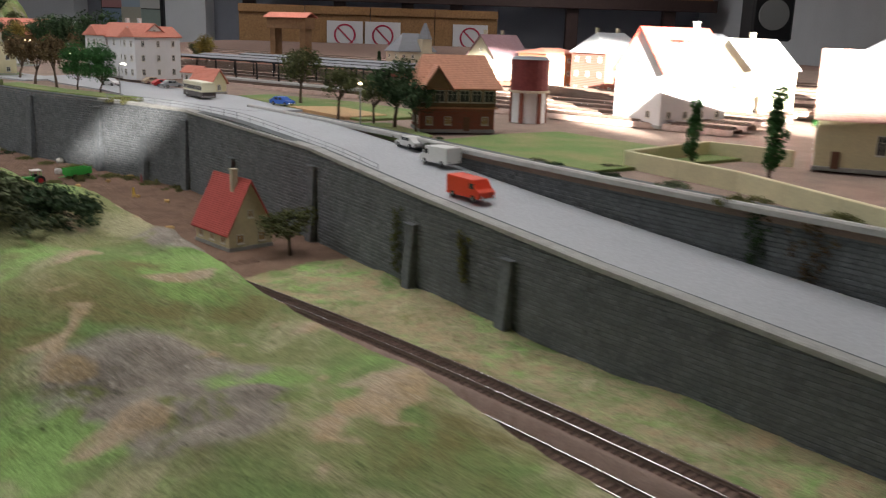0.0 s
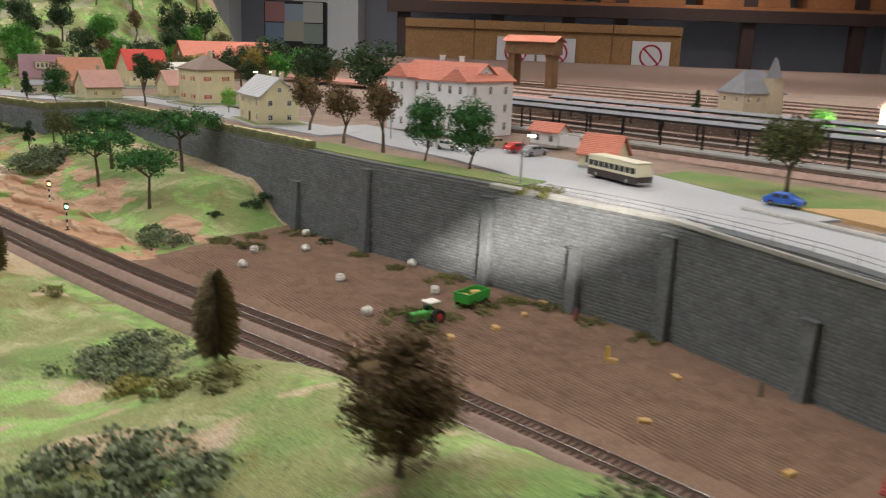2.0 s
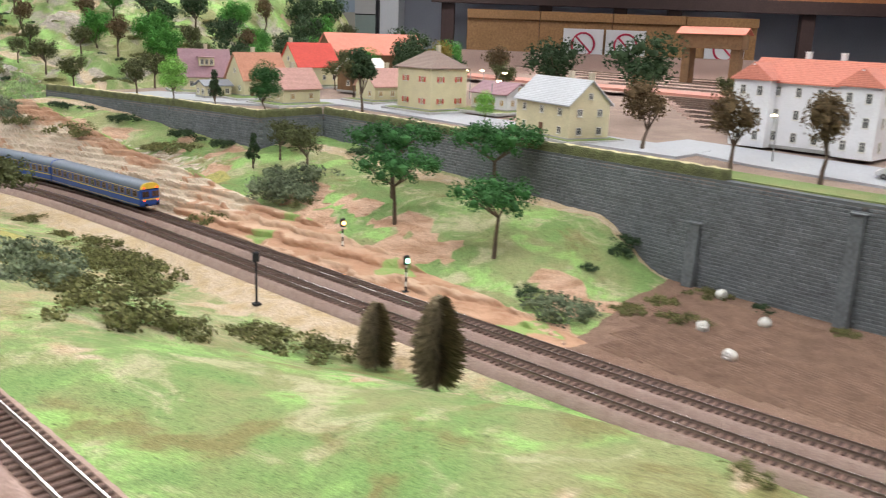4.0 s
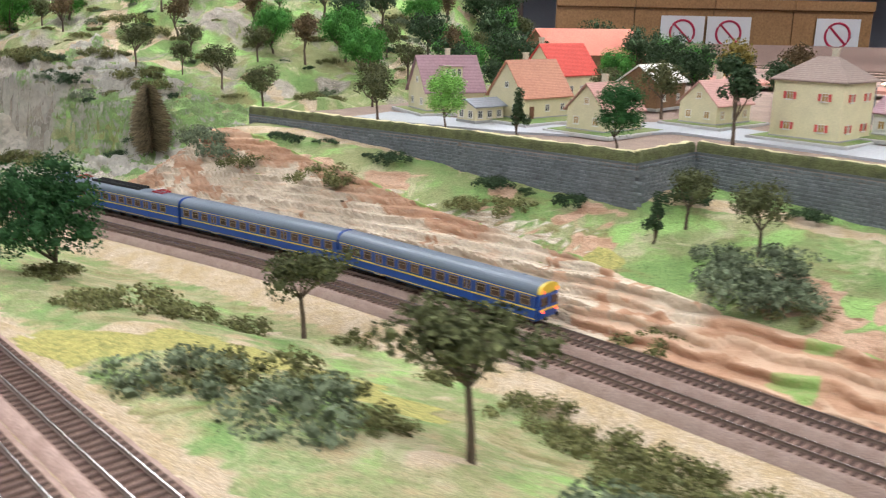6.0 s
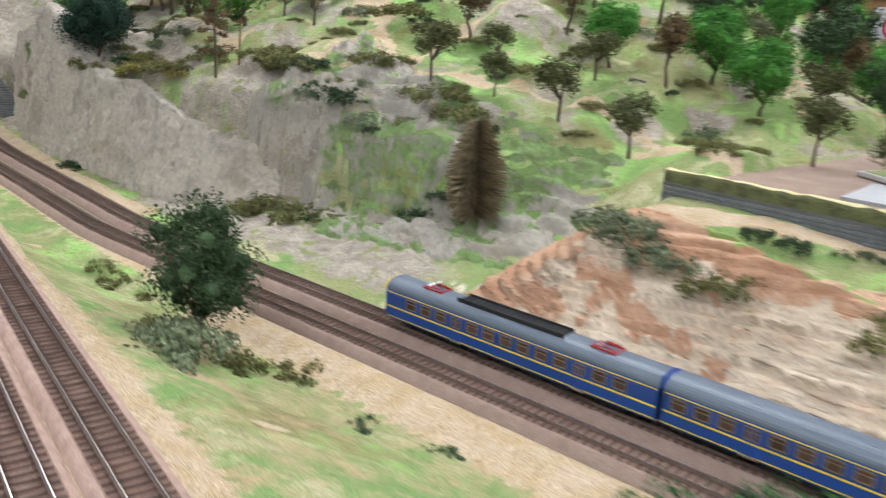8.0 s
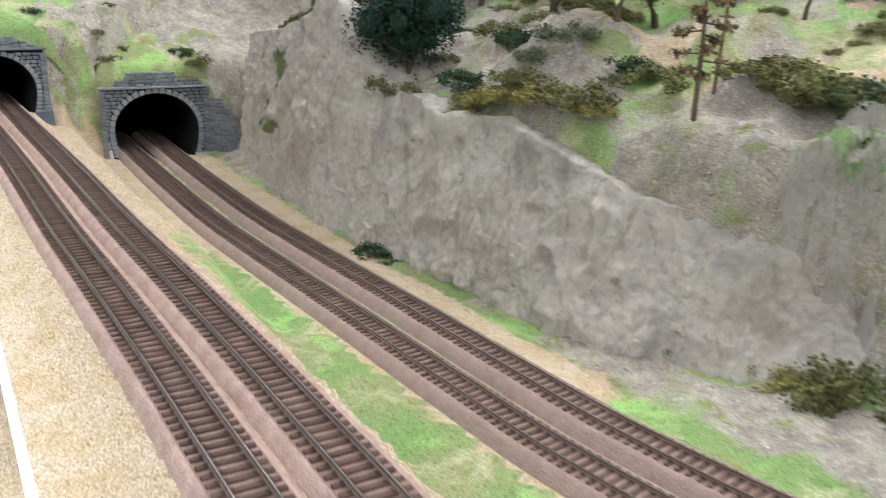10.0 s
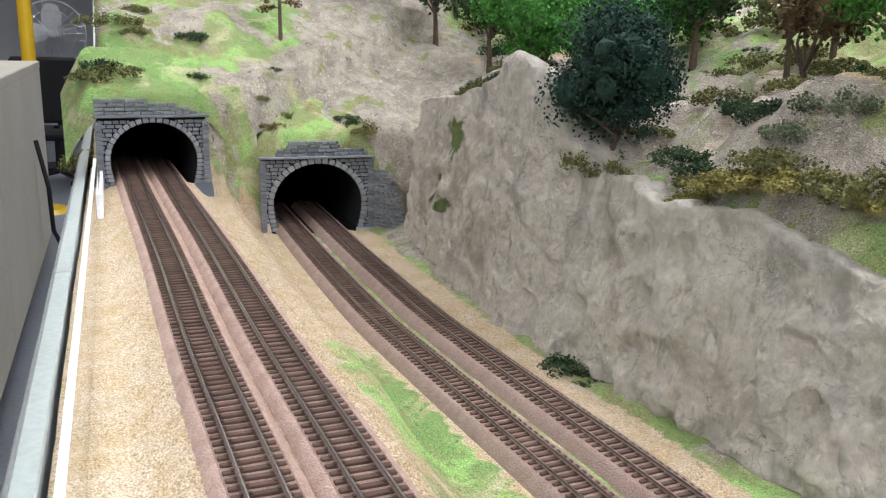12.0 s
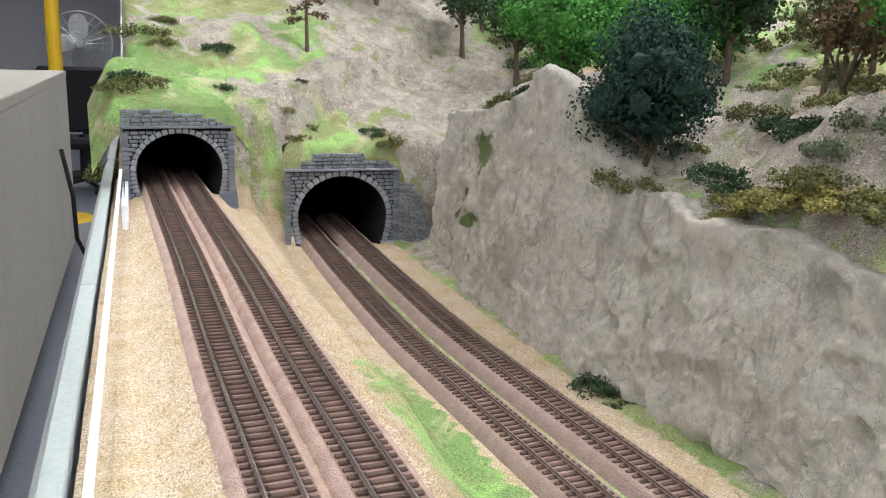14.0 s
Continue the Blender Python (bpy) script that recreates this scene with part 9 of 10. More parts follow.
def tractor():
    g = paint("tractor_green", (0.04, 0.36, 0.06))
    host = thing("tractor", pose(-0.70, 1.752, -0.0135, 0, 0, 225), "green tractor with a white cab roof in the field", "tractor")
    bm = bmesh.new()
    box(bm, 0.012, 0, 0.006, 0.024, 0.010, 0.010, bevel=0.0012)
    box(bm, -0.006, 0, 0.006, 0.014, 0.014, 0.007, bevel=0.001)
    part("bonnet", bm, g, host)
    bm = bmesh.new()
    for sx in (-0.013, 0.001):
        for s in (-1, 1):
            tube(bm, [(sx, s * 0.007, 0.012), (sx, s * 0.0065, 0.026)], [0.0006, 0.0006], 5)
    part("cab_frame", bm, g, host)
    bm = bmesh.new()
    box(bm, -0.006, 0, 0.0255, 0.018, 0.017, 0.0022, bevel=0.0009)
    part("cab_roof", bm, paint("tractor_white", (0.75, 0.74, 0.70)), host)
    for x, r, w in ((-0.009, 0.0092, 0.006), (0.018, 0.0052, 0.004)):
        for s in (-1, 1):
            bm = bmesh.new()
            disc(bm, x, s * 0.0105, r, r, w, 16, "y")
            wh = part("wheel", bm, M_TYRE, host)
            bm = bmesh.new()
            disc(bm, x, s * 0.0125, r, r * 0.5, w * 0.6, 12, "y")
            part("rim", bm, M_REDPAINT, wh)
    t = thing("farm_trailer", pose(-0.652, 1.835, -0.0135, 0, 0, 238), "green farm trailer loaded with straw bales", "trailer")
    bm = bmesh.new()
    for x, y, sx, sy in ((0, -0.0115, 0.046, 0.0012), (0, 0.0115, 0.046, 0.0012), (-0.023, 0, 0.0012, 0.024), (0.023, 0, 0.0012, 0.024)):
        box(bm, x, y, 0.009, sx, sy, 0.012)
    box(bm, 0, 0, 0.008, 0.046, 0.023, 0.0015)
    part("box_body", bm, g, t)
    bm = bmesh.new()
    tube(bm, [(0.023, 0, 0.007), (0.040, 0, 0.006)], [0.0008, 0.0008], 5)
    part("drawbar", bm, g, t)
    for x in (-0.014, 0.014):
        for s in (-1, 1):
            bm = bmesh.new()
            disc(bm, x, s * 0.0105, 0.005, 0.005, 0.0035, 14, "y")
            part("wheel", bm, M_TYRE, t)
    for x, y in ((-0.012, -0.004), (0.001, 0.005), (0.012, -0.003)):
        b = bale("straw", 1.0)
        b.matrix_world = t.matrix_world @ pose(x, y, 0.0095, 0, 0, 30 * x * 100)


M_STRAW = mat("straw", (0.55, 0.36, 0.15), 0.95, 0.25, 150.0, 900.0, 0.8, tint=(0.42, 0.26, 0.10), depth=0.001)
M_WRAP = mat("white_bale_wrap", (0.74, 0.72, 0.68), 0.5, 0.08, 60.0, 500.0, 0.2, depth=0.0004)


def bale(kind, size):
    bm = bmesh.new()
    if kind == "straw":
        box(bm, 0, 0, 0, 0.014, 0.009, 0.0075, bevel=0.0012)
    else:
        disc(bm, 0, 0, 0.0055, 0.0058, 0.0095, 16, "x")
        bmesh.ops.bevel(bm, geom=bm.edges[:], offset=0.0012, segments=2, affect="EDGES")
    for v in bm.verts:
        v.co += Vector((LEAF.normal(), LEAF.normal(), LEAF.normal() * 0.5)) * 0.00025
    ob = link("hay_bale", bm, M_STRAW if kind == "straw" else M_WRAP, smooth=kind != "straw")
    return tagged(ob, "golden rectangular straw bale" if kind == "straw" else "round white wrapped hay bale on the ploughed field", "hay bale", "hay bales")


tractor()
for _x, _y in ((-1.008, 2.031), (-0.962, 2.165), (-0.934, 2.06), (-0.996, 1.944), (-0.842, 1.905), (-0.757, 2.01), (-0.776, 1.765), (-0.705, 1.875)):
    bale("wrap", 1).matrix_world = pose(_x, _y, -0.0145, 0, 0, LEAF.rand() * 180) @ Matrix.Diagonal((1.15, 1.15, 1.15, 1))
for _x, _y in ((-0.583, 1.802), (-0.616, 1.745), (-0.665, 1.70), (-0.422, 1.626), (-0.467, 1.51), (-0.36, 1.43), (-0.485, 1.662), (-0.56, 1.86)):
    bale("straw", 1).matrix_world = pose(_x, _y, -0.0145, 0, 0, LEAF.rand() * 180) @ Matrix.Diagonal((0.85, 0.85, 0.8, 1))


def furrows():
    """Ploughed ridges across the field, in one sheet."""
    v, f = [], []
    o = np.array((-0.62, 1.66))
    d, n = np.array((-0.66, 0.75)), np.array((0.75, 0.66))
    for k in range(-46, 40):
        run = []
        for t in np.arange(-0.62, 0.72, 0.02):
            p = o + n * k * 0.0058 + d * t
            run.append(p)
        run = np.array(run)
        sd, fx = side(run, NEAR[::6])
        dw, _ = side(run, np.array(WALL))
        ok = (sd > 0.115) & (dw < -0.035) & (((run[:, 0] + 1.11) * 0.23 - (run[:, 1] - 2.06) * 0.12) / 0.26 > 0.025) & (-fx > 0.30) & (np.hypot(run[:, 0] + 0.25, run[:, 1] - 1.36) > 0.09)
        for i in range(len(run) - 1):
            if ok[i] and ok[i + 1]:
                b = len(v)
                for p in (run[i], run[i + 1]):
                    j = LEAF.normal() * 0.0003
                    v += [(*(p - n * 0.0020), -0.0145), (*p, -0.0116 + j), (*(p + n * 0.0020), -0.0145)]
                f += [(b, b + 3, b + 4, b + 1), (b + 1, b + 4, b + 5, b + 2)]
    ob = raw("furrows", v, f, mat("ploughed_soil", (0.23, 0.145, 0.105), 0.95, 0.3, 50.0, 700.0, 0.7, obj=False, depth=0.001))
    tagged(ob, "brown ploughed furrows across the model field", "field", kind="stuff")


furrows()


# ---------------------------------------------------------------- lamps, signals, poles, rails of the street
M_POST = mat("grey_metal_post", (0.30, 0.31, 0.31), 0.5, 0.1, 80.0, 300.0, 0.0, metal=0.5)
G_WARM, G_WHITE, G_GREEN, G_RED = glow("warm_lamp", (1.0, 0.72, 0.42), 14.0), glow("white_lamp", (1.0, 0.93, 0.82), 14.0), glow("green_signal", (0.25, 1.0, 0.45), 9.0), glow("orange_signal", (1.0, 0.35, 0.1), 12.0)


def street_lamp(x, y, h=0.068, warm=True):
    host = thing("street_lamp", pose(x, y, town_or_ground(x, y), 0, 0, LEAF.rand() * 360), "slim grey street lamp with a glowing head", "street lamp", "street lamps")
    bm = bmesh.new()
    tube(bm, [(0, 0, 0), (0, 0, h * 0.9), (0.004, 0, h), (0.012, 0, h + 0.001)], [0.0013, 0.0009, 0.0007, 0.0006], 6)
    part("post", bm, M_POST, host)
    bm = bmesh.new()
    box(bm, 0.013, 0, h - 0.0016, 0.010, 0.0055, 0.0028, bevel=0.001)
    part("lamp_head", bm, G_WARM if warm else G_WHITE, host)


for _x, _y in ((-0.093, 1.552), (-0.60, 1.945), (-1.30, 3.10), (-1.37, 3.18), (-1.62, 3.32), (-0.86, 2.40), (-1.30, 2.86), (-1.34, 3.20)):
    street_lamp(_x, _y, 0.068, _x != -0.60)


def signal(x, y, h, lamp, striped, label):
    host = thing("railway_signal", pose(x, y, ground_z(x, y), 0, 0, 40), label, "railway signal", "railway signals")
    bm = bmesh.new()
    box(bm, 0, 0, 0, 0.009, 0.009, 0.003, bevel=0.0006)
    part("foot", bm, M_UNDER, host)
    n = 6
    for k in range(n):
        bm = bmesh.new()
        disc(bm, 0, 0, 0.003 + (k + 0.5) * h / n, 0.0014, h / n, 8)
        part("mast_section", bm, (M_WFRAME if k % 2 and striped else M_UNDER), host)
    bm = bmesh.new()
    box(bm, 0, 0, h, 0.0075, 0.005, 0.012, bevel=0.0012)
    head = part("signal_head", bm, M_UNDER, host)
    bm = bmesh.new()
    disc(bm, 0, -0.003, h + 0.006, 0.0026 if lamp else 0.0012, 0.0012, 12, "y")
    part("signal_lamp", bm, lamp or M_PANE, head)


signal(-1.352, 2.098, 0.036, G_GREEN, True, "black and white mast signal with a green lamp")
signal(-1.462, 2.235, 0.034, G_RED, True, "mast signal with an orange lamp beside the track")
signal(-1.515, 2.022, 0.052, None, False, "dark mast signal seen from behind")


def telegraph_pole(x, y, h):
    host = thing("telegraph_pole", pose(x, y, ground_z(x, y), 0, 3, 40), "weathered wooden telegraph pole with a crossarm", "telegraph pole")
    bm = bmesh.new()
    tube(bm, [(0, 0, -0.004), (0, 0, h)], [0.0018, 0.0014], 7)
    part("pole", bm, W_WOOD, host)
    bm = bmesh.new()
    box(bm, 0, 0, h * 0.88, 0.016, 0.0016, 0.0018)
    part("crossarm", bm, W_WOOD, host)


telegraph_pole(-3.046, 3.37, 0.075)


def railing():
    """Thin double handrail along the street above the wall."""
    host = thing("street_railing", Matrix(), "thin grey double railing above the retaining wall", "railing", kind="structure")
    line = curve([(-0.06, 1.255), (-0.15, 1.395), (-0.42, 1.755), (-0.64, 1.935)], 0.01)
    line = shifted(line, 0.014)
    zz = town_z(line[:, 0], line[:, 1])
    for h in (0.007, 0.012):
        bm = bmesh.new()
        tube(bm, [(x, y, z + h) for (x, y), z in zip(line, zz)], [0.0005] * len(line), 4)
        part("rail_bar", bm, M_POST, host)
    for k in range(0, len(line), 5):
        bm = bmesh.new()
        tube(bm, [(*line[k], zz[k]), (*line[k], zz[k] + 0.0125)], [0.0006, 0.0005], 5)
        part("post", bm, M_POST, host)


railing()


def billboard(x, y, rz, w, h, rgb, label):
    host = thing("billboard", pose(x, y, town_or_ground(x, y), 0, 0, rz), label, "billboard")
    bm = bmesh.new()
    box(bm, 0, 0, 0.008, w, 0.0016, h, bevel=0.0003)
    part("panel", bm, paint("billboard_face", rgb), host)
    for s in (-1, 1):
        bm = bmesh.new()
        box(bm, s * w * 0.4, 0.001, 0, 0.0016, 0.0016, 0.01 + h)
        part("post", bm, M_POST, host)


billboard(-0.525, 2.31, -40, 0.045, 0.020, (0.68, 0.68, 0.70), "pale grey advertising board beside the yard")
billboard(-0.48, 2.255, -40, 0.030, 0.022, (0.05, 0.05, 0.055), "dark advertising board beside the yard")


def figurine(x, y, rgb, label):
    """A tiny standing marker, left as a plain tapered shape."""
    bm = bmesh.new()
    disc(bm, 0, 0, 0.0085, 0.0032, 0.017, 8, r2=0.0016)
    ob = link("figurine", bm, paint("figurine_paint", rgb))
    ob.matrix_world = pose(x, y, -0.0135)
    tagged(ob, label, "figurine", "field figurines")


figurine(-0.52, 1.80, (0.25, 0.07, 0.08), "tiny plain dark red and blue figurine in the field")
figurine(-0.49, 1.665, (0.55, 0.36, 0.05), "tiny plain yellow figurine in the field")
figurine(-0.345, 1.595, (0.16, 0.15, 0.10), "tiny plain grey figurine in the field")

# ---------------------------------------------------------------- the layout's body and the hall's things
M_ALU = mat("brushed_aluminium_edge", (0.55, 0.56, 0.57), 0.4, 0.08, 20.0, 300.0, 0.0, metal=0.6)
M_EDGE = mat("grey_green_edge_paint", (0.36, 0.40, 0.38), 0.55, 0.1, 8.0, 200.0, 0.05, obj=False)
M_FASCIA = mat("grey_layout_fascia", (0.30, 0.31, 0.31), 0.7, 0.1, 5.0, 200.0, 0.1, obj=False)
M_GUARD = clear("acrylic_guard")
M_GUARDTOP = mat("white_sawn_acrylic_edge", (0.80, 0.82, 0.84), 0.4, 0.06, 20.0, 200.0, 0.0)
M_YEL = paint("safety_yellow_paint", (0.90, 0.56, 0.02))
M_BEAM = mat("dark_brown_steel_paint", (0.060, 0.034, 0.030), 0.6, 0.15, 6.0, 60.0, 0.1)
M_BOARD = mat("varnished_pine_board", (0.36, 0.20, 0.09), 0.5, 0.25, 5.0, 60.0, 0.15, tint=(0.25, 0.13, 0.055))
M_SHELFWOOD = mat("orange_shelf_board", (0.42, 0.17, 0.07), 0.55, 0.2, 4.0, 60.0, 0.1)
M_PAPER = mat("white_sign_paper", (0.72, 0.72, 0.74), 0.7, 0.04, 10.0, 100.0, 0.0)
M_SIGNRED = paint("sign_red", (0.50, 0.03, 0.08))
M_DARK = mat("black_plastic", (0.02, 0.02, 0.022), 0.5, 0.15, 20.0, 200.0, 0.1)
M_CREAMPANEL = mat("cream_side_panel", (0.60, 0.56, 0.47), 0.7, 0.08, 3.0, 60.0, 0.05, obj=False)


def edge_point(s, inward=0.0):
    p = EDGE_A + EDGE_D * s + np.array((0.616, 0.788)) * inward
    return float(p[0]), float(p[1])


def layout_body():
    host = thing("layout_bench", Matrix(), "grey faced bench carrying the model landscape", "bench", kind="structure")
    rot = math.degrees(math.atan2(EDGE_D[1], EDGE_D[0]))
    for k in range(9):
        x, y = edge_point(-1.2 + 0.65 * (k + 0.5) - 0.2, -0.030)
        bm = bmesh.new()
        box(bm, x, y, -0.30, 0.648, 0.012, 0.375, rot, bevel=0.001)
        part("fascia_panel", bm, M_FASCIA, host)
        bm = bmesh.new()
        box(bm, *edge_point(-1.2 + 0.65 * (k + 0.5) - 0.2, -0.0265), 0.0755, 0.648, 0.012, 0.004, rot, bevel=0.0008)
        part("edge_strip", bm, M_EDGE, host)
    g = thing("edge_guard", Matrix(), "clear acrylic guard standing along the layout edge", "guard")
    for k in range(7):
        s = -0.42 + 0.55 * k
        bm = bmesh.new()
        box(bm, *edge_point(s + 0.274, -0.003), 0.066, 0.548, 0.003, 0.0615, rot)
        pane = part("pane", bm, M_GUARD, g)
        pane.visible_shadow = False
        bm = bmesh.new()
        box(bm, *edge_point(s + 0.274, -0.003), 0.1275, 0.548, 0.0034, 0.0012, rot)
        part("top_edge", bm, M_GUARDTOP, g)


layout_body()


def end_board():
    """The thin board that closes the hill at the front edge behind the upper portal."""
    n = 40
    bm = bmesh.new()
    rows = []
    for k in range(n + 1):
        x, y = edge_point(-0.425 - 1.0 * k / n, 0.002)
        top = max(float(land([x], [y])[0][0] + mound(np.array([x]), np.array([y]))[0]) + 0.006, 0.085)
        ox, oy = 0.616 * 0.004, 0.788 * 0.004
        rows.append([bm.verts.new((x, y, -0.3)), bm.verts.new((x, y, top)), bm.verts.new((x - ox, y - oy, top)), bm.verts.new((x - ox, y - oy, -0.3))])
    for a, b in zip(rows, rows[1:]):
        for i in range(4):
            bm.faces.new((a[i], a[(i + 1) % 4], b[(i + 1) % 4], b[i]))
    bm.faces.new(rows[0]), bm.faces.new(rows[-1][::-1])
    bmesh.ops.recalc_face_normals(bm, faces=bm.faces[:])
    tagged(link("end_board", bm, M_GUARDTOP), "thin white board closing the hill at the layout edge", "board", kind="structure")


end_board()


def floor_post():
    x, y = -8.45, 6.235
    host = thing("floor_post", pose(x, y, FLOOR_Z), "yellow steel post with a round foot on the hall floor", "post")
    bm = bmesh.new()
    disc(bm, 0, 0, 0.012, 0.20, 0.024, 28, r2=0.15)
    part("foot", bm, M_YEL, host)
    bm = bmesh.new()
    tube(bm, [(0, 0, 0.02), (0, 0, 1.9)], [0.045, 0.045], 16)
    part("pole", bm, M_YEL, host)
    bm = bmesh.new()
    disc(bm, 0, 0, 0.05, 0.07, 0.06, 20, r2=0.05)
    part("collar", bm, M_YEL, host)


floor_post()


def office_chair(x, y, rz):
    host = thing("office_chair", pose(x, y, FLOOR_Z, 0, 0, rz), "black swivel chair with a mesh back", "chair")
    for k in range(5):
        a = k * 1.2566
        bm = bmesh.new()
        tube(bm, [(0, 0, 0.10), (0.28 * math.cos(a), 0.28 * math.sin(a), 0.07)], [0.024, 0.016], 8)
        leg = part("leg", bm, M_DARK, host)
        bm = bmesh.new()
        disc(bm, 0.28 * math.cos(a), 0.28 * math.sin(a), 0.03, 0.03, 0.04, 12, "x")
        part("castor", bm, M_DARK, leg)
    bm = bmesh.new()
    tube(bm, [(0, 0, 0.1), (0, 0, 0.46)], [0.03, 0.022], 10)
    part("column", bm, M_DARK, host)
    bm = bmesh.new()
    box(bm, 0, 0, 0.36, 0.46, 0.48, 0.08, bevel=0.03)
    part("seat", bm, M_DARK, host)
    bm = bmesh.new()
    box(bm, -0.22, 0, 0.50, 0.05, 0.50, 0.50, bevel=0.024)
    part("backrest", bm, M_DARK, host)
    for s in (-1, 1):
        bm = bmesh.new()
        tube(bm, [(0.05, s * 0.24, 0.42), (0.05, s * 0.28, 0.58), (-0.15, s * 0.28, 0.60)], [0.016, 0.018, 0.016], 8)
        part("armrest", bm, M_DARK, host)


office_chair(-9.35, 7.02, 130)


def fan(x, y, z, r, rz):
    host = thing("standing_fan", pose(x, y, FLOOR_Z, 0, 0, rz), "silver standing fan with four blades in a round cage", "fan")
    h = z - FLOOR_Z
    bm = bmesh.new()
    tube(bm, [(0, 0, 0.02), (0, 0, h)], [0.03, 0.02], 10)
    part("pole", bm, M_DARK, host)
    bm = bmesh.new()
    disc(bm, 0, 0, 0.015, 0.24, 0.03, 24)
    part("base", bm, M_DARK, host)
    for k in range(4):
        bm = bmesh.new()
        bmesh.ops.create_circle(bm, cap_ends=True, segments=14, radius=0.5, matrix=Matrix.Translation((0, -0.06, h)) @ pose(0, 0, 0, 0, k * 90, 0) @ Matrix.Translation((0, 0, r * 0.5)) @ pose(0, 0, 0, 90, 0, 22) @ Matrix.Diagonal((r * 0.62, r * 0.86, 1, 1)))
        bmesh.ops.solidify(bm, geom=bm.faces[:], thickness=0.006)
        part("blade", bm, M_ALU, host)
    bm = bmesh.new()
    disc(bm, 0, -0.08, h, r * 0.16, 0.05, 16, "y")
    part("hub", bm, M_ALU, host)
    for ring in (0.35, 0.7, 1.0):
        bm = bmesh.new()
        tube(bm, [(r * ring * math.cos(a), -0.11 + 0.04 * ring, h + r * ring * math.sin(a)) for a in np.linspace(0, 6.2832, 33)], [0.006 if ring == 1.0 else 0.003] * 33, 5)
        part("cage_ring", bm, M_ALU, host)
    for k in range(24):
        a = k * 0.2618
        bm = bmesh.new()
        tube(bm, [(r * 0.1 * math.cos(a), -0.12, h + r * 0.1 * math.sin(a)), (r * math.cos(a), -0.07, h + r * math.sin(a))], [0.002, 0.002], 4)
        part("cage_wire", bm, M_ALU, host)


fan(-9.98, 7.50, 0.22, 0.27, 50)


def side_bench():
    """The neighbouring layout's cream side, across the aisle."""
    host = thing("neighbour_bench", Matrix(), "cream panelled side of a neighbouring layout bench", "bench", kind="structure")
    a, b = Vector((-4.3, 3.13, 0)), Vector((-7.54, 5.69, 0))
    d = (b - a).normalized()
    rot = math.degrees(math.atan2(d.y, d.x))
    n = 6
    for k in range(n):
        p = a.lerp(b, (k + 0.5) / n)
        bm = bmesh.new()
        box(bm, p.x - 0.01, p.y - 0.012, FLOOR_Z + 0.10, (b - a).length / n - 0.006, 0.03, 0.90, rot, bevel=0.003)
        part("side_panel", bm, M_CREAMPANEL, host)
    p = a.lerp(b, 0.5)
    bm = bmesh.new()
    box(bm, p.x - 0.40, p.y - 0.51, FLOOR_Z + 1.0, (b - a).length, 1.3, 0.04, rot, bevel=0.004)
    part("bench_top", bm, M_CREAMPANEL, host)
    s = thing("hanging_strap", Matrix(), "black strap hanging from the cream bench", "strap")
    for k in range(4):
        p = a.lerp(b, 0.08 + 0.28 * k)
        bm = bmesh.new()
        box(bm, p.x - 0.06, p.y - 0.08, FLOOR_Z, 0.07, 0.07, 0.10, rot, bevel=0.003)
        part("foot", bm, M_BOARD, host)
    q = a + d * 3.35
    bm = bmesh.new()
    tube(bm, [(q.x - 0.02, q.y + 0.03, -0.26), (q.x + 0.05, q.y + 0.03, -0.48), (q.x + 0.03, q.y + 0.05, -0.70), (q.x + 0.0, q.y + 0.16, -0.90), (q.x - 0.03, q.y + 0.30, -0.93)], [0.012] * 5, 6)
    part("webbing", bm, M_DARK, s)
    bm = bmesh.new()
    box(bm, -7.02, 5.48, FLOOR_Z, 0.16, 0.05, 0.002, 55)
    tagged(link("floor_tape", bm, M_YEL), "short yellow tape mark on the floor", "floor tape")


side_bench()


def back_fence():
    """Pine boards with paper notices, along the far bench."""
    host = thing("board_fence", Matrix(), "varnished pine board fence of the far bench", "fence")
    for k in range(4):
        x = -1.9 + 0.65 * (k + 0.5)
        bm = bmesh.new()
        box(bm, x, 9.16 + 0.1 * (x + 1.9), 0.04, 0.648, 0.05, 0.37, 5.7, bevel=0.004)
        part("board", bm, M_BOARD, host)
        bm = bmesh.new()
        box(bm, x, 9.14 + 0.1 * (x + 1.9), 0.41, 0.648, 0.09, 0.08, 5.7, bevel=0.004)
        part("rail_board", bm, M_BOARD, host)
    for k, x in enumerate((-0.85, -0.47, 0.42)):
        y = 9.12 + 0.1 * (x + 1.9)
        n = thing("paper_notice", pose(x, y - 0.01, 0.11, 0, 0, 5.7), "white paper notice with a red prohibition ring", "notice", "paper notices")
        bm = bmesh.new()
        box(bm, 0, 0, 0, 0.36, 0.004, 0.24)
        part("sheet", bm, M_PAPER, n)
        bm = bmesh.new()
        ring = [(0.10 * math.cos(a), -0.004, 0.105 + 0.10 * math.sin(a)) for a in np.linspace(0, 6.2832, 29)]
        tube(bm, ring, [0.010] * 29, 6)
        tube(bm, [(-0.07, -0.005, 0.175), (0.07, -0.005, 0.035)], [0.009, 0.009], 6)
        part("ring", bm, M_SIGNRED, n)
    bm = bmesh.new()
    box(bm, -0.8, 9.6, FLOOR_Z, 6.4, 0.7, 0.985, -4)
    tagged(link("far_bench", bm, M_FASCIA), "grey far bench below the board fence", "bench", kind="structure")


back_fence()


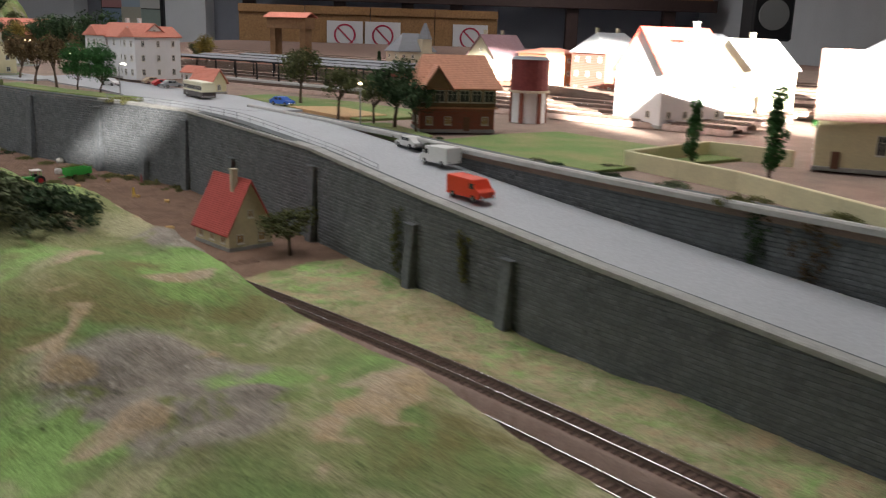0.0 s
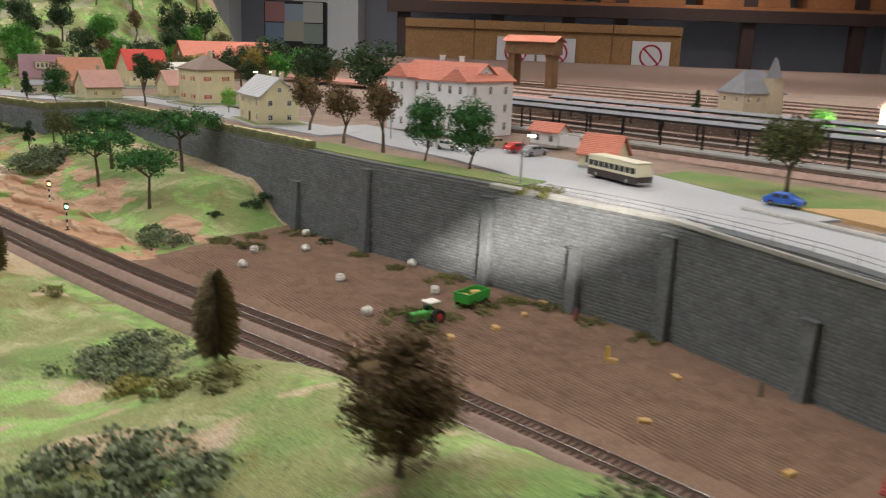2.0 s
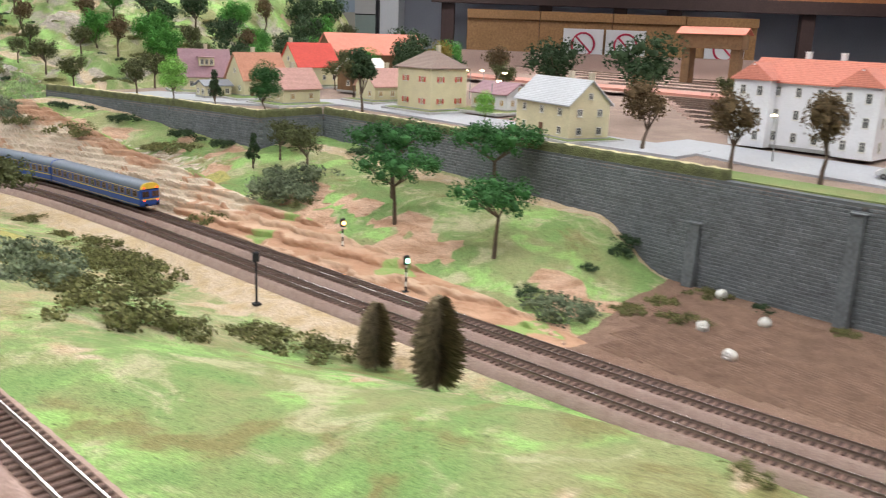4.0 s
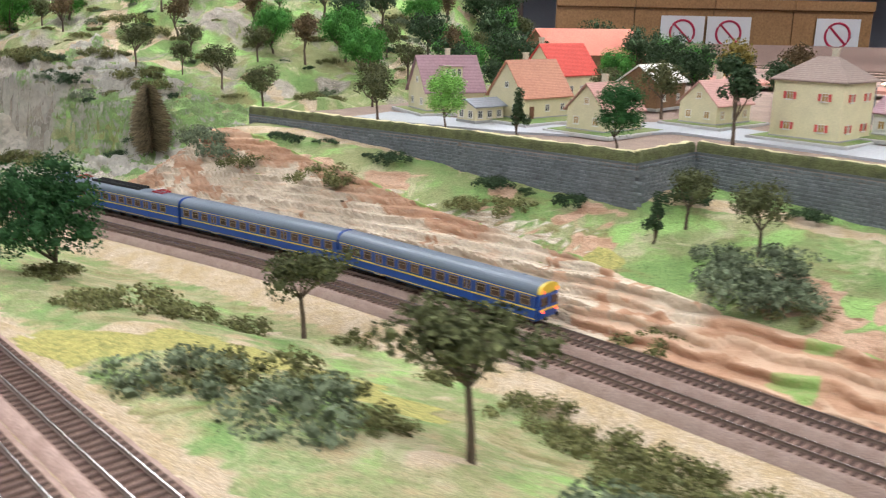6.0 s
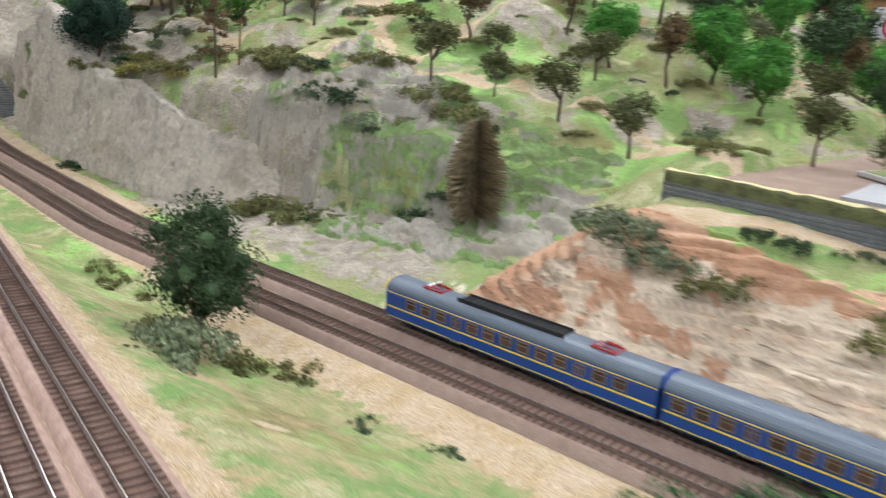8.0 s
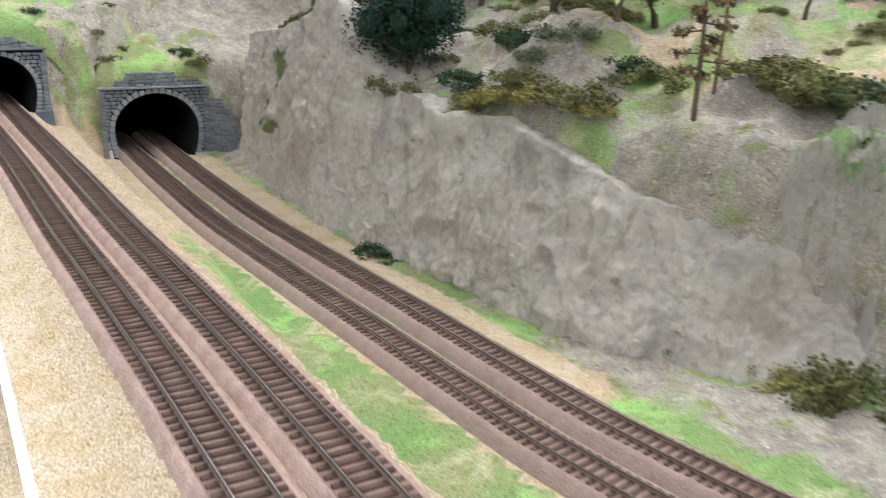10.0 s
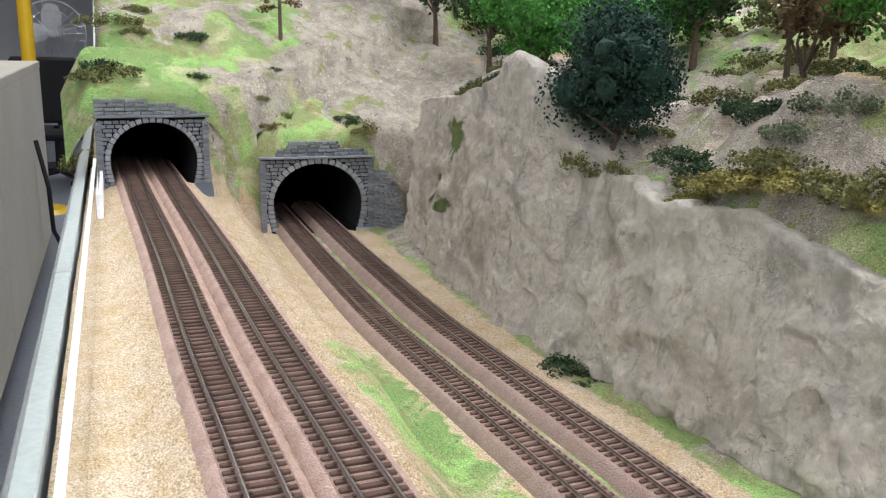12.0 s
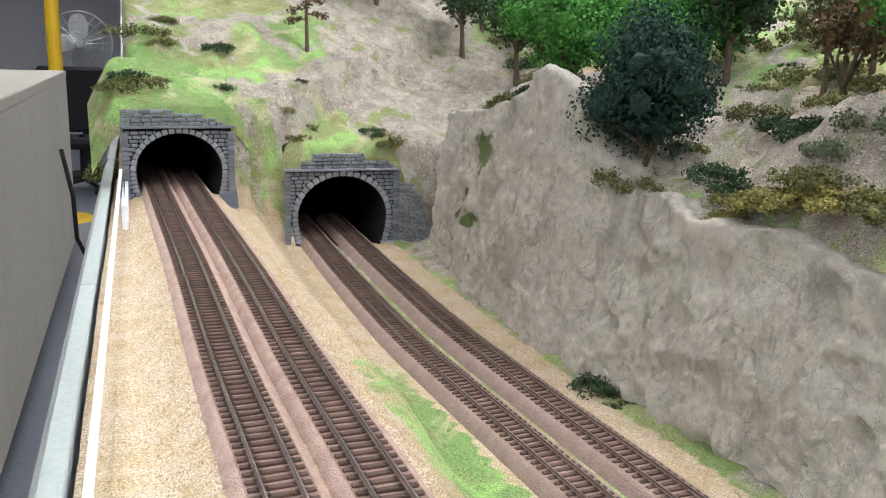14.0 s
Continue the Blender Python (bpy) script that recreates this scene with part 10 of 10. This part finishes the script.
def rack():
    """The dark steel rack with orange boards along the back wall."""
    host = thing("storage_rack", Matrix(), "dark brown steel rack with orange wooden shelves", "rack")
    for x in (-2.4, -1.2, -0.3, 0.35, 1.9, 3.2):
        bm = bmesh.new()
        box(bm, x, 12.2, FLOOR_Z, 0.16, 0.14, CEIL - FLOOR_Z - 0.02, bevel=0.006)
        part("upright", bm, M_BEAM, host)
    for z in (0.62, 1.30):
        bm = bmesh.new()
        box(bm, 0.6, 12.1, z, 6.4, 0.12, 0.15, bevel=0.006)
        part("beam", bm, M_BEAM, host)
        bm = bmesh.new()
        box(bm, 0.6, 12.5, z + 0.15, 6.3, 0.8, 0.04)
        part("shelf_board", bm, M_SHELFWOOD, host)
        for k in range(5):
            bm = bmesh.new()
            box(bm, -1.9 + 1.25 * k, 12.45, z + 0.19, 1.05, 0.55, 0.30 + 0.04 * (k % 2), bevel=0.01)
            ob = link("crate", bm, M_SHELFWOOD)
            tagged(ob, "orange brown wooden crate on the rack", "crate", "crates on the rack")
    for x, w in ((-3.55, 0.9), (-5.6, 1.4)):
        slab("pillar", x, 12.9, FLOOR_Z, w, 0.5, CEIL - FLOOR_Z, M_PLASTER, "off-white wall pillar")


rack()


def leaflet_stand():
    host = thing("leaflet_stand", pose(-3.15, 9.75, FLOOR_Z), "dark stand with colourful leaflets", "leaflet stand")
    bm = bmesh.new()
    box(bm, 0, 0.05, 0, 0.65, 0.10, 1.58, bevel=0.01)
    part("frame", bm, M_DARK, host)
    for k, rgb in enumerate(((0.14, 0.20, 0.28), (0.34, 0.32, 0.26), (0.22, 0.27, 0.24), (0.30, 0.14, 0.14), (0.26, 0.32, 0.38), (0.42, 0.41, 0.39))):
        bm = bmesh.new()
        box(bm, -0.2 + 0.2 * (k % 3), -0.02 - 0.004 * (k % 2), 1.16 + 0.19 * (k // 3) + 0.02 * (k % 2), 0.205, 0.004, 0.2)
        part("leaflet", bm, paint("leaflet_print", rgb), host)


leaflet_stand()


def black_device(x, y, z):
    host = thing("loudspeaker", pose(x, y, FLOOR_Z), "black loudspeaker on a stand", "loudspeaker")
    bm = bmesh.new()
    tube(bm, [(0, 0, 0), (0, 0, z - FLOOR_Z - 0.2)], [0.03, 0.03], 8)
    part("stand", bm, M_DARK, host)
    bm = bmesh.new()
    box(bm, 0, 0, z - FLOOR_Z - 0.22, 0.36, 0.30, 0.46, bevel=0.02)
    part("cabinet", bm, M_DARK, host)
    bm = bmesh.new()
    disc(bm, 0, -0.155, z - FLOOR_Z, 0.13, 0.02, 24, "y")
    part("cone", bm, M_FASCIA, host)


black_device(2.95, 8.0, 0.50)


def signal_bridge():
    host = thing("signal_cabin", pose(-0.62, 4.25, TOP + 0.012, 0, 0, -30), "signal cabin on stilts over the tracks with a pink roof", "signal cabin", "model buildings")
    bm = bmesh.new()
    box(bm, 0, 0, 0.13, 0.22, 0.07, 0.05, bevel=0.001)
    part("cabin", bm, W_WOOD, host)
    bm = bmesh.new()
    roof_gable(bm, 0.23, 0.08, 0.18, 0.02, 0.006)
    part("roof", bm, R_SALMON, host)
    for s in (-1, 1):
        bm = bmesh.new()
        box(bm, s * 0.085, 0, 0, 0.03, 0.05, 0.13, bevel=0.001)
        part("leg", bm, W_WOOD, host)


signal_bridge()
